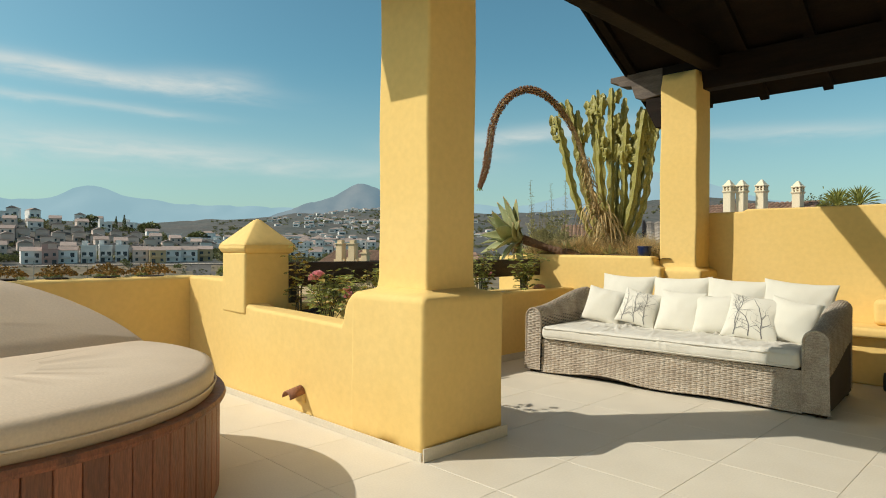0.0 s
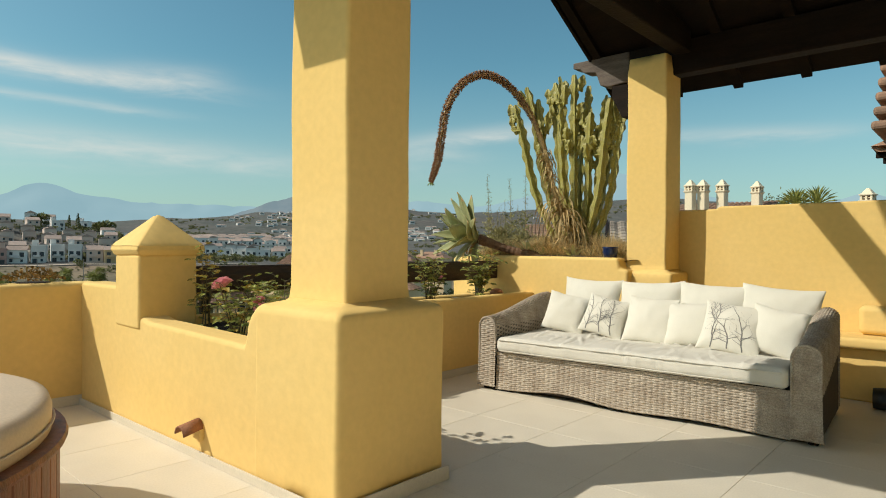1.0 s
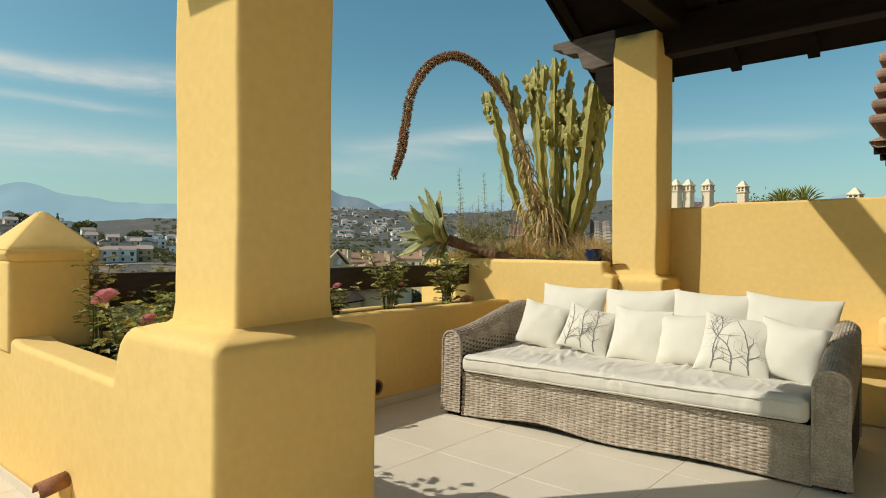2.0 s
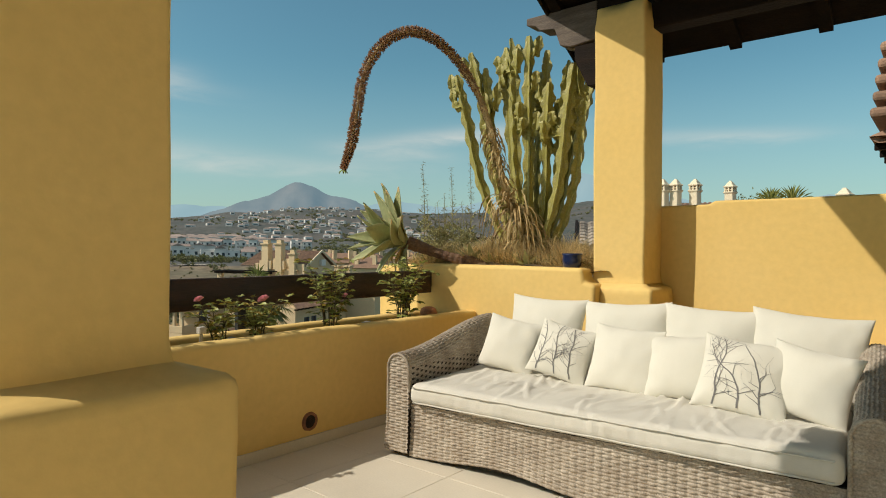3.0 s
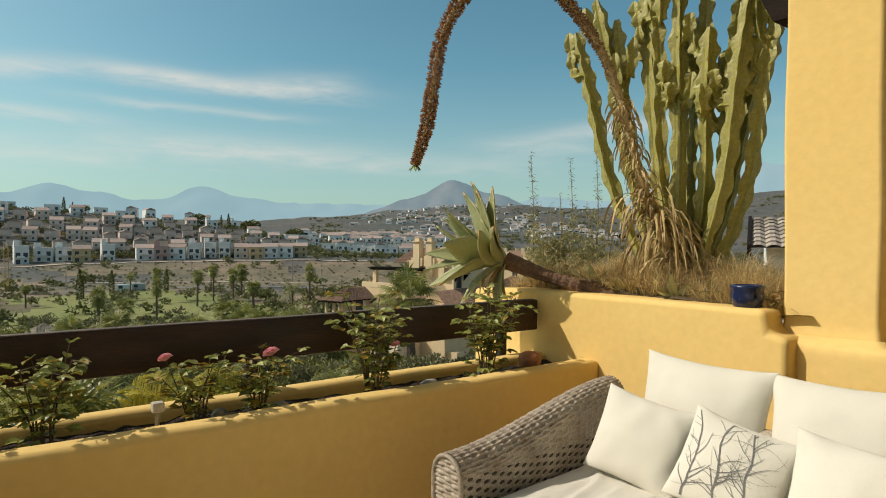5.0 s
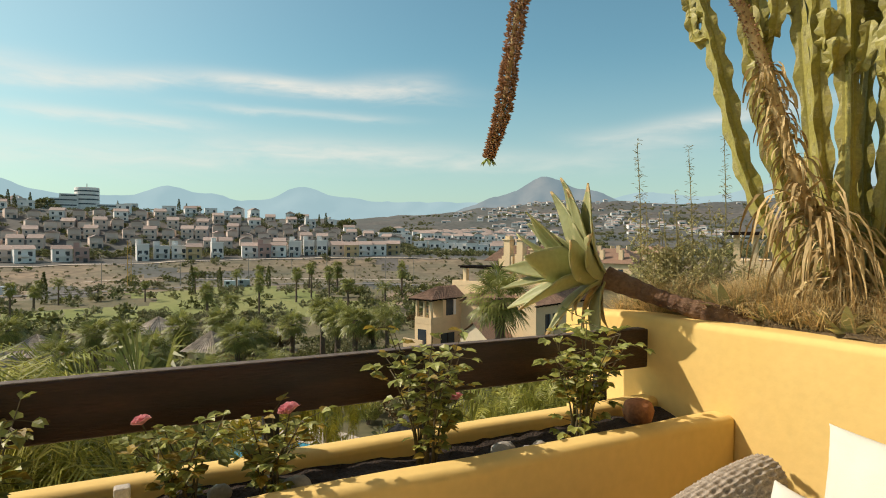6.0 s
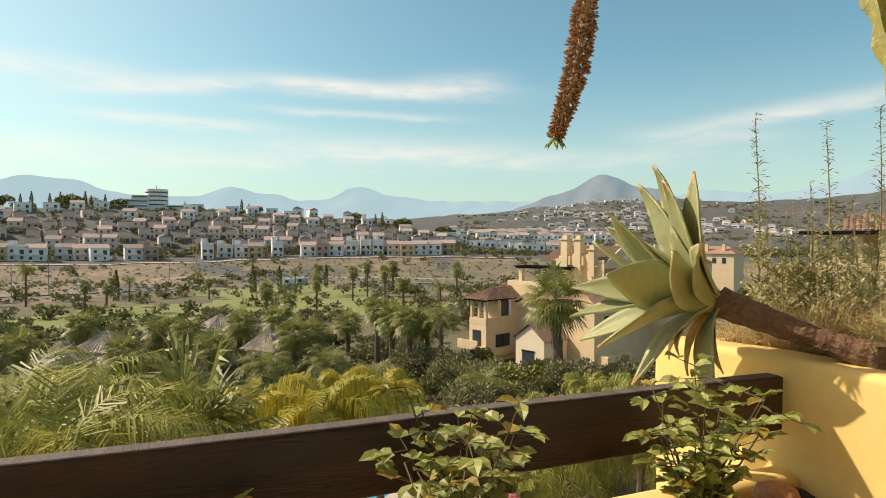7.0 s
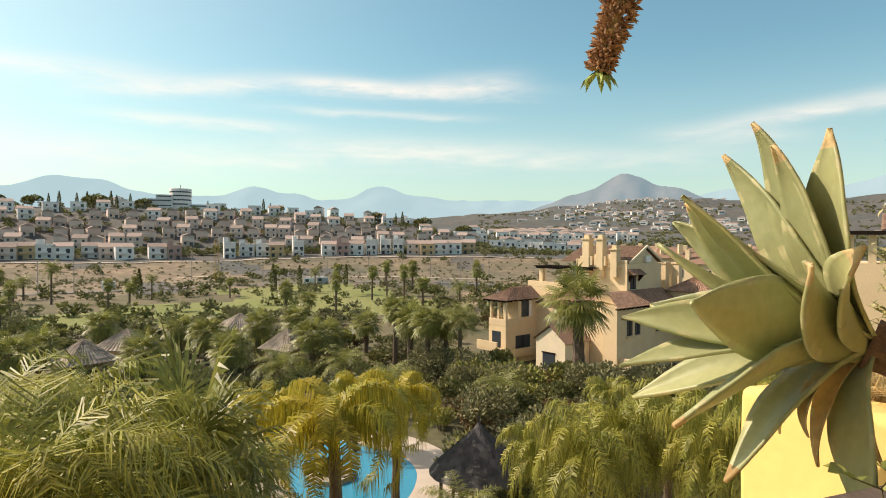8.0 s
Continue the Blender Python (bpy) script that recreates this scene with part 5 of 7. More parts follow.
for k, tp in enumerate(TOPS):
    tp = Vector(tp)
    foot = Vector((-3.80 + 0.22 * (tp.x + 3.8), 7.20 + rnd.uniform(-0.12, 0.15), 1.12))
    mid = foot.lerp(tp, 0.42) + Vector((0.10 * (tp.x + 3.8), rnd.uniform(-0.06, 0.06), -0.06))
    b = stem([foot, mid, foot.lerp(tp, 0.75) + Vector((0.05 * (tp.x + 3.8), 0, 0)), tp], 0.050, 0.070, k * 0.7)
    ob = part("stem", b, "cactus", cac, smooth=False)
    for _ in range(rnd.randint(2, 4)):       # short side arms near the top
        s = rnd.uniform(0.55, 0.93)
        p0 = foot.lerp(tp, s) + Vector((0.12 * (tp.x + 3.8) * (1 - s), 0, 0))
        a = rnd.uniform(0, 6.283)
        out = Vector((math.cos(a), math.sin(a) * 0.6, 0)) * rnd.uniform(0.07, 0.14)
        part("side_arm", stem([p0, p0 + out + Vector((0, 0, 0.03)), p0 + out * 1.35 + Vector((0, 0, rnd.uniform(0.12, 0.28)))], 0.045, 0.06, k + s, 16), "cactus", ob, smooth=False)
# pale corky rib edges
for ob in list(cac.children_recursive):
    if ob.type == 'MESH':
        ob.data.materials.append(M["cactusrib"])
        for poly in ob.data.polygons:
            ks = [v % 16 for v in poly.vertices]
            if any(q % 4 == 0 for q in ks) and (poly.index % 3 == 0 or poly.index % 7 == 1) and len(ks) == 4:
                poly.material_index = 1

# small agave pup and tall weeds
for x, y, z, s, seed in ((-4.22, 6.82, 1.14, 0.24, 1), (-3.62, 6.80, 1.10, 0.22, 2), (-4.0, 6.80, 1.12, 0.17, 3)):
    t = thing("agave_pup", "small pale green agave among dry grass", "agave", "small agaves", at=(x, y, z))
    rnd = random.Random(seed)
    for k in range(11):
        vs, fs = [], []
        a = k * 2.4
        d0 = Vector((math.cos(a), math.sin(a), 0.35 + 0.09 * k))
        p = Vector((0, 0, 0))
        for i in range(8):
            q = i / 7
            w = s * 0.13 * (0.6 + 1.5 * q - 2.05 * q * q) + 0.0008
            side = Vector((-math.sin(a), math.cos(a), 0))
            vs += [p - side * w, p - Vector((0, 0, w * 0.35)), p + side * w]
            dd = (d0 + Vector((0, 0, -0.45 * q))).normalized()
            p = p + dd * s / 7
        for i in range(7):
            fs += [(3 * i, 3 * i + 1, 3 * i + 4, 3 * i + 3), (3 * i + 1, 3 * i + 2, 3 * i + 5, 3 * i + 4)]
        part("leaf", raw(vs, fs), "agave", t, smooth=True)
def weed(x, y, z, h, seed, r=0.045):
    t = thing("tall_weed", "tall thin flowering weed stalk, green and straw", "weed", "tall weeds", at=(x, y, z))
    rnd = random.Random(seed)
    bend = rnd.uniform(-0.05, 0.05)
    pts = spline([(0, 0, -0.05), (bend, 0.02, h * 0.5), (bend * 1.5, rnd.uniform(-0.03, 0.03), h)], 20)
    part("stalk", tube(bmesh.new(), pts, [0.006 - 0.0045 * i / 19 for i in range(20)], 5), "weed", t)
    vs, fs = [], []
    for k in range(170 if h > 0.9 else 60):             # narrow leaves up the stalk
        f = 0.25 + 0.75 * rnd.random() ** 0.9
        p = pts[min(19, int(f * 19.99))]
        a = rnd.uniform(0, 6.283)
        d = Vector((math.cos(a), math.sin(a), rnd.uniform(-0.5, 0.8)))
        rr = r * (0.62 if f < 0.8 else 0.42)
        leaf_quad(vs, fs, p + Vector((0, 0, rnd.uniform(-0.02, 0.02))), d, Vector((0, 0, 1)), rr * rnd.uniform(0.5, 1.2), 0.0032)
    part("foliage", raw(vs, fs), "weed", t)
    vs, fs = [], []
    for k in range(60):                                 # dry side twigs low down, with hanging seed heads
        f = rnd.uniform(0.05, 0.55)
        p = pts[min(19, int(f * 19.99))]
        a = rnd.uniform(0, 6.283)
        out = Vector((math.cos(a), math.sin(a), rnd.uniform(0.5, 1.4))).normalized()
        ln = rnd.uniform(0.6, 2.0) * r
        leaf_quad(vs, fs, p, out, Vector((0, 0, 1)), ln, 0.0016)
        for _ in range(7):
            q = p + out * ln * rnd.uniform(0.4, 1.0)
            leaf_quad(vs, fs, q, Vector((rnd.uniform(-1, 1), rnd.uniform(-1, 1), rnd.uniform(-1.2, 0.4))), Vector((0, 0, 1)), rnd.uniform(0.015, 0.035), 0.0055)
    part("dry_twigwork", raw(vs, fs), "weeddry", t, "dry straw side twigs")
for k, (x, y, h) in enumerate(((-4.87, 6.86, 1.05), (-4.73, 7.17, 1.02), (-4.67, 7.30, 1.06), (-4.80, 6.92, 0.62), (-4.84, 6.98, 0.50), (-4.70, 7.05, 0.55), (-4.76, 6.80, 0.42), (-4.66, 7.25, 0.48), (-4.60, 7.0, 0.45), (-4.55, 6.85, 0.38), (-4.62, 7.5, 0.5), (-4.90, 6.95, 0.7), (-4.78, 7.02, 0.74), (-4.70, 6.9, 0.66), (-4.82, 7.12, 0.6), (-4.58, 7.2, 0.62), (-4.74, 7.4, 0.7), (-4.5, 7.05, 0.5))):
    weed(x, y, 1.06, h, 50 + k, 0.075 if h > 0.9 else 0.085)
# dry grass over the raised bed
vs, fs = [], []
rnd = random.Random(77)
for k in range(30000):
    x, y = -4.96 + 1.98 * rnd.random(), 6.76 + 0.95 * rnd.random() ** 1.2
    dd = math.hypot((x + 3.9) / 0.7, (y - 7.3) / 0.6)
    z = 1.06 + 0.16 * math.exp(-dd * dd)
    if noise.noise(Vector((x * 4, y * 4, 0))) < -0.25:
        continue
    h = rnd.uniform(0.07, 0.27) * (1.2 + 0.8 * noise.noise(Vector((x * 2.5, y * 2.5, 2))))
    a = rnd.uniform(0, 6.283)
    lean = rnd.uniform(0.2, 1.6)
    d = Vector((math.cos(a) * lean, math.sin(a) * lean, 1)).normalized()
    s = Vector((-math.sin(a), math.cos(a), 0)) * rnd.uniform(0.0012, 0.0028)
    p = Vector((x, y, z - 0.01))
    q = p + d * h * 0.6
    e = q + (d + Vector((math.cos(a) * 0.6, math.sin(a) * 0.6, -0.7))).normalized() * h * 0.6
    o_ = len(vs)
    vs += [p - s, p + s, q + s * 0.8, q - s * 0.8, e]
    fs += [(o_, o_ + 1, o_ + 2, o_ + 3), (o_ + 3, o_ + 2, o_ + 4)]
tagged(link("dry_grass", raw(vs, fs), "drygrass"), "tangled dry grass over the raised bed", "dry grass", kind="stuff")
vs, fs = [], []
for k in range(1700):
    x, y = -4.96 + 1.92 * rnd.random(), 6.74 + 0.7 * rnd.random()
    a = rnd.uniform(0, 6.283)
    leaf_quad(vs, fs, Vector((x, y, 1.08 + 0.12 * rnd.random())), Vector((math.cos(a), math.sin(a), rnd.uniform(-0.2, 1.2))), Vector((0, 0, 1)), rnd.uniform(0.03, 0.09), rnd.uniform(0.006, 0.014))
tagged(link("low_weeds", raw(vs, fs), "weed"), "low grey-green weeds in the raised bed", "weeds", kind="stuff")
# ---- landscape ----
def polar(theta, r):
    """A place by its heading (degrees from +y towards -x) and distance."""
    a = radians(theta)
    return -r * math.sin(a), r * math.cos(a)


def smooth(a, b, v):
    t = min(1.0, max(0.0, (v - a) / (b - a)))
    return t * t * (3 - 2 * t)


def ground_z(x, y):
    r = math.hypot(x, y)
    th = math.degrees(math.atan2(-x, y))
    z = -11.0 - 2.0 * smooth(40, 100, r)
    z += 6.0 * smooth(245, 318, r)
    west = smooth(56, 86, th) * (1 - smooth(128, 150, th))
    z += 26 * west * smooth(312, 480, r)
    z += 10 * smooth(312, 800, r)
    z += 85 * math.exp(-((th - 50) / 17) ** 2) * smooth(700, 2000, r) + 45 * smooth(900, 2600, r)
    z += 120 * math.exp(-((th - 22) / 13) ** 2) * smooth(600, 2200, r)
    n = noise.noise(Vector((x / 120, y / 120, 0)))
    z += n * min(14.0, r / 110) + 0.5 * noise.noise(Vector((x / 14, y / 14, 3))) * smooth(45, 90, r)
    return z


def region(x, y):
    r = math.hypot(x, y)
    th = math.degrees(math.atan2(-x, y))
    w = 26 * noise.noise(Vector((x / 60, y / 60, 1))) + 10 * noise.noise(Vector((x / 15, y / 15, 7)))
    if r < 112 + w * 0.4:
        return 0
    if r < 172 + w and th > 66:
        return 1 if noise.noise(Vector((x / 45, y / 45, 5))) > -0.22 else 0
    if r < 292 + w * 0.3:
        return 2 if noise.noise(Vector((x / 70, y / 26, 9))) > -0.3 else 3
    return 3


M["garden"] = mat("garden_ground", (0.085, 0.085, 0.035), 0.95, 0.3, 0.15, 1.5, 0.3, tint=(0.17, 0.135, 0.07))
M["golf"] = mat("golf_grass", (0.165, 0.20, 0.045), 0.95, 0.2, 0.05, 0.8, 0.1, tint=(0.22, 0.225, 0.07))
M["field"] = mat("dry_field", (0.285, 0.205, 0.13), 0.95, 0.45, 0.028, 0.25, 0.4, tint=(0.115, 0.11, 0.065))
M["scrub"] = mat("scrub_hill", (0.070, 0.084, 0.076), 0.95, 0.45, 0.012, 0.1, 0.3, tint=(0.125, 0.110, 0.095))
M["paleroof"] = mat("pale_tile_roof", (0.42, 0.36, 0.29), 0.95, 0.25, 2, 20, 0.2, tint=(0.30, 0.25, 0.20), islands=0.3)
M["mountain"] = mat("hazy_mountain_glow", (0.060, 0.070, 0.075), 1.0, 0.06, 0.0035, 0.02, 0.0, tint=(0.075, 0.080, 0.080), spec=0.0)
M["peakrock"] = mat("hazy_peak_glow", (0.075, 0.072, 0.065), 1.0, 0.15, 0.006, 0.03, 0.0, tint=(0.115, 0.095, 0.08), spec=0.0)
for key, col, power in (("mountain", (0.32, 0.51, 0.58, 1), 0.92), ("peakrock", (0.21, 0.34, 0.42, 1), 0.68)):   # far air light: bluish haze put into the backdrop as emission
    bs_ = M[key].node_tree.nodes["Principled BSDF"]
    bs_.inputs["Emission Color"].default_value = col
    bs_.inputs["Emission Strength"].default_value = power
ths = [k * 0.5 for k in range(-10, 241)] + [120 + 4 * k for k in range(1, 59)]
rs = [6 * 1.055 ** k for k in range(113)]
vs, fs, mi = [], [], []
for th in ths:
    for r in rs:
        x, y = polar(th, r)
        vs.append((x, y, ground_z(x, y)))
nr = len(rs)
for i in range(len(ths)):
    for j in range(nr - 1):
        a, b2_ = i * nr + j, ((i + 1) % len(ths)) * nr + j
        fs.append((a, b2_, b2_ + 1, a + 1))
        mi.append(region(vs[a][0], vs[a][1]))
o_ = len(vs)
vs.append((0, 0, -11))
for i in range(len(ths)):
    fs.append((o_, ((i + 1) % len(ths)) * nr, i * nr))
    mi.append(0)
gb = raw(vs, fs, mi)
bmesh.ops.recalc_face_normals(gb, faces=gb.faces[:])
ground = tagged(link("ground", gb, ["garden", "golf", "field", "scrub"], smooth=True), "valley with gardens, golf lawns, dry fields and scrub hills", "ground", kind="structure")

# mountains round the horizon: rows of ridges with their bumps
def skyline(th):
    e = 3.55
    for c, h, w in ((100.5, 1.45, 4.0), (86.0, 1.0, 3.0), (75.2, 1.3, 2.3), (71.0, 0.35, 2.0), (112, 0.7, 5), (27, 3.3, 7.5), (7.5, 0.8, 2.0), (-8, 0.8, 8), (140, 1.3, 12), (200, 1.0, 25), (44, 0.75, 3.0)):
        e += h * math.exp(-((th - c) / w) ** 2)
    return e + 0.30 * noise.noise(Vector((th / 2.2, 3, 0))) + 0.07 * noise.noise(Vector((th / 0.6, 8, 0)))


def peak_line(th):
    e = 1.6 + 3.0 * math.exp(-(abs(th - 52.6) / 8.6) ** 2.8) + 1.25 * math.exp(-(abs(th - 53.2) / 1.7) ** 2.0) + 0.40 * math.exp(-((th - 51.4) / 1.2) ** 2) + 0.3 * math.exp(-((th - 48.6) / 1.4) ** 2)
    return e + 0.10 * noise.noise(Vector((th / 1.3, 13, 0))) + 0.05 * noise.noise(Vector((th / 0.35, 18, 0)))


def range_mesh(line, t0, t1, step, rad, depth):
    vs, fs = [], []
    n = int((t1 - t0) / step)
    rows = 14
    for i in range(n + 1):
        th = t0 + i * step
        top = rad * math.tan(radians(line(th)))
        for j in range(rows + 1):
            s = j / rows
            rr = rad - depth * (1 - s) + depth * 0.12 * noise.noise(Vector((th / 1.7, s * 3, 2)))
            x, y = polar(th, rr)
            z = -20 + (top + 20) * s ** 0.8 + (0.035 * top * noise.noise(Vector((th / 0.9, s * 4, 5))) * math.sin(math.pi * s))
            vs.append((x, y, z))
    for i in range(n):
        for j in range(rows):
            k = i * (rows + 1) + j
            fs.append((k, k + 1, k + rows + 2, k + rows + 1))
    return raw(vs, fs)


tagged(link("backdrop_mountains", range_mesh(skyline, -60, 220, 0.5, 4200, 260), "mountain", smooth=True), "mountain range on the horizon, its blue-grey haze painted as glow", "mountains", kind="structure")
tagged(link("backdrop_peak", range_mesh(peak_line, 36, 70, 0.25, 3300, 380), "peakrock", smooth=True), "rocky peak above the foothills, with haze painted as glow", "mountain", kind="structure")


# ---- houses ----
def house_proto(w, d, h, roof, wall, seed, tower=False):
    """A town house with its storeys, windows and roof; it faces -y."""
    rnd = random.Random(seed)
    t = thing("town_house", {"white": "white rendered town house", "pinkwall": "pale pink town house", "ochrewall": "ochre yellow town house", "rosewall": "dusky rose town house"}[wall] + (" with a tiled roof" if roof != "flat" else " with a flat roof"), "house", "town houses", at=(0, 0, -500))
    b = box(bmesh.new(), (-w / 2, 0, -3), (w / 2, d, h))
    if tower:
        box(b, (-w / 2, d * 0.25, h), (-w / 2 + w * 0.38, d * 0.75, h + 2.6))
    part("wall", b, wall, t)
    b = bmesh.new()
    x0 = -w / 2 + (w * 0.38 if tower else 0) - (0.2 if not tower else -0.01)
    if roof == "gable":
        vs = [(x0, -0.5, h + 0.02), (w / 2 + 0.2, -0.5, h + 0.02), (w / 2 + 0.2, d + 0.3, h + 0.02), (x0, d + 0.3, h + 0.02), (x0, d * 0.5, h + d * 0.22), (w / 2 + 0.2, d * 0.5, h + d * 0.22)]
        merge(b, raw(vs, [(0, 1, 5, 4), (2, 3, 4, 5), (0, 4, 3), (1, 2, 5), (0, 3, 2, 1)]))
    elif roof == "front":
        vs = [(x0, -0.5, h + 0.02), (w / 2 + 0.2, -0.5, h + 0.02), (w / 2 + 0.2, d, h + 0.02), (x0, d, h + 0.02), ((x0 + w / 2) / 2, -0.5, h + w * 0.24), ((x0 + w / 2) / 2, d, h + w * 0.24)]
        merge(b, raw(vs, [(0, 1, 4), (3, 5, 2), (0, 4, 5, 3), (1, 2, 5, 4), (0, 3, 2, 1)]))
    else:
        box(b, (-w / 2 - 0.12, -0.12, h + 0.005), (w / 2 + 0.12, d + 0.12, h + 0.5))
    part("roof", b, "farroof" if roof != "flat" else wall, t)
    n = max(2, int(w / 3.4))
    for fl in range(int(h // 2.8)):
        for k in range(n):
            cx = -w / 2 + w * (k + 0.5) / n
            ww, hh = rnd.choice(((0.55, 1.3), (0.8, 1.9), (0.45, 1.1)))
            z0 = fl * 2.9 + (0.9 if hh < 1.5 else 0.15)
            part("window", box(bmesh.new(), (cx - ww, -0.06, z0), (cx + ww, 0.02, z0 + hh)), "glass", t)
    part("balcony", box(bmesh.new(), (-w * 0.32, -1.3, 2.75), (w * 0.18, -0.02, 3.6)), wall, t)
    return t


PROTO = [house_proto(7.5, 8, 6.0, "gable", "white", 1), house_proto(7, 8, 6.2, "flat", "white", 2, True), house_proto(6.5, 9, 5.8, "gable", "pinkwall", 3),
         house_proto(6.0, 8, 5.4, "front", "pinkwall", 4), house_proto(8.5, 9, 6.0, "flat", "white", 5), house_proto(6.5, 8, 7.5, "front", "white", 6), house_proto(7.0, 8, 6.0, "gable", "ochrewall", 7), house_proto(6.0, 8, 6.4, "flat", "rosewall", 8, True), house_proto(5.2, 8, 7.6, "flat", "white", 9, True)]
rnd = random.Random(101)
def put_house(proto, th, r, turn=0.0, sink=0.3):
    x, y = polar(th, r)
    return copy_thing(proto, pose(x, y, ground_z(x, y) - sink, 0, 0, th + turn))
th = 66.5
while th < 108:                                   # the front row along the valley road
    p = rnd.choice((0, 1, 1, 2, 6, 7, 8, 0, 1, 6, 8))
    if rnd.random() < 0.90:
        put_house(PROTO[p], th, 318 + rnd.uniform(-6, 6), rnd.uniform(-9, 9))
    th += rnd.choice((1.15, 1.22, 1.3, 1.4, 1.9))
for r, t0, t1, pick, gap in ((352, 72, 109, (3, 3, 2), 1.35), (372, 73, 109, (3, 3, 2, 3), 1.25), (394, 68, 109, (3, 2, 3), 1.2), (418, 66, 110, (3, 2, 0), 1.35), (446, 64, 110, (2, 0, 1, 4), 1.6), (392, 57, 67, (0, 4, 5), 1.1), (430, 54, 66, (5, 0, 4), 1.0), (520, 52, 64, (5, 4, 0), 0.9)):
    th = t0
    while th < t1:
        if rnd.random() < 0.84:
            put_house(PROTO[rnd.choice(pick)], th, r + rnd.uniform(-5, 5), rnd.uniform(-9, 9))
        th += gap * rnd.uniform(0.85, 1.25)
for k in range(16):                               # villas on the crest
    put_house(PROTO[rnd.choice((4, 0, 5, 1))], rnd.uniform(70, 110), rnd.uniform(468, 500), rnd.uniform(-20, 20))
for p in PROTO:
    x, y = polar(110 + 1.4 * PROTO.index(p), 330)
    p.matrix_basis = pose(x, y, ground_z(x, y) - 0.3, 0, 0, 110)
# far white villages: simple two-part villas
villa = thing("far_villa", "small white villa on a far hillside", "house", "far villas", at=(0, 0, 0))
part("wall", box(bmesh.new(), (-6, 0, -2), (6, 8, 5.2)), "white", villa)
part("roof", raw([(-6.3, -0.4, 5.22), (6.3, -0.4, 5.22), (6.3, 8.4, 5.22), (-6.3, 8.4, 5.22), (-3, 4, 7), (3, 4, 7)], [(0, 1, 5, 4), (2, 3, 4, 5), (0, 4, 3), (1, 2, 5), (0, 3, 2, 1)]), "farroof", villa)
part("window", box(bmesh.new(), (-4, -0.06, 0.8), (4, 0.01, 2.6)), "glass", villa)
spots = []
for c, rr, n, st, sr in ((57.5, 820, 34, 2.6, 80), (54, 1000, 30, 2.5, 90), (60, 690, 22, 2.2, 50), (47, 1150, 26, 2.2, 90), (42, 1000, 22, 2.5, 90), (51, 1500, 22, 3.5, 120), (45, 1750, 18, 4, 120), (57, 1650, 14, 2.2, 90), (36, 900, 14, 3, 80), (56, 1350, 26, 2.4, 60), (49, 1320, 28, 2.6, 60), (53, 1850, 20, 3, 60), (62, 760, 26, 1.8, 40)):
    spots += [(rnd.gauss(c, st), rnd.gauss(rr, sr)) for _ in range(n)]
for k, (th, r) in enumerate(spots):
    x, y = polar(th, r)
    m = pose(x, y, ground_z(x, y), 0, 0, th + rnd.uniform(-25, 25))
    if k == 0:
        villa.matrix_basis = m
    else:
        copy_thing(villa, m)
# the hotel on the crest
hx, hy = polar(92.6, 482)
hotel = thing("hotel", "white stepped hotel with a round tower on the crest", "hotel", at=(hx, hy, ground_z(hx, hy)), turn=92.6)
part("tower", revolve(bmesh.new(), [(7.5, 0), (7.5, 15), (7.2, 15.2)], 24, (5, 4)), "white", hotel)
for z in (3.5, 6.5, 9.5, 12.2):
    part("window_band", revolve(bmesh.new(), [(7.46, z), (7.56, z + 0.02), (7.56, z + 0.9), (7.46, z + 0.92)], 24, (5, 4)), "glass", hotel)
for k, (x0, x1, z) in enumerate(((-22, 0, 4), (-16, 0, 7.5), (-11, 0, 10.5), (10, 26, 4))):
    part("wing", box(bmesh.new(), (x0, -2 + k * 0.02, -3), (x1, 10, z)), "white", hotel)
    part("window_band", box(bmesh.new(), (x0 + 1, -2.08, z - 1.6), (x1 - 1, -1.9, z - 0.8)), "glass", hotel)
part("mast", tube(bmesh.new(), [(5, 4, 15), (5, 4, 18)], 0.25, 6), "metal", hotel)

# ---- the neighbouring apartment house ----
NB = thing("apartment_house", "yellow apartment house with tiled roofs, loggia and chimneys", "house", at=(-64.83, 35.38, -13.2), turn=20)
def tiled(name, quad, parent, rows, cols, thick=0.07, m="rooftile"):
    """A roof slope of curved tiles: quad is eave left, eave right, ridge right, ridge left."""
    a, b_, c, d_ = (Vector(q) for q in quad)
    vs, fs = [], []
    n = ((b_ - a).cross(d_ - a)).normalized()
    for i in range(rows):
        for j in range(cols):
            p = []
            for vv in (i / rows, (i + 1.1) / rows):
                l, r = a.lerp(d_, min(vv, 1)), b_.lerp(c, min(vv, 1))
                for k in range(4):
                    f = (j + (k / 3)) / cols
                    p.append(l.lerp(r, f) + n * (thick * math.sin(math.pi * k / 3) + thick * 0.4 * (1 - (vv - i / rows) * rows)))
            o = len(vs)
            vs += p
            fs += [(o + k, o + k + 1, o + k + 5, o + k + 4) for k in range(3)]
    o = len(vs)
    vs += [a, b_, c, d_]
    fs.append((o, o + 1, o + 2, o + 3))
    return part(name, raw(vs, fs), m, parent)
def bx(name, lo, hi, m="plaster", parent=None, bevel=0.0, label=""):
    return part(name, box(bmesh.new(), lo, hi, bevel), m, parent or NB, label)
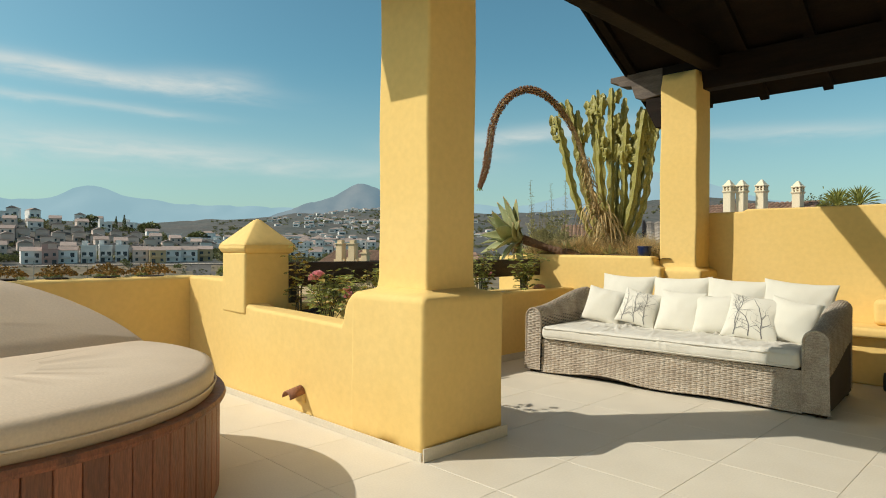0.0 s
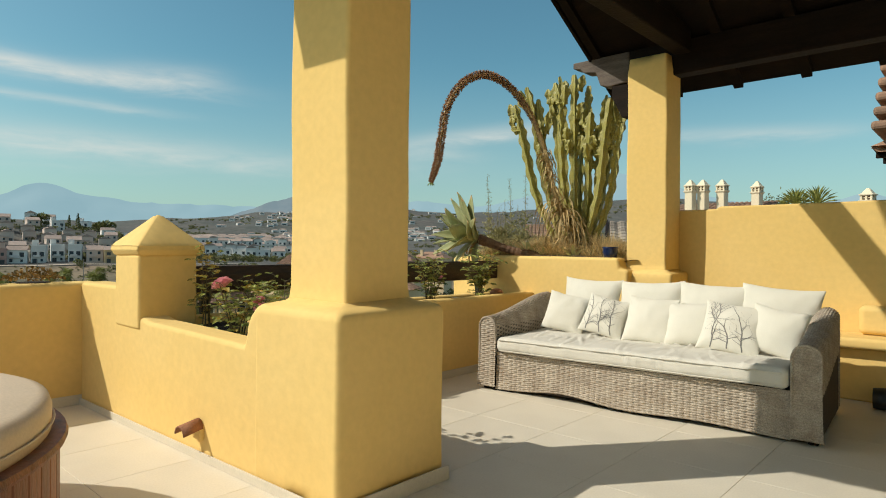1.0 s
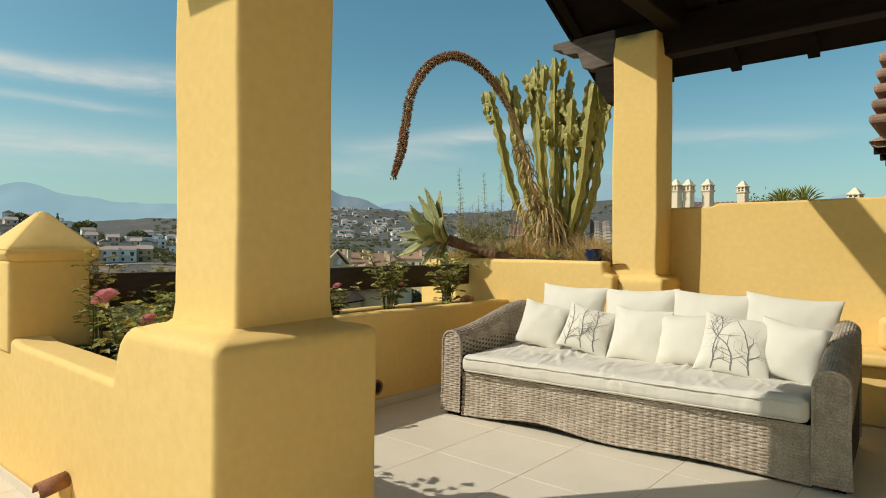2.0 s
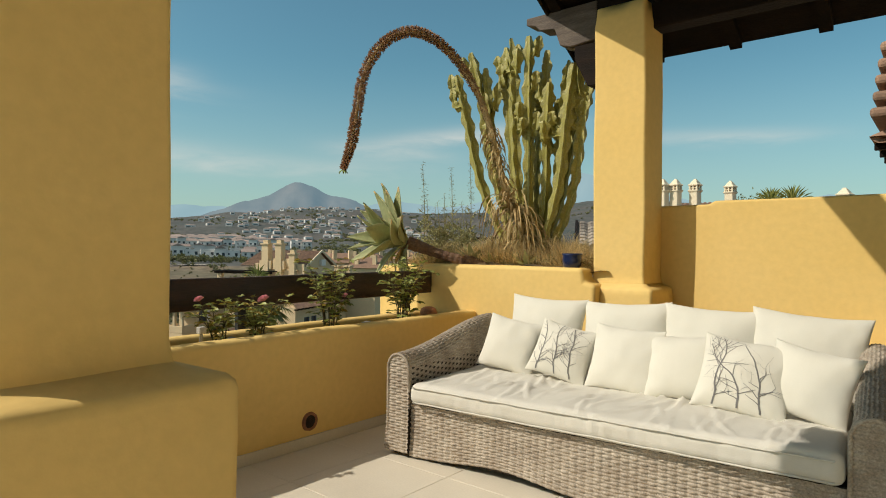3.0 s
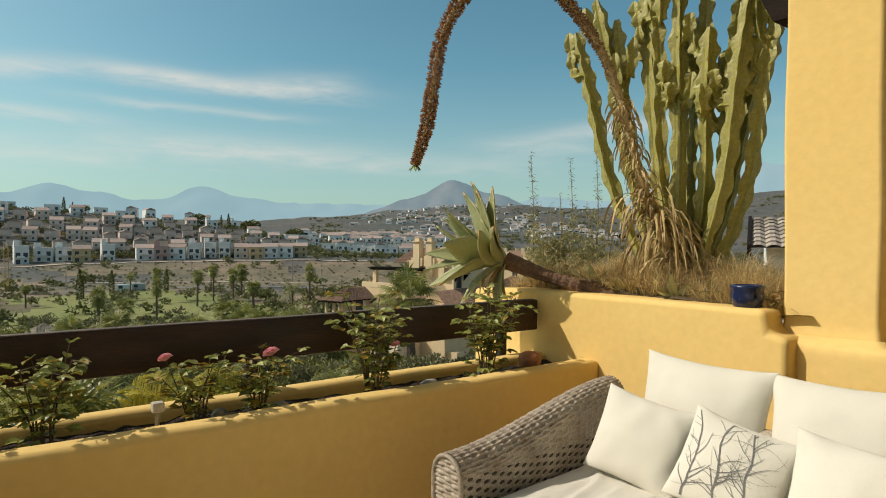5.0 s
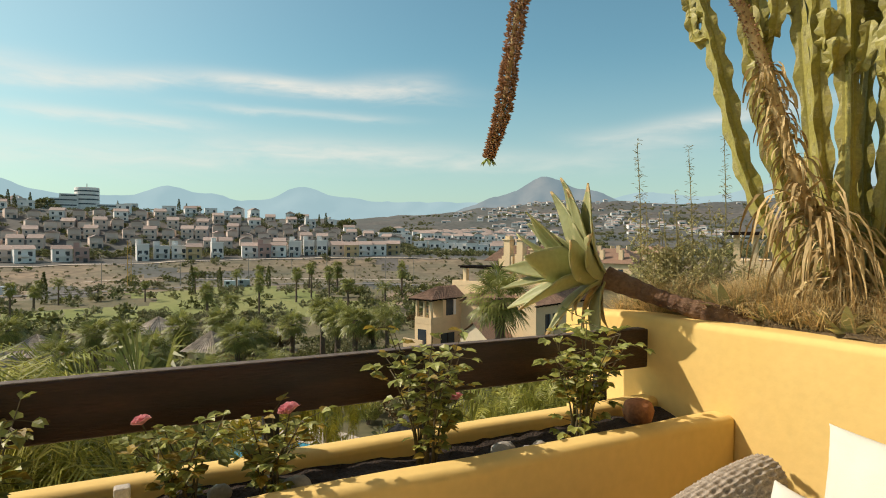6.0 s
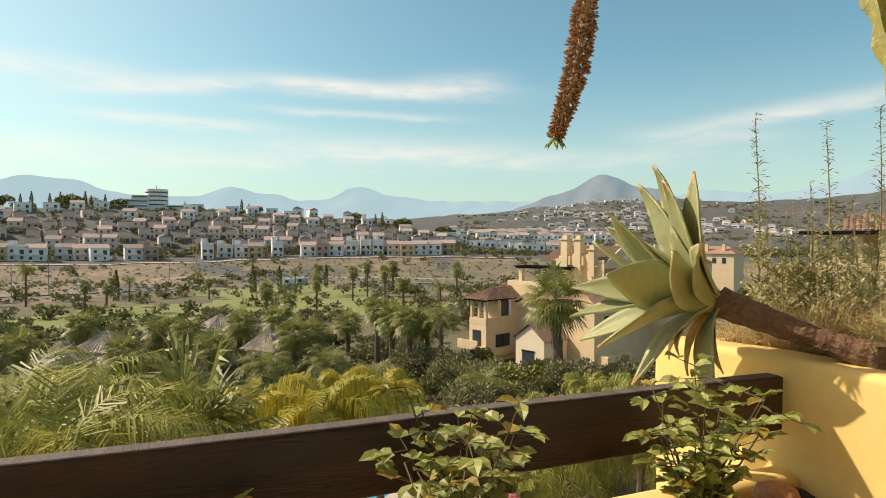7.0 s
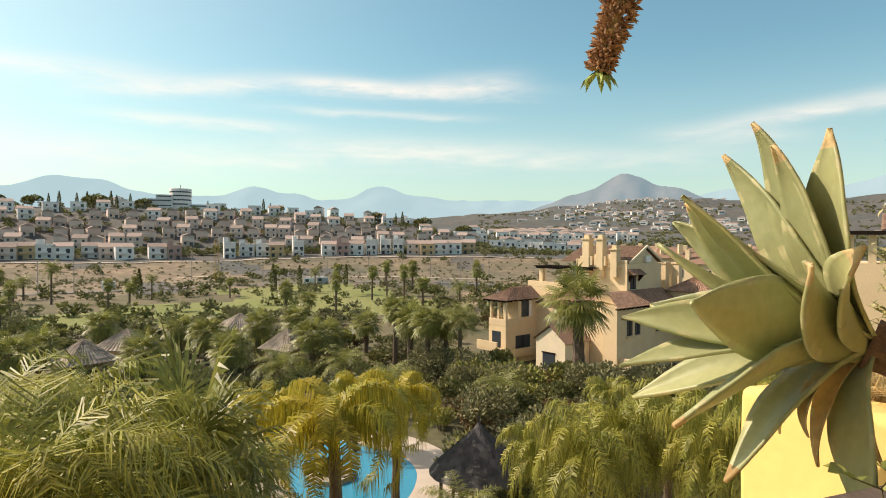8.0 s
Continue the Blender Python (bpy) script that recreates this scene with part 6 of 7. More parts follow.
# loggia wing: its sunlit front is at y = 0, its shaded flank at x = 0
bx("wall", (-2.65, 0, 0), (0, 5.2, 5.0))
bx("parapet", (-2.65, -0.02, 5.0), (0.02, 0.24, 5.8), bevel=0.04)
bx("parapet", (-0.22, 0.25, 5.0), (0.02, 2.0, 5.8), bevel=0.04)
bx("parapet", (-2.65, 0.25, 5.0), (-2.42, 2.0, 5.8), bevel=0.04)
bx("wall", (-2.3, 2.0, 5.0), (0.0, 5.2, 8.3))
for x, y in ((-2.4, 0.12), (-1.2, 0.12), (-0.16, 0.14)):
    bx("pillar", (x - 0.15, y - 0.10, 5.8), (x + 0.15, y + 0.20, 8.0), bevel=0.03)
w = bx("window", (-0.03, 2.55, 5.9), (0.04, 3.75, 7.9), "glass")
bx("shutter", (0.041, 3.78, 5.9), (0.09, 4.2, 7.9), "white", w)
w = bx("window", (-0.03, 1.6, 2.4), (0.04, 4.0, 3.85), "glass")
bx("window_frame", (0.041, 2.75, 2.4), (0.08, 2.85, 3.85), "darkwood", w)
bx("balcony_rail", (0.01, 0.9, 1.5), (0.35, 4.6, 2.35), bevel=0.03)
bx("balcony_floor", (-3.5, -1.1, 2.3), (-0.3, -0.01, 2.5))
bx("balcony_rail", (-3.5, -1.12, 2.5), (-0.3, -0.95, 3.35), bevel=0.03)
bx("window", (-2.1, -0.05, 2.6), (-0.8, 0.04, 4.4), "glass")
tiled("roof", ((0.5, -0.6, 7.95), (0.5, 5.6, 7.95), (-1.3, 5.6, 9.25), (-1.3, 2.6, 9.25)), NB, 7, 18)
tiled("roof", ((-3.2, -0.6, 7.95), (0.5, -0.6, 7.95), (-1.3, 2.6, 9.25), (-1.32, 2.6, 9.25)), NB, 7, 12)
tiled("roof", ((-3.2, 5.6, 7.95), (-3.2, -0.6, 7.95), (-1.32, 2.6, 9.25), (-1.32, 5.6, 9.25)), NB, 7, 16)
for k in range(8):
    bx("rafter", (-3.1, -0.55 + k * 0.85, 7.80), (0.62, -0.45 + k * 0.85, 7.92), "darkwood")
for k in range(5):
    bx("rafter", (-2.9 + k * 0.8, -0.75, 7.78), (-2.8 + k * 0.8, 0.1, 7.90), "darkwood")
# little gabled porch in front of the flank
part("porch", prism([(3.55, 0.0), (7.45, 0.0), (7.45, 4.0), (5.5, 5.55), (3.55, 4.2)], 1.0, 5.1, "y", 0.0), "cream", NB, "pale gabled porch")
tiled("roof", ((3.3, 0.75, 4.12), (3.3, 5.1, 4.12), (5.5, 5.1, 5.72), (5.5, 0.75, 5.72)), NB, 5, 8)
tiled("roof", ((7.75, 5.1, 3.95), (7.75, 0.75, 3.95), (5.5, 0.75, 5.72), (5.5, 5.1, 5.72)), NB, 6, 10)
w = bx("window", (4.5, 0.94, 1.0), (6.1, 1.03, 2.7), "glass")
bx("lintel", (4.4, 0.90, 2.701), (6.2, 1.03, 2.85), "darkwood", w)
# the low link behind it
bx("wall", (0.0, 5.21, 0), (9.5, 9.0, 7.4))
tiled("roof", ((-0.1, 4.9, 7.4), (7.0, 4.9, 7.4), (7.0, 7.2, 8.4), (-0.1, 7.2, 8.4)), NB, 5, 20)
# upper terrace with a timber pergola
bx("terrace_wall", (-3.0, 7.0, 0), (2.7, 10.0, 9.1))
for lo, hi in (((-3.0, 6.98, 9.1), (2.7, 7.2, 9.75)), ((-3.0, 7.21, 9.1), (-2.8, 10.0, 9.75))):
    bx("parapet", lo, hi, bevel=0.04)
for x in (-1.2, 2.2):
    bx("pillar", (x - 0.28, 7.3, 9.1), (x + 0.28, 7.8, 11.3), bevel=0.03)
bx("pergola_beam", (-1.9, 7.2, 11.3), (6.2, 7.45, 11.5), "darkwood")
for k in range(22):
    bx("pergola_slat", (-1.8 + k * 0.37, 6.7, 11.5), (-1.66 + k * 0.37, 9.9, 11.62), "darkwood")
# main block with its chimneys, ridge roof and gable
bx("wall", (2.71, 9.0, 0), (9.5, 16.0, 12.1))
bx("parapet", (2.71, 8.98, 12.1), (9.5, 9.25, 12.5), bevel=0.05)
bx("parapet", (5.2, 8.90, 12.1), (7.6, 9.22, 13.1), bevel=0.06)
tiled("roof", ((-0.2, 9.8, 12.15), (9.3, 9.8, 12.15), (9.3, 13.2, 14.0), (0.6, 13.2, 14.0)), NB, 10, 34)
tiled("roof", ((9.3, 16.4, 12.15), (0.0, 16.4, 12.15), (0.6, 13.2, 14.0), (9.3, 13.2, 14.0)), NB, 6, 30)
part("gable_wall", prism([(10.2, 12.1), (16.0, 12.1), (13.2, 13.75)], 8.9, 9.1, "x", 0.0), "plaster", NB)
for y0, y1, z0, z1 in ((9.7, 13.2, 12.05, 13.9), (13.2, 16.6, 13.9, 12.05)):
    part("bargeboard", prism([(y0, z0), (y1, z1), (y1, z1 + 0.25), (y0, z0 + 0.25)], 9.31, 9.45, "x", 0.0), "cream", NB)
bx("air_conditioner", (9.15, 12.9, 12.2), (9.5, 13.9, 12.95), "white", bevel=0.03, label="white air conditioner box")
for x, y, h, w in ((4.35, 9.0, 14.75, 0.46), (6.2, 9.0, 14.75, 0.44), (8.1, 8.9, 13.6, 0.40)):
    c = bx("chimney", (x - w, y - w, 10.6), (x + w, y + w, h), bevel=0.03)
    bx("chimney_cap", (x - w - 0.14, y - w - 0.14, h + 0.001), (x + w + 0.14, y + w + 0.14, h + 0.16), "plaster", c)
    bx("chimney_lantern", (x - w * 0.7, y - w * 0.7, h + 0.161), (x + w * 0.7, y + w * 0.7, h + 0.55), "plaster", c)
    bx("chimney_shoulder", (x - w * 1.8, y - w * 0.8, 11.8), (x + w * 1.8, y + w * 0.5, h - 1.9), "plaster", c, 0.05)
w = bx("window", (9.44, 9.6, 9.3), (9.55, 10.7, 10.9), "glass")
bx("window_frame", (9.551, 10.1, 9.3), (9.60, 10.2, 10.9), "darkwood", w)
tiled("window_hood", ((10.3, 9.0, 10.9), (10.3, 11.6, 10.9), (9.5, 11.6, 11.5), (9.5, 9.0, 11.5)), NB, 3, 9)
for y in (9.3, 11.2):
    part("hood_bracket", prism([(9.51, 10.1), (10.2, 10.85), (9.51, 10.85)], y, y + 0.12, "y", 0.0), "darkwood", NB)
# lower flank with its long lean-to roof
bx("wall", (9.51, 4.6, 0), (11.2, 16.0, 7.8))
tiled("roof", ((11.8, 3.9, 7.75), (11.8, 16.3, 7.75), (9.5, 16.3, 9.2), (9.5, 5.2, 9.2)), NB, 8, 34)
for k in range(16):
    bx("rafter", (11.2, 4.3 + k * 0.75, 7.55), (11.75, 4.42 + k * 0.75, 7.68), "darkwood")
for y in (6.4, 7.9, 12.0):
    w = bx("window", (11.16, y, 4.7), (11.24, y + 1.0, 6.6), "glass")
    bx("window_frame", (11.241, y + 0.45, 4.7), (11.29, y + 0.55, 6.6), "darkwood", w)
    bx("window_sill", (11.201, y - 0.2, 4.5), (11.45, y + 1.2, 4.66), "plaster", w)
bx("balcony_rail", (11.21, 5.0, 1.6), (12.6, 10.0, 2.6), bevel=0.03)
bx("wall", (10.4, 16.01, 0), (15.2, 20.0, 8.9))
for a, b_ in (((15.6, 15.6), (15.6, 20.4)), ((10.0, 15.6), (15.6, 15.6)), ((10.0, 20.4), (10.0, 15.6))):
    tiled("roof", ((*a, 8.9), (*b_, 8.9), (12.8, 18.0, 10.6), (12.79, 18.0, 10.6)), NB, 7, 16)
for x, y in ((8.6, 18.2), (9.9, 18.9)):
    c = bx("chimney", (x - 0.45, y - 0.4, 8.0), (x + 0.45, y + 0.4, 11.9))
    bx("chimney_cap", (x - 0.55, y - 0.5, 11.901), (x + 0.55, y + 0.5, 12.1), "plaster", c)

# more roofs of the estate further off
rnd = random.Random(55)
for k in range(15):
    th, r = rnd.uniform(42, 57), rnd.uniform(105, 190)
    x, y = polar(th, r)
    t = thing("estate_house", "yellow estate house with tiled hip roof and chimneys", "house", "estate houses", at=(x, y, -13.3), turn=th + rnd.uniform(-25, 25))
    w, h = rnd.uniform(7, 11), rnd.uniform(9.5, 11.5)
    bx("wall", (-w / 2, 0, 0), (w / 2, 9, h), "plaster", t)
    part("roof", raw([(-w / 2 - 0.5, -0.5, h), (w / 2 + 0.5, -0.5, h), (w / 2 + 0.5, 9.5, h), (-w / 2 - 0.5, 9.5, h), (-w / 4, 4.5, h + 2), (w / 4, 4.5, h + 2)], [(0, 1, 5, 4), (2, 3, 4, 5), (0, 4, 3), (1, 2, 5), (0, 3, 2, 1)]), "rooftile", t)
    for q in (-w / 4, w / 5):
        bx("chimney", (q - 0.4, 1.2, h), (q + 0.4, 2.0, h + 2.6), "plaster", t)
    for q in (-w / 3, 0, w / 4):
        bx("window", (q - 0.5, -0.06, h - 2.6), (q + 0.5, 0.02, h - 1.1), "glass", t)

# houses to the north, seen over the wall
def chimney(x, y, z0, h, w=0.225):
    c = thing("chimney", "cream chimney with a pierced lantern cap", "chimney", "roof chimneys", at=(x, y, z0), turn=-12)
    part("shaft", loft([(-w * 0.9, w * 0.9, -w * 0.9, w * 0.9, 0), (-w * 0.9, w * 0.9, -w * 0.9, w * 0.9, h * 0.60), (-w * 1.12, w * 1.12, -w * 1.12, w * 1.12, h * 0.645), (-w * 1.12, w * 1.12, -w * 1.12, w * 1.12, h * 0.675)], 0.02, 1), "cream", c)
    bx("core", (-w * 0.55, -w * 0.55, h * 0.676), (w * 0.55, w * 0.55, h * 0.80), "farroof", c)
    for sx in (-1, 0, 1):
        for sy in (-1, 0, 1):
            if sx or sy:
                bx("post", (sx * w * 0.78 - 0.035, sy * w * 0.78 - 0.035, h * 0.676), (sx * w * 0.78 + 0.035, sy * w * 0.78 + 0.035, h * 0.80), "cream", c)
    bx("band", (-w * 0.80, -w * 0.80, h * 0.725), (w * 0.80, w * 0.80, h * 0.745), "cream", c)
    part("cap", loft([(-w * 1.08, w * 1.08, -w * 1.08, w * 1.08, h * 0.801), (-w * 1.12, w * 1.12, -w * 1.12, w * 1.12, h * 0.83), (-w * 0.85, w * 0.85, -w * 0.85, w * 0.85, h * 0.86), (-w * 0.45, w * 0.45, -w * 0.45, w * 0.45, h * 0.95), (-w * 0.2, w * 0.2, -w * 0.2, w * 0.2, h)], 0.02, 1), "cream", c)
for x, y in ((-9.1, 34.2), (-10.2, 32.4), (-10.95, 31.9), (-11.45, 31.6)):
    chimney(x, y, 3.0, 1.65)
chimney(-3.9, 29.7, 2.2, 1.45)
nh = thing("north_house", "cream house with a long tiled roof and chimneys", "house", at=(-8, 32, -11), turn=0)
bx("wall", (-6, -0.5, 0), (-0.6, 8, 13.2), "plaster", nh)
bx("wall", (-0.6, -0.5, 0), (8, 8, 11.8), "plaster", nh)
tiled("roof", ((-6.6, -1.0, 13.3), (-0.4, -1.0, 13.3), (-0.4, 3.5, 14.7), (-6.6, 3.5, 14.7)), nh, 9, 26)
tiled("roof", ((-0.4, -1.0, 11.9), (8.6, -1.0, 11.9), (8.6, 3.5, 13.0), (-0.4, 3.5, 13.0)), nh, 9, 18)
gh = thing("gable_house", "cream house with a tiled gable roof and dark bargeboard", "house", at=(-9.6, 20.6, -11), turn=27)
bx("wall", (-0.2, 0, 0), (6.2, 6, 12.4), "white", gh)
tiled("roof", ((-0.6, -0.9, 12.35), (6.6, -0.9, 12.35), (6.6, 3.0, 13.25), (-0.6, 3.0, 13.25)), gh, 8, 20, 0.07, "paleroof")
tiled("roof", ((6.6, 6.9, 12.35), (-0.6, 6.9, 12.35), (-0.6, 3.0, 13.25), (6.6, 3.0, 13.25)), gh, 8, 20, 0.07, "paleroof")
part("bargeboard", prism([(-0.95, 12.15), (3.0, 13.05), (3.0, 13.35), (-0.95, 12.45)], -0.68, -0.58, "x", 0.0), "darkwood", gh)
bx("window", (0.6, -0.06, 10.4), (1.5, 0.03, 11.7), "glass", gh)
# planting on the neighbour's roof terrace
gt = thing("roof_tree", "round olive green tree on the neighbour's roof terrace", "tree", at=(-9.9, 42.0, 2.1))
for k in range(3):
    part("limb", tube(bmesh.new(), [(0, 0, 0), (0.3 * math.cos(k * 2.1), 0.3 * math.sin(k * 2.1), 0.9), (0.7 * math.cos(k * 2.1), 0.7 * math.sin(k * 2.1), 1.5)], [0.10, 0.07, 0.03], 6), "bark", gt)
rnd = random.Random(15)
vs, fs = [], []
for k in range(1500):
    c = Vector((rnd.gauss(0, 0.55), rnd.gauss(0, 0.55), 1.5 + rnd.gauss(0, 0.32)))
    leaf_quad(vs, fs, c, Vector((rnd.uniform(-1, 1), rnd.uniform(-1, 1), rnd.uniform(-0.4, 1))), Vector((0.1, 0, 1)), 0.20, 0.05)
part("crown", raw(vs, fs), "leafdark", gt)
part("planter", box(bmesh.new(), (-0.5, -0.5, -0.6), (0.5, 0.5, 0.05), 0.03), "cream", gt)
for x, y, n in ((-5.6, 29.6, 46), (-6.5, 30.2, 60)):
    yu = thing("roof_yucca", "spiky bright green yucca on the neighbour's roof terrace", "yucca", "roof plants", at=(x, y, 2.3))
    vs, fs = [], []
    for k in range(n):
        a, e = k * 2.4, 0.1 + 1.4 * (k / n)
        d = Vector((math.cos(a) * math.cos(e), math.sin(a) * math.cos(e), math.sin(e)))
        leaf_quad(vs, fs, Vector((0, 0, 0.75)), d, Vector((0, 0, 1)), 0.85, 0.045)
    part("leaves", raw(vs, fs), "leaflight", yu)
    part("stem", tube(bmesh.new(), [(0, 0, 0), (0.02, 0, 0.8)], [0.10, 0.08], 8), "bark", yu)
    part("planter", box(bmesh.new(), (-0.35, -0.35, -0.5), (0.35, 0.35, 0.1), 0.03), "cream", yu)
th_ = thing("terrace_house", "cream roof terrace with pillars under a tiled roof", "house", at=(-27.5, 41.5, -11), turn=33)
bx("wall", (-2.4, 0, 0), (3.5, 6, 11.2), "plaster", th_)
for x in (-2.1, -1.0, 0.2, 1.4, 2.6):
    bx("pillar", (x - 0.2, 0.05, 11.2), (x + 0.2, 0.45, 12.9), "plaster", th_)
bx("wall", (-0.2, 2.0, 11.2), (3.4, 5.9, 13.0), "plaster", th_)
bx("beam", (-2.9, -0.4, 12.9), (3.9, 2.2, 13.12), "darkwood", th_)
tiled("roof", ((-0.6, -0.2, 13.13), (3.9, -0.2, 13.13), (3.9, 3.5, 14.2), (-0.6, 3.5, 14.2)), th_, 7, 14)
eh = thing("east_house", "cream house with stacked clay tiles at the eave", "house", at=(-1.47, 13.4, -11), turn=0)
bx("wall", (0.5, 0.6, 0), (7, 7, 13.8), "plaster", eh)
tiled("roof", ((-0.3, 0.1, 14.0), (-0.3, 7.4, 14.0), (3.4, 3.8, 16.2), (3.4, 3.8, 16.2)), eh, 12, 24, 0.09)
tiled("roof", ((7.4, 0.1, 14.0), (-0.3, 0.1, 14.0), (3.4, 3.8, 16.2), (3.4, 3.8, 16.2)), eh, 12, 24, 0.09)
for k in range(5):
    bx("tile_course", (-0.28 + 0.03 * k, -0.1 + 0.02 * (k % 2), 14.25 + 0.24 * k), (1.2, 7.3, 14.40 + 0.24 * k), "rooftile", eh, 0.05)
for k in range(8):
    bx("rafter", (-0.25, 0.3 + k * 0.9, 13.82), (0.6, 0.42 + k * 0.9, 13.95), "darkwood", eh)
# ---- gardens below ----
CE = Vector((-3.66, 4.96, 1.565))


def spot(th, d):
    a = radians(th)
    return CE.x - d * math.sin(a), CE.y + d * math.cos(a)


def feather_crown(n, length, droop, leaf, pairs, seed, hang=0.5, width=0.022):
    rnd = random.Random(seed)
    vs, fs = [], []
    for k in range(n):
        az = k * 2.39996 + rnd.uniform(-0.2, 0.2)
        rise = 1.35 - 1.5 * (k / n) + rnd.uniform(-0.15, 0.15)
        L = length * rnd.uniform(0.8, 1.1)
        p, ang = Vector((0, 0, 0)), rise
        rad = Vector((math.cos(az), math.sin(az), 0))
        side = Vector((-math.sin(az), math.cos(az), 0))
        prev, steps = None, pairs
        for i in range(steps + 1):
            s = i / steps
            d = rad * math.cos(ang) + Vector((0, 0, math.sin(ang)))
            up = side.cross(d)
            w = 0.028 * (1 - 0.85 * s) * (length / 2.5)
            o = len(vs)
            vs += [p - side * w, p + side * w]
            if prev is not None:
                fs.append((prev, prev + 1, o + 1, o))
            prev = o
            if s > 0.12:
                ll = leaf * (0.35 + 1.1 * math.sin(math.pi * (0.12 + 0.82 * s)) ** 0.8) * rnd.uniform(0.85, 1.1)
                for sg in (-1, 1):
                    e = (side * sg + d * rnd.uniform(0.3, 0.85) + up * rnd.uniform(-0.3, 0.45)).normalized()
                    reach = 0.30 if hang > 1.2 else 0.55
                    m1 = p + e * ll * reach
                    e2 = (e * min(1.0, 1.2 / hang) + Vector((rnd.uniform(-0.15, 0.15), rnd.uniform(-0.15, 0.15), -hang - 0.5 * rnd.random()))).normalized()
                    tip = m1 + e2 * ll * (1.05 - reach)
                    wd = d * width * (0.7 + 0.6 * ll / leaf)
                    q = len(vs)
                    vs += [p - wd * 0.5, p + wd * 0.5, m1 + wd * 0.6, m1 - wd * 0.6, tip]
                    fs += [(q, q + 1, q + 2, q + 3), (q + 3, q + 2, q + 4)]
            p = p + d * L / steps
            ang -= droop / steps * (0.5 + 1.2 * s)
    return raw(vs, fs)


def fan_crown(n, petiole, blade, seed, segs=18):
    rnd = random.Random(seed)
    vs, fs = [], []
    for k in range(n):
        az = k * 2.39996
        el = 1.3 - 2.1 * (k / n) + rnd.uniform(-0.15, 0.15)
        rad = Vector((math.cos(az), math.sin(az), 0))
        side = Vector((-math.sin(az), math.cos(az), 0))
        d = rad * math.cos(el) + Vector((0, 0, math.sin(el)))
        L = petiole * rnd.uniform(0.75, 1.1)
        a, b_ = d * 0.1, d * L + Vector((0, 0, -0.12 * L))
        o = len(vs)
        vs += [a - side * 0.03, a + side * 0.03, b_ + side * 0.02, b_ - side * 0.02]
        fs.append((o, o + 1, o + 2, o + 3))
        fd = (d + Vector((0, 0, -0.35))).normalized()
        up = side.cross(fd)
        for j in range(segs):
            f = (j / (segs - 1) * 2 - 1) * 2.0
            e = (fd * math.cos(f) + side * math.sin(f) + up * 0.18 * abs(math.sin(f))).normalized()
            w = e.cross(up).normalized() * blade * 0.042
            ll = blade * (0.75 + 0.25 * math.cos(f)) * rnd.uniform(0.9, 1.08)
            m1 = b_ + e * ll * 0.62
            tip = m1 + (e + Vector((0, 0, -0.30 - 0.6 * rnd.random()))).normalized() * ll * 0.42
            o = len(vs)
            vs += [b_, m1 + w + up * 0.02, tip, m1 - w]
            fs.append((o, o + 1, o + 2, o + 3))
    return raw(vs, fs)


def trunk_mesh(h, r0, r1, seed, rings=16):
    rnd = random.Random(seed)
    bend = rnd.uniform(-0.04, 0.04) * h
    pts = [(bend * (k / rings) ** 2 - bend, 0, -h - 0.3 + (h + 0.3) * k / rings) for k in range(rings + 1)]
    return tube(bmesh.new(), pts, [(r0 + (r1 - r0) * k / rings) * (1 + 0.10 * (k % 2)) for k in range(rings + 1)], 9)


def skirt_mesh(r, h, seed, n=70):
    rnd = random.Random(seed)
    vs, fs = [], []
    for k in range(n):
        a = rnd.uniform(0, 6.283)
        z0 = -rnd.uniform(0.0, h * 0.4)
        ln = h * rnd.uniform(0.35, 0.65)
        p = Vector((0.15 * math.cos(a), 0.15 * math.sin(a), z0))
        q = p + Vector((r * math.cos(a), r * math.sin(a), -ln * 0.5))
        e = q + Vector((0.15 * math.cos(a), 0.15 * math.sin(a), -ln * 0.6))
        w = Vector((-math.sin(a), math.cos(a), 0)) * 0.09
        o = len(vs)
        vs += [p - w * 0.4, p + w * 0.4, q + w, q - w, e]
        fs += [(o, o + 1, o + 2, o + 3), (o + 3, o + 2, o + 4)]
    return raw(vs, fs)


PALMS = {}
def palm_proto(key, label, crown, cm, h, r0, r1, skirt=0.0, seed=1):
    t = thing("palm_tree", label, "palm tree", "garden palms", at=(0, 0, 0))
    part("trunk", trunk_mesh(h, r0, r1, seed), "bark", t)
    part("crown", crown, cm, t)
    if skirt:
        part("frond_skirt", skirt_mesh(0.45, skirt, seed), "palmdry", t, "hanging dead brown fronds")
    PALMS[key] = [t, False]


palm_proto("fan", "fan palm with a shaggy skirt of dead fronds", fan_crown(46, 1.1, 1.15, 1), "palm", 6.5, 0.30, 0.22, 2.2, 1)
palm_proto("fan2", "fan palm with dense dark fronds", fan_crown(54, 1.25, 1.1, 2), "palm", 5.0, 0.32, 0.26, 1.2, 2)
palm_proto("date", "feather palm with arching green fronds", feather_crown(30, 3.0, 1.5, 0.55, 34, 3), "palm", 5.5, 0.26, 0.20, 0.7, 3)
palm_proto("queen", "queen palm with drooping golden fronds", feather_crown(18, 3.3, 2.7, 0.72, 84, 4, 2.4, 0.024), "palmgold", 6.5, 0.20, 0.15, 0.6, 4)
palm_proto("bamboo", "clumping palm with thin light green fronds", feather_crown(36, 2.5, 1.9, 0.58, 52, 5, 1.0, 0.017), "frond", 7.0, 0.12, 0.08, 0.0, 5)
palm_proto("young", "young feather palm with soft green fronds", feather_crown(30, 2.1, 2.1, 0.52, 50, 6, 1.5, 0.017), "frond", 3.5, 0.16, 0.12, 0.0, 6)


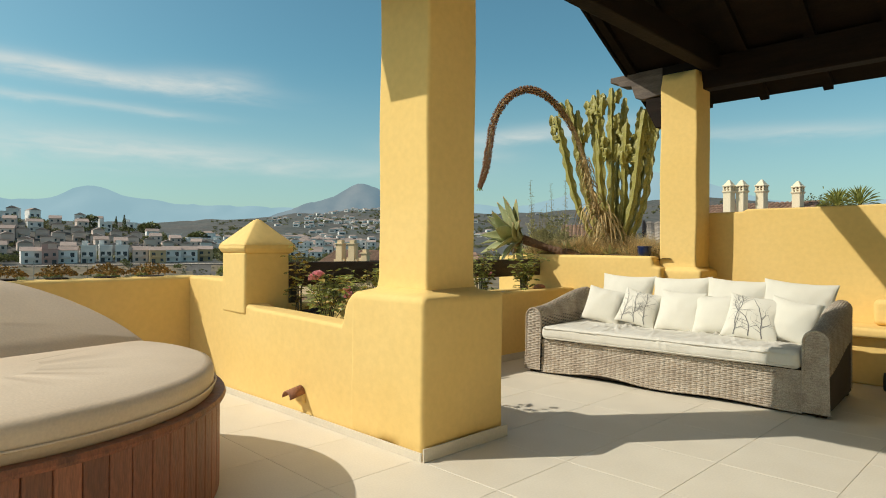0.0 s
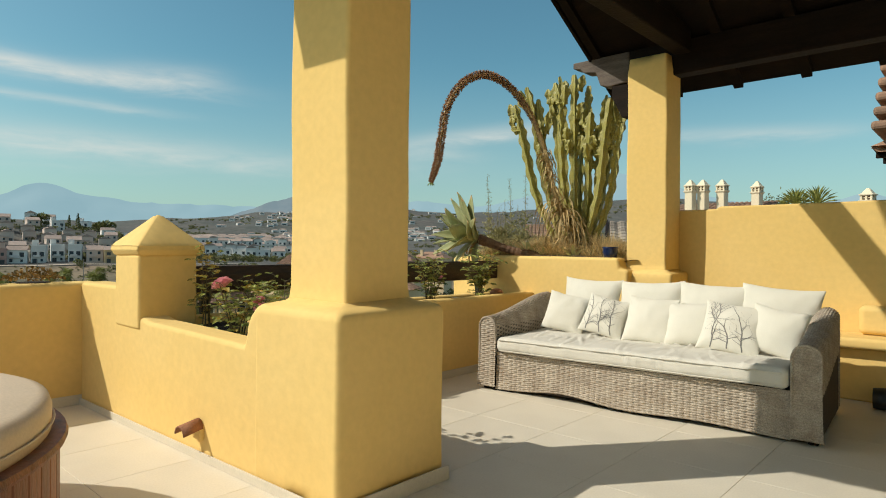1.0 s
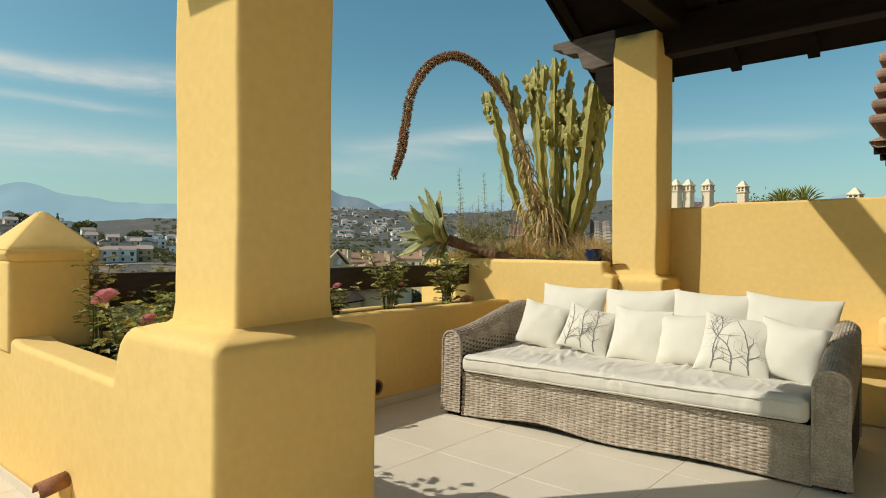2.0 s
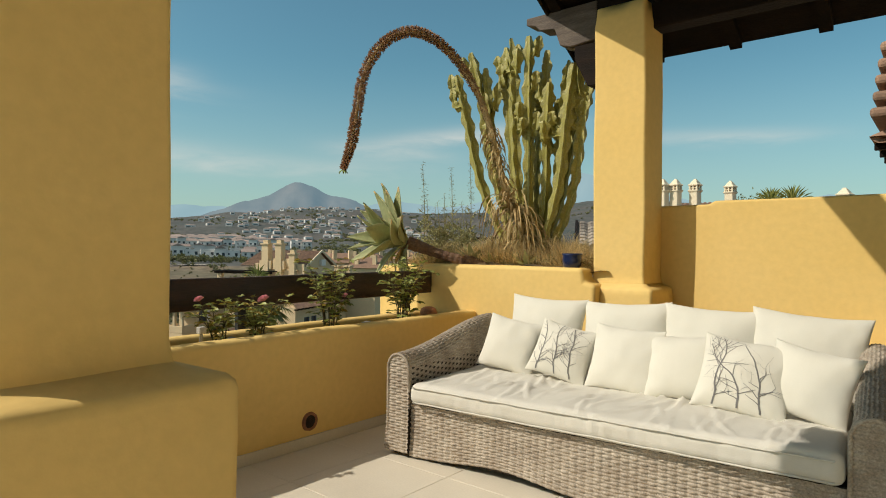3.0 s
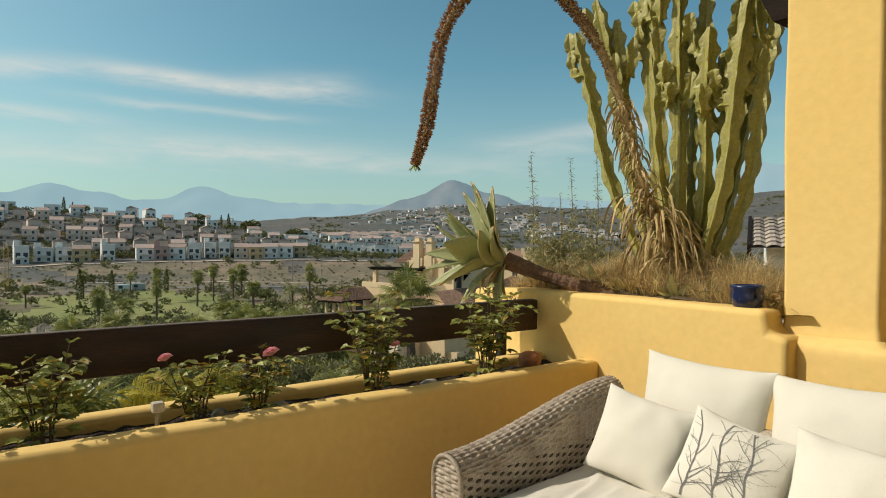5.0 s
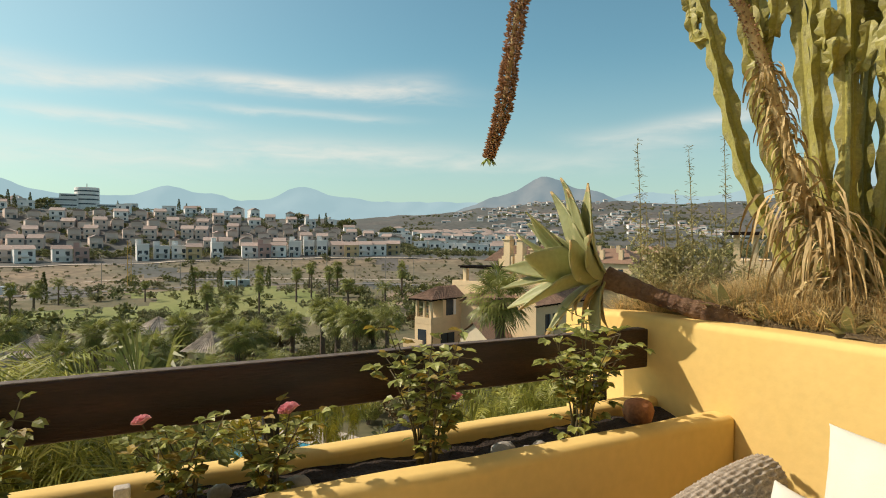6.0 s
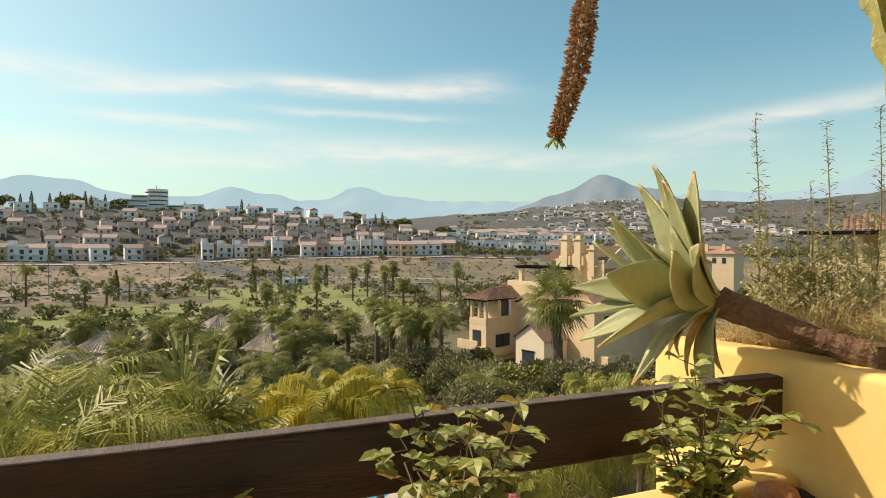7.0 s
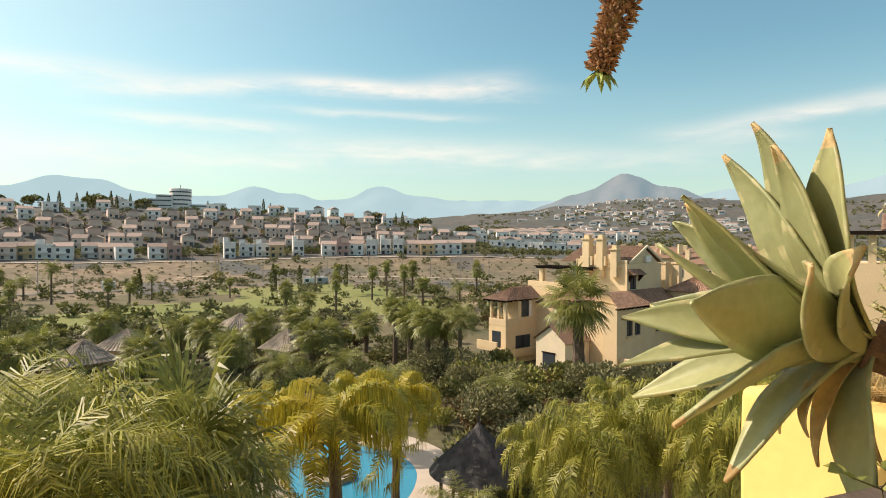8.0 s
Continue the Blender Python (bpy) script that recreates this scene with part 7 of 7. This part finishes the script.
def palm(key, th, d, z, scale=1.0, turn=0.0):
    """A palm whose crown's middle is at height z; its trunk reaches the ground."""
    x, y = spot(th, d)
    proto, used = PALMS[key]
    m = pose(x, y, z, 0, 0, turn)
    if used:
        ob = copy_thing(proto, m)
    else:
        ob = proto
        ob.matrix_basis = m
        PALMS[key][1] = True
    ob.scale = (scale, scale, max(scale, (z - ground_z(x, y)) / {"fan": 6.5, "fan2": 5.0, "date": 5.5, "queen": 6.5, "bamboo": 7.0, "young": 3.5}[key] * 0.98 if key != "bamboo" else (z - ground_z(x, y)) / 7.0))
    return ob


rnd = random.Random(202)
for key, th, d, z, sc in (
        ("bamboo", 104, 9.5, -2.1, 1.0), ("bamboo", 99.5, 11, -2.7, 1.05), ("bamboo", 106, 13, -2.4, 1.1), ("bamboo", 101, 15, -2.7, 1.1), ("bamboo", 96, 13.5, -3.6, 1.0), ("bamboo", 95, 9.0, -4.4, 0.9), ("bamboo", 108, 10, -3.6, 1.0),
        ("fan2", 92.0, 13.0, -3.3, 1.0), ("fan", 88.5, 15.5, -4.6, 0.9), ("date", 93.5, 19, -5.0, 0.9), ("queen", 79.6, 19.0, -4.0, 1.12), ("queen", 85.5, 25, -5.2, 0.8), ("queen", 73.6, 28.0, -5.6, 1.0), ("queen", 77.5, 36, -7.0, 0.8),
        ("young", 56.5, 19.0, -5.2, 1.1), ("young", 52.5, 22.0, -5.4, 1.15), ("young", 60.0, 23.0, -6.6, 1.0), ("young", 49, 26, -5.8, 1.2), ("young", 62.5, 20.0, -8.2, 0.8), ("date", 67.5, 22, -8.6, 0.7), ("young", 45.5, 20, -5.0, 1.0), ("young", 41, 24, -4.6, 1.1), ("date", 57, 32, -8.0, 0.8), ("young", 54, 40, -8.2, 1.0),
        ("fan2", 57.0, 53.0, -3.6, 1.6), ("fan", 70.8, 58, -6.2, 1.0), ("fan", 69.2, 60, -6.8, 0.95), ("fan2", 72.4, 62, -6.6, 1.0), ("date", 67.8, 57, -6.0, 0.8), ("fan", 73.8, 66, -6.0, 1.0),
        ("fan2", 81.6, 62, -8.0, 1.05), ("fan2", 80.0, 66, -8.6, 1.0), ("fan", 82.8, 70, -7.2, 1.1), ("fan2", 88.6, 58, -8.4, 1.1), ("fan", 90.5, 64, -7.6, 1.1), ("fan2", 86.2, 72, -8.2, 1.05), ("fan", 92.8, 70, -8.0, 1.0), ("fan2", 95.6, 56, -8.0, 1.1), ("fan", 98.6, 74, -7.6, 1.0), ("fan2", 102.8, 66, -8.4, 1.1), ("fan", 104.8, 60, -7.8, 1.1), ("fan2", 76.5, 74, -8.6, 1.0), ("date", 84.2, 48, -8.4, 0.9), ("date", 78.6, 52, -9.0, 0.9), ("date", 74.2, 44, -8.6, 0.8), ("date", 63.8, 42, -8.8, 0.8)):
    palm(key, th, d, z, sc, rnd.uniform(0, 360))
for k in range(30):
    th, d = rnd.uniform(64, 108), rnd.uniform(85, 190)
    x, y = spot(th, d)
    palm(rnd.choice(("fan", "fan2", "date", "fan")), th, d, ground_z(x, y) + rnd.uniform(3.5, 7.5), rnd.uniform(0.6, 1.0), rnd.uniform(0, 360))


# shrubs and trees made of many small leaves
def clump(n, rx, rz_, size, seed, lobes=6, kind="round"):
    rnd = random.Random(seed)
    vs, fs = [], []
    cs = []
    for k in range(lobes):
        a = rnd.uniform(0, 6.283)
        q = rnd.uniform(0.2, 0.75)
        cs.append((Vector((rx * q * math.cos(a), rx * q * math.sin(a), rz_ * rnd.uniform(0.35, 1.0))), rx * rnd.uniform(0.35, 0.62)))
    for k in range(n):
        c, r = rnd.choice(cs)
        v = Vector((rnd.gauss(0, 1), rnd.gauss(0, 1), rnd.gauss(0, 1))).normalized() * r * rnd.uniform(0.7, 1.08)
        v.z *= 0.8
        p = c + v
        if kind == "cypress":
            f = rnd.random()
            a = rnd.uniform(0, 6.283)
            w = rx * (0.35 + 0.65 * math.sin(math.pi * min(1, f * 1.0 + 0.08)) ** 0.6) * rnd.uniform(0.7, 1.0) * (1 - f) ** 0.25
            p = Vector((w * math.cos(a), w * math.sin(a), rz_ * f))
            v = Vector((math.cos(a), math.sin(a), 0.8))
        d = (v.normalized() + Vector((rnd.uniform(-0.8, 0.8), rnd.uniform(-0.8, 0.8), rnd.uniform(-0.3, 0.9)))).normalized()
        s = d.cross(Vector((rnd.uniform(-1, 1), rnd.uniform(-1, 1), rnd.uniform(-1, 1)))).normalized()
        ss = size * rnd.uniform(0.6, 1.3)
        o = len(vs)
        vs += [p - d * ss * 0.5, p + s * ss * 0.32, p + d * ss * 0.6, p - s * ss * 0.32]
        fs.append((o, o + 1, o + 2, o + 3))
    return vs, fs


def bush_proto(label, vs, fs, m, name="garden_shrub", cat="shrub", grp="garden shrubs", trunk=0.0):
    t = thing(name, label, cat, grp, at=(0, 0, 0))
    part("foliage" if not trunk else "crown", raw(vs, fs), m, t)
    b = bmesh.new()
    for k in range(4):
        a = k * 1.7
        tube(b, [(0.05 * math.cos(a), 0.05 * math.sin(a), -0.4 - trunk), (0.12 * math.cos(a), 0.12 * math.sin(a), 0.2), (0.5 * math.cos(a), 0.5 * math.sin(a), 0.9)], [0.07 + 0.03 * trunk, 0.05, 0.015], 5)
    part("trunk" if trunk else "branchwork", b, "bark", t)
    return t


M["leafolive"] = mat("olive_leaf", (0.175, 0.18, 0.085), 0.8, 0.3, 0.4, 6, 0.0, tint=(0.24, 0.225, 0.105), islands=0.4, trans=0.2)
M["leafrust"] = mat("rust_shrub_leaf", (0.19, 0.105, 0.04), 0.8, 0.3, 0.4, 6, 0.0, tint=(0.13, 0.10, 0.04), islands=0.4, trans=0.2)
BUSH = [bush_proto("dense dark green garden shrub", *clump(1500, 1.5, 1.5, 0.22, 1), "leafdark"), bush_proto("bright yellow-green garden shrub", *clump(1500, 1.3, 1.3, 0.20, 2), "leaflight"),
        bush_proto("grey-green olive-like garden shrub", *clump(1500, 1.6, 1.7, 0.18, 3, 8), "leafolive"), bush_proto("rust-tinged low garden shrub", *clump(1100, 1.2, 1.0, 0.18, 4), "leafrust")]
used = [False] * 4


def put_bush(k, th, d, s):
    x, y = spot(th, d)
    m = pose(x, y, ground_z(x, y), 0, 0, rnd.uniform(0, 360))
    ob = copy_thing(BUSH[k], m) if used[k] else BUSH[k]
    if not used[k]:
        ob.matrix_basis = m
        used[k] = True
    ob.scale = (s, s, s * rnd.uniform(0.8, 1.25))


def free(th, d):
    x, y = spot(th, d)
    if math.hypot((x + 36.5) / 9.0, (y - 11.2) / 8.5) < 1 and d > 20:
        return False
    if 62 < th < 72 and 23 < d < 31:
        return False
    if th < 68 and 60 < d < 95:
        return False
    if 73 < th < 82 and 84 < d < 104:
        return False
    return True


for k in range(60):
    put_bush(rnd.choice((0, 1, 2, 2, 3)), rnd.uniform(44, 68), rnd.uniform(28, 58), rnd.uniform(0.9, 1.6))
n = 0
while n < 220:
    th, d = rnd.uniform(38, 110), 17 + 95 * rnd.random() ** 1.3
    if not free(th, d):
        continue
    put_bush(rnd.choice((0, 0, 1, 2, 2, 1, 3)), th, d, rnd.uniform(0.7, 1.5) * (1.0 if d > 30 else 0.85))
    n += 1

# far trees and scrub, between the houses and over the valley
vs, fs = [], []
small = [clump(95, 1.6, 1.5, 0.62, 70 + k, 5) for k in range(6)]
dark_v, dark_f, light_v, light_f = [], [], [], []
def far_tree(x, y, s, tgt, sh):
    v0, f0 = small[sh % 6]
    z = ground_z(x, y)
    a = rnd.uniform(0, 6.283)
    ca, sa = math.cos(a) * s, math.sin(a) * s
    o = len(tgt[0])
    tgt[0].extend((x + v.x * ca - v.y * sa, y + v.x * sa + v.y * ca, z + v.z * s) for v in v0)
    tgt[1].extend(tuple(i + o for i in f) for f in f0)
for k in range(2300):
    th = rnd.uniform(30, 110)
    d = rnd.choice((rnd.uniform(105, 175), rnd.uniform(170, 300), rnd.uniform(322, 345), rnd.uniform(330, 500), rnd.uniform(380, 500)))
    if 112 < d < 178 and th > 66 and rnd.random() < 0.6:
        continue
    if 170 < d < 300 and noise.noise(Vector((th / 6, d / 25, 0))) < 0.12:
        continue
    x, y = polar(th, d)
    far_tree(x, y, rnd.uniform(0.6, 1.5) * (1.0 if d < 300 else 1.25), (dark_v, dark_f) if rnd.random() < 0.65 else (light_v, light_f), k)
for k in range(650):                              # thickets between the garden palms
    th, d = rnd.uniform(44, 110), rnd.uniform(48, 118)
    if not free(th, d):
        continue
    x, y = spot(th, d)
    far_tree(x, y, rnd.uniform(0.45, 1.0), (dark_v, dark_f) if rnd.random() < 0.45 else (light_v, light_f), k)
for k in range(1300):                             # tufts on the dry field
    th, d = rnd.uniform(58, 112), rnd.uniform(165, 298)
    x, y = polar(th, d)
    far_tree(x, y, rnd.uniform(0.15, 0.5), (light_v, light_f), k)
for k in range(3000):
    th, d = rnd.uniform(20, 66), rnd.uniform(300, 1700)
    if noise.noise(Vector((th / 3, d / 150, 4))) < -0.05:
        continue
    x, y = polar(th, d)
    far_tree(x, y, rnd.uniform(0.9, 2.0) * (0.7 + d / 1800), (light_v, light_f) if k % 3 else (dark_v, dark_f), k)
tagged(link("valley_trees", raw(dark_v, dark_f), "leafdark"), "dark green trees and scrub across the valley", "trees", kind="stuff")
tagged(link("valley_shrubs", raw(light_v, light_f), "leafolive"), "olive green shrubs across the valley", "shrubs", kind="stuff")

cyp = bush_proto("slim dark green cypress tree", *clump(520, 1.1, 9.0, 0.6, 9, 4, "cypress"), "leafdark", "cypress_tree", "cypress", "cypresses", 0.4)
pine = bush_proto("round dark green umbrella pine", *clump(900, 6.0, 6.0, 1.3, 10, 9), "leafdark", "pine_tree", "pine tree", "pines", 1.0)
first_c = first_p = True
for th, r, s in ((101.5, 470, 1.0), (100.8, 472, 1.2), (99.6, 470, 1.1), (97.2, 468, 1.3), (96.8, 470, 1.0), (95.8, 472, 1.1), (85.2, 472, 1.2), (84.6, 474, 0.9), (73.4, 470, 1.0), (72.8, 474, 1.2), (89.8, 455, 0.8), (83.4, 170, 0.8), (81.2, 180, 0.7), (94.0, 165, 0.8), (77.2, 190, 0.7), (98.9, 475, 1.2)):
    x, y = polar(th, r)
    m = pose(x, y, ground_z(x, y), 0, 0, th)
    ob = cyp if first_c else copy_thing(cyp, m)
    ob.matrix_basis = m
    ob.scale, first_c = (s, s, s), False
for th, r, s in ((98.4, 462, 1.3), (102.6, 474, 1.0), (75.4, 470, 1.0), (71.0, 476, 1.2), (67.2, 480, 1.1), (84.0, 476, 0.8), (105, 470, 1.0), (94.9, 478, 0.9), (12.0, 90, 0.5), (6.5, 60, 0.35)):
    x, y = polar(th, r)
    zz = ground_z(x, y) + (8.5 if r < 100 else 1.2)
    m = pose(x, y, zz, 0, 0, th)
    ob = pine if first_p else copy_thing(pine, m)
    ob.matrix_basis = m
    ob.scale, first_p = (s, s, s * 0.85), False

# pool with its paving
px_, py_ = -36.5, 11.2
def blob(rx, ry, z, wob, seed, n=48, turn=0.4):
    out = []
    for k in range(n):
        a = 2 * math.pi * k / n
        f = 1 + wob * math.sin(2 * a + seed) + wob * 0.7 * math.sin(3 * a + 2 * seed)
        x, y = rx * f * math.cos(a), ry * f * math.sin(a)
        out.append((px_ + x * math.cos(turn) - y * math.sin(turn), py_ + x * math.sin(turn) + y * math.cos(turn), z))
    return out
b = bmesh.new()
o_r = [b.verts.new(p) for p in blob(8.2, 6.6, -10.86, 0.06, 1)]
i_r = [b.verts.new(p) for p in blob(5.4, 3.9, -10.82, 0.16, 2)]
for k in range(48):
    b.faces.new((o_r[k], o_r[(k + 1) % 48], i_r[(k + 1) % 48], i_r[k]))
tagged(link("pavement", b, "paving"), "pale stone paving round the pool", "paving", kind="structure")
b = bmesh.new()
b.faces.new([b.verts.new(p) for p in blob(5.5, 4.0, -10.84, 0.16, 2)])
tagged(link("water", b, "water"), "turquoise water of a garden pool", "pool", kind="structure")
isle = thing("pool_island", "small planted stone island in the pool", "planter", at=(px_ + 1.2, py_ - 0.6, -10.84))
part("kerb", revolve(bmesh.new(), [(1.2, 0.0), (1.2, 0.25), (1.0, 0.27)], 20), "paving", isle)
part("planting", raw(*clump(300, 0.9, 0.8, 0.3, 90)), "leafdark", isle)
# thatched hut
hx, hy = spot(66.0, 27.0)
hut = thing("thatched_hut", "round thatched garden shelter by the pool", "shelter", at=(hx, hy, -11.0), turn=20)
vs, fs = [], []
rnd2 = random.Random(6)
for ring in range(9):
    q = ring / 8
    for k in range(46):
        a = 2 * math.pi * (k + 0.5 * (ring % 2)) / 46
        r1, r2 = 2.15 * (1 - q) + 0.05, max(0.03, 2.15 * (1 - q - 0.16))
        z1, z2 = 2.35 + 2.0 * q - 0.08 * rnd2.random(), 2.45 + 2.0 * (q + 0.15)
        w = Vector((-math.sin(a), math.cos(a), 0)) * (0.17 * (1 - q) + 0.03)
        p1, p2 = Vector((r1 * math.cos(a), r1 * math.sin(a), z1)), Vector((r2 * math.cos(a), r2 * math.sin(a), z2))
        o = len(vs)
        vs += [p1 - w, p1 + w * rnd2.uniform(0.6, 1.1), p2 + w * 0.8, p2 - w * 0.8]
        fs.append((o, o + 1, o + 2, o + 3))
part("thatch", raw(vs, fs), "thatch", hut, "weathered grey thatch")
for k in range(6):
    a = k * math.pi / 3
    part("post", tube(bmesh.new(), [(1.7 * math.cos(a), 1.7 * math.sin(a), 0), (1.7 * math.cos(a), 1.7 * math.sin(a), 2.6)], 0.08, 8), "bark", hut)
# garden houses among the palms
for th, d, w, tr in ((99.3, 62, 3.8, 20), (97.6, 70, 4.2, -30), (87.4, 86, 4.6, 15), (84.6, 64, 3.2, -40)):
    x, y = spot(th, d)
    t = thing("garden_house", "low garden house with a pale striped tile roof", "house", "garden houses", at=(x, y, ground_z(x, y)), turn=th + tr)
    bx("wall", (-w / 2, 0, -0.5), (w / 2, w, 2.6), "plaster", t)
    tiled("roof", ((-w / 2 - 0.5, -0.5, 2.6), (w / 2 + 0.5, -0.5, 2.6), (0.01, w / 2, 4.5), (-0.01, w / 2, 4.5)), t, 6, 12).data.materials[0] = M["paleroof"]
    tiled("roof", ((w / 2 + 0.5, -0.5, 2.6), (w / 2 + 0.5, w + 0.5, 2.6), (0, w / 2 + 0.01, 4.5), (0, w / 2 - 0.01, 4.5)), t, 6, 12).data.materials[0] = M["paleroof"]
    tiled("roof", ((-w / 2 - 0.5, w + 0.5, 2.6), (-w / 2 - 0.5, -0.5, 2.6), (0, w / 2 - 0.01, 4.5), (0, w / 2 + 0.01, 4.5)), t, 6, 12).data.materials[0] = M["paleroof"]
    bx("door", (-0.5, -0.06, 0), (0.5, 0.02, 2.0), "darkwood", t)
# roads over the valley
def road_strip(name, r0, t0, t1, w, wave, m, label):
    vs, fs = [], []
    n = int((t1 - t0) * 2)
    for k in range(n + 1):
        th = t0 + (t1 - t0) * k / n
        r = r0 + wave * math.sin(th / 9.0)
        for q in (-w / 2, w / 2):
            x, y = polar(th, r + q)
            vs.append((x, y, max(ground_z(x, y), ground_z(*polar(th, r))) + 0.12))
    fs = [(2 * k, 2 * k + 1, 2 * k + 3, 2 * k + 2) for k in range(n)]
    tagged(link(name, raw(vs, fs), m), label, "road", kind="structure")
road_strip("road", 196, 60, 118, 4, 8, "asphalt", "grey lane across the dry field")
road_strip("road", 240, 60, 118, 3.0, -10, "paving", "pale dirt track across the field")
road_strip("road", 301, 60, 118, 3.5, 2, "paving", "valley road below the houses")
road_strip("road", 99, 73.5, 81, 7, 3, "asphalt", "short grey driveway between the gardens")
lamp = thing("street_lamp", "tall thin grey street lamp by the lane", "street lamp", "street lamps", at=(0, 0, 0))
part("pole", tube(bmesh.new(), [(0, 0, -0.5), (0, 0, 9)], [0.13, 0.07], 6), "metal", lamp)
part("head", box(bmesh.new(), (-0.15, -1.0, 8.9), (0.15, 0.1, 9.05)), "metal", lamp)
for k, (th, r) in enumerate(((103.6, 190), (101.2, 188), (98.8, 186), (84.5, 205), (79.0, 212), (75.4, 236), (72.3, 230), (69.8, 240), (67.0, 236), (64.4, 228), (90.5, 236))):
    x, y = polar(th, r)
    m = pose(x, y, ground_z(x, y), 0, 0, th)
    if k:
        copy_thing(lamp, m)
    else:
        lamp.matrix_basis = m
cx, cy = polar(88.4, 215)
crane = thing("crane_mast", "slim yellow site crane mast", "crane", at=(cx, cy, ground_z(cx, cy)))
M["cranepaint"] = mat("yellow_paint", (0.55, 0.33, 0.05), 0.6, 0.15)
for sx in (-0.5, 0.5):
    for sy in (-0.5, 0.5):
        part("leg", tube(bmesh.new(), [(sx, sy, -0.4), (sx, sy, 14)], 0.09, 5), "cranepaint", crane)
for z in range(14):
    part("brace", tube(bmesh.new(), [(-0.5, -0.5, z), (0.5, -0.5, z + 1)], 0.06, 4), "cranepaint", crane)
    part("brace", tube(bmesh.new(), [(0.5, -0.5, z), (0.5, 0.5, z + 1)], 0.06, 4), "cranepaint", crane)
M["sitepaint"] = mat("white_blue_paint", (0.50, 0.56, 0.60), 0.5, 0.15, pieces=0.3)
for k, th in enumerate((80.4, 79.3, 96.5)):
    x, y = polar(th, 190 + 3 * (k % 3))
    t = thing("site_cabin", "small white and blue site cabin in the field", "cabin", "site cabins", at=(x, y, ground_z(x, y)), turn=th)
    part("body", box(bmesh.new(), (-1.7, 0, -0.3), (1.7, 2.0, 2.1), 0.03, 1), "sitepaint", t)
    part("window", box(bmesh.new(), (-1.2, -0.05, 1.0), (-0.2, 0.01, 1.8)), "glass", t)
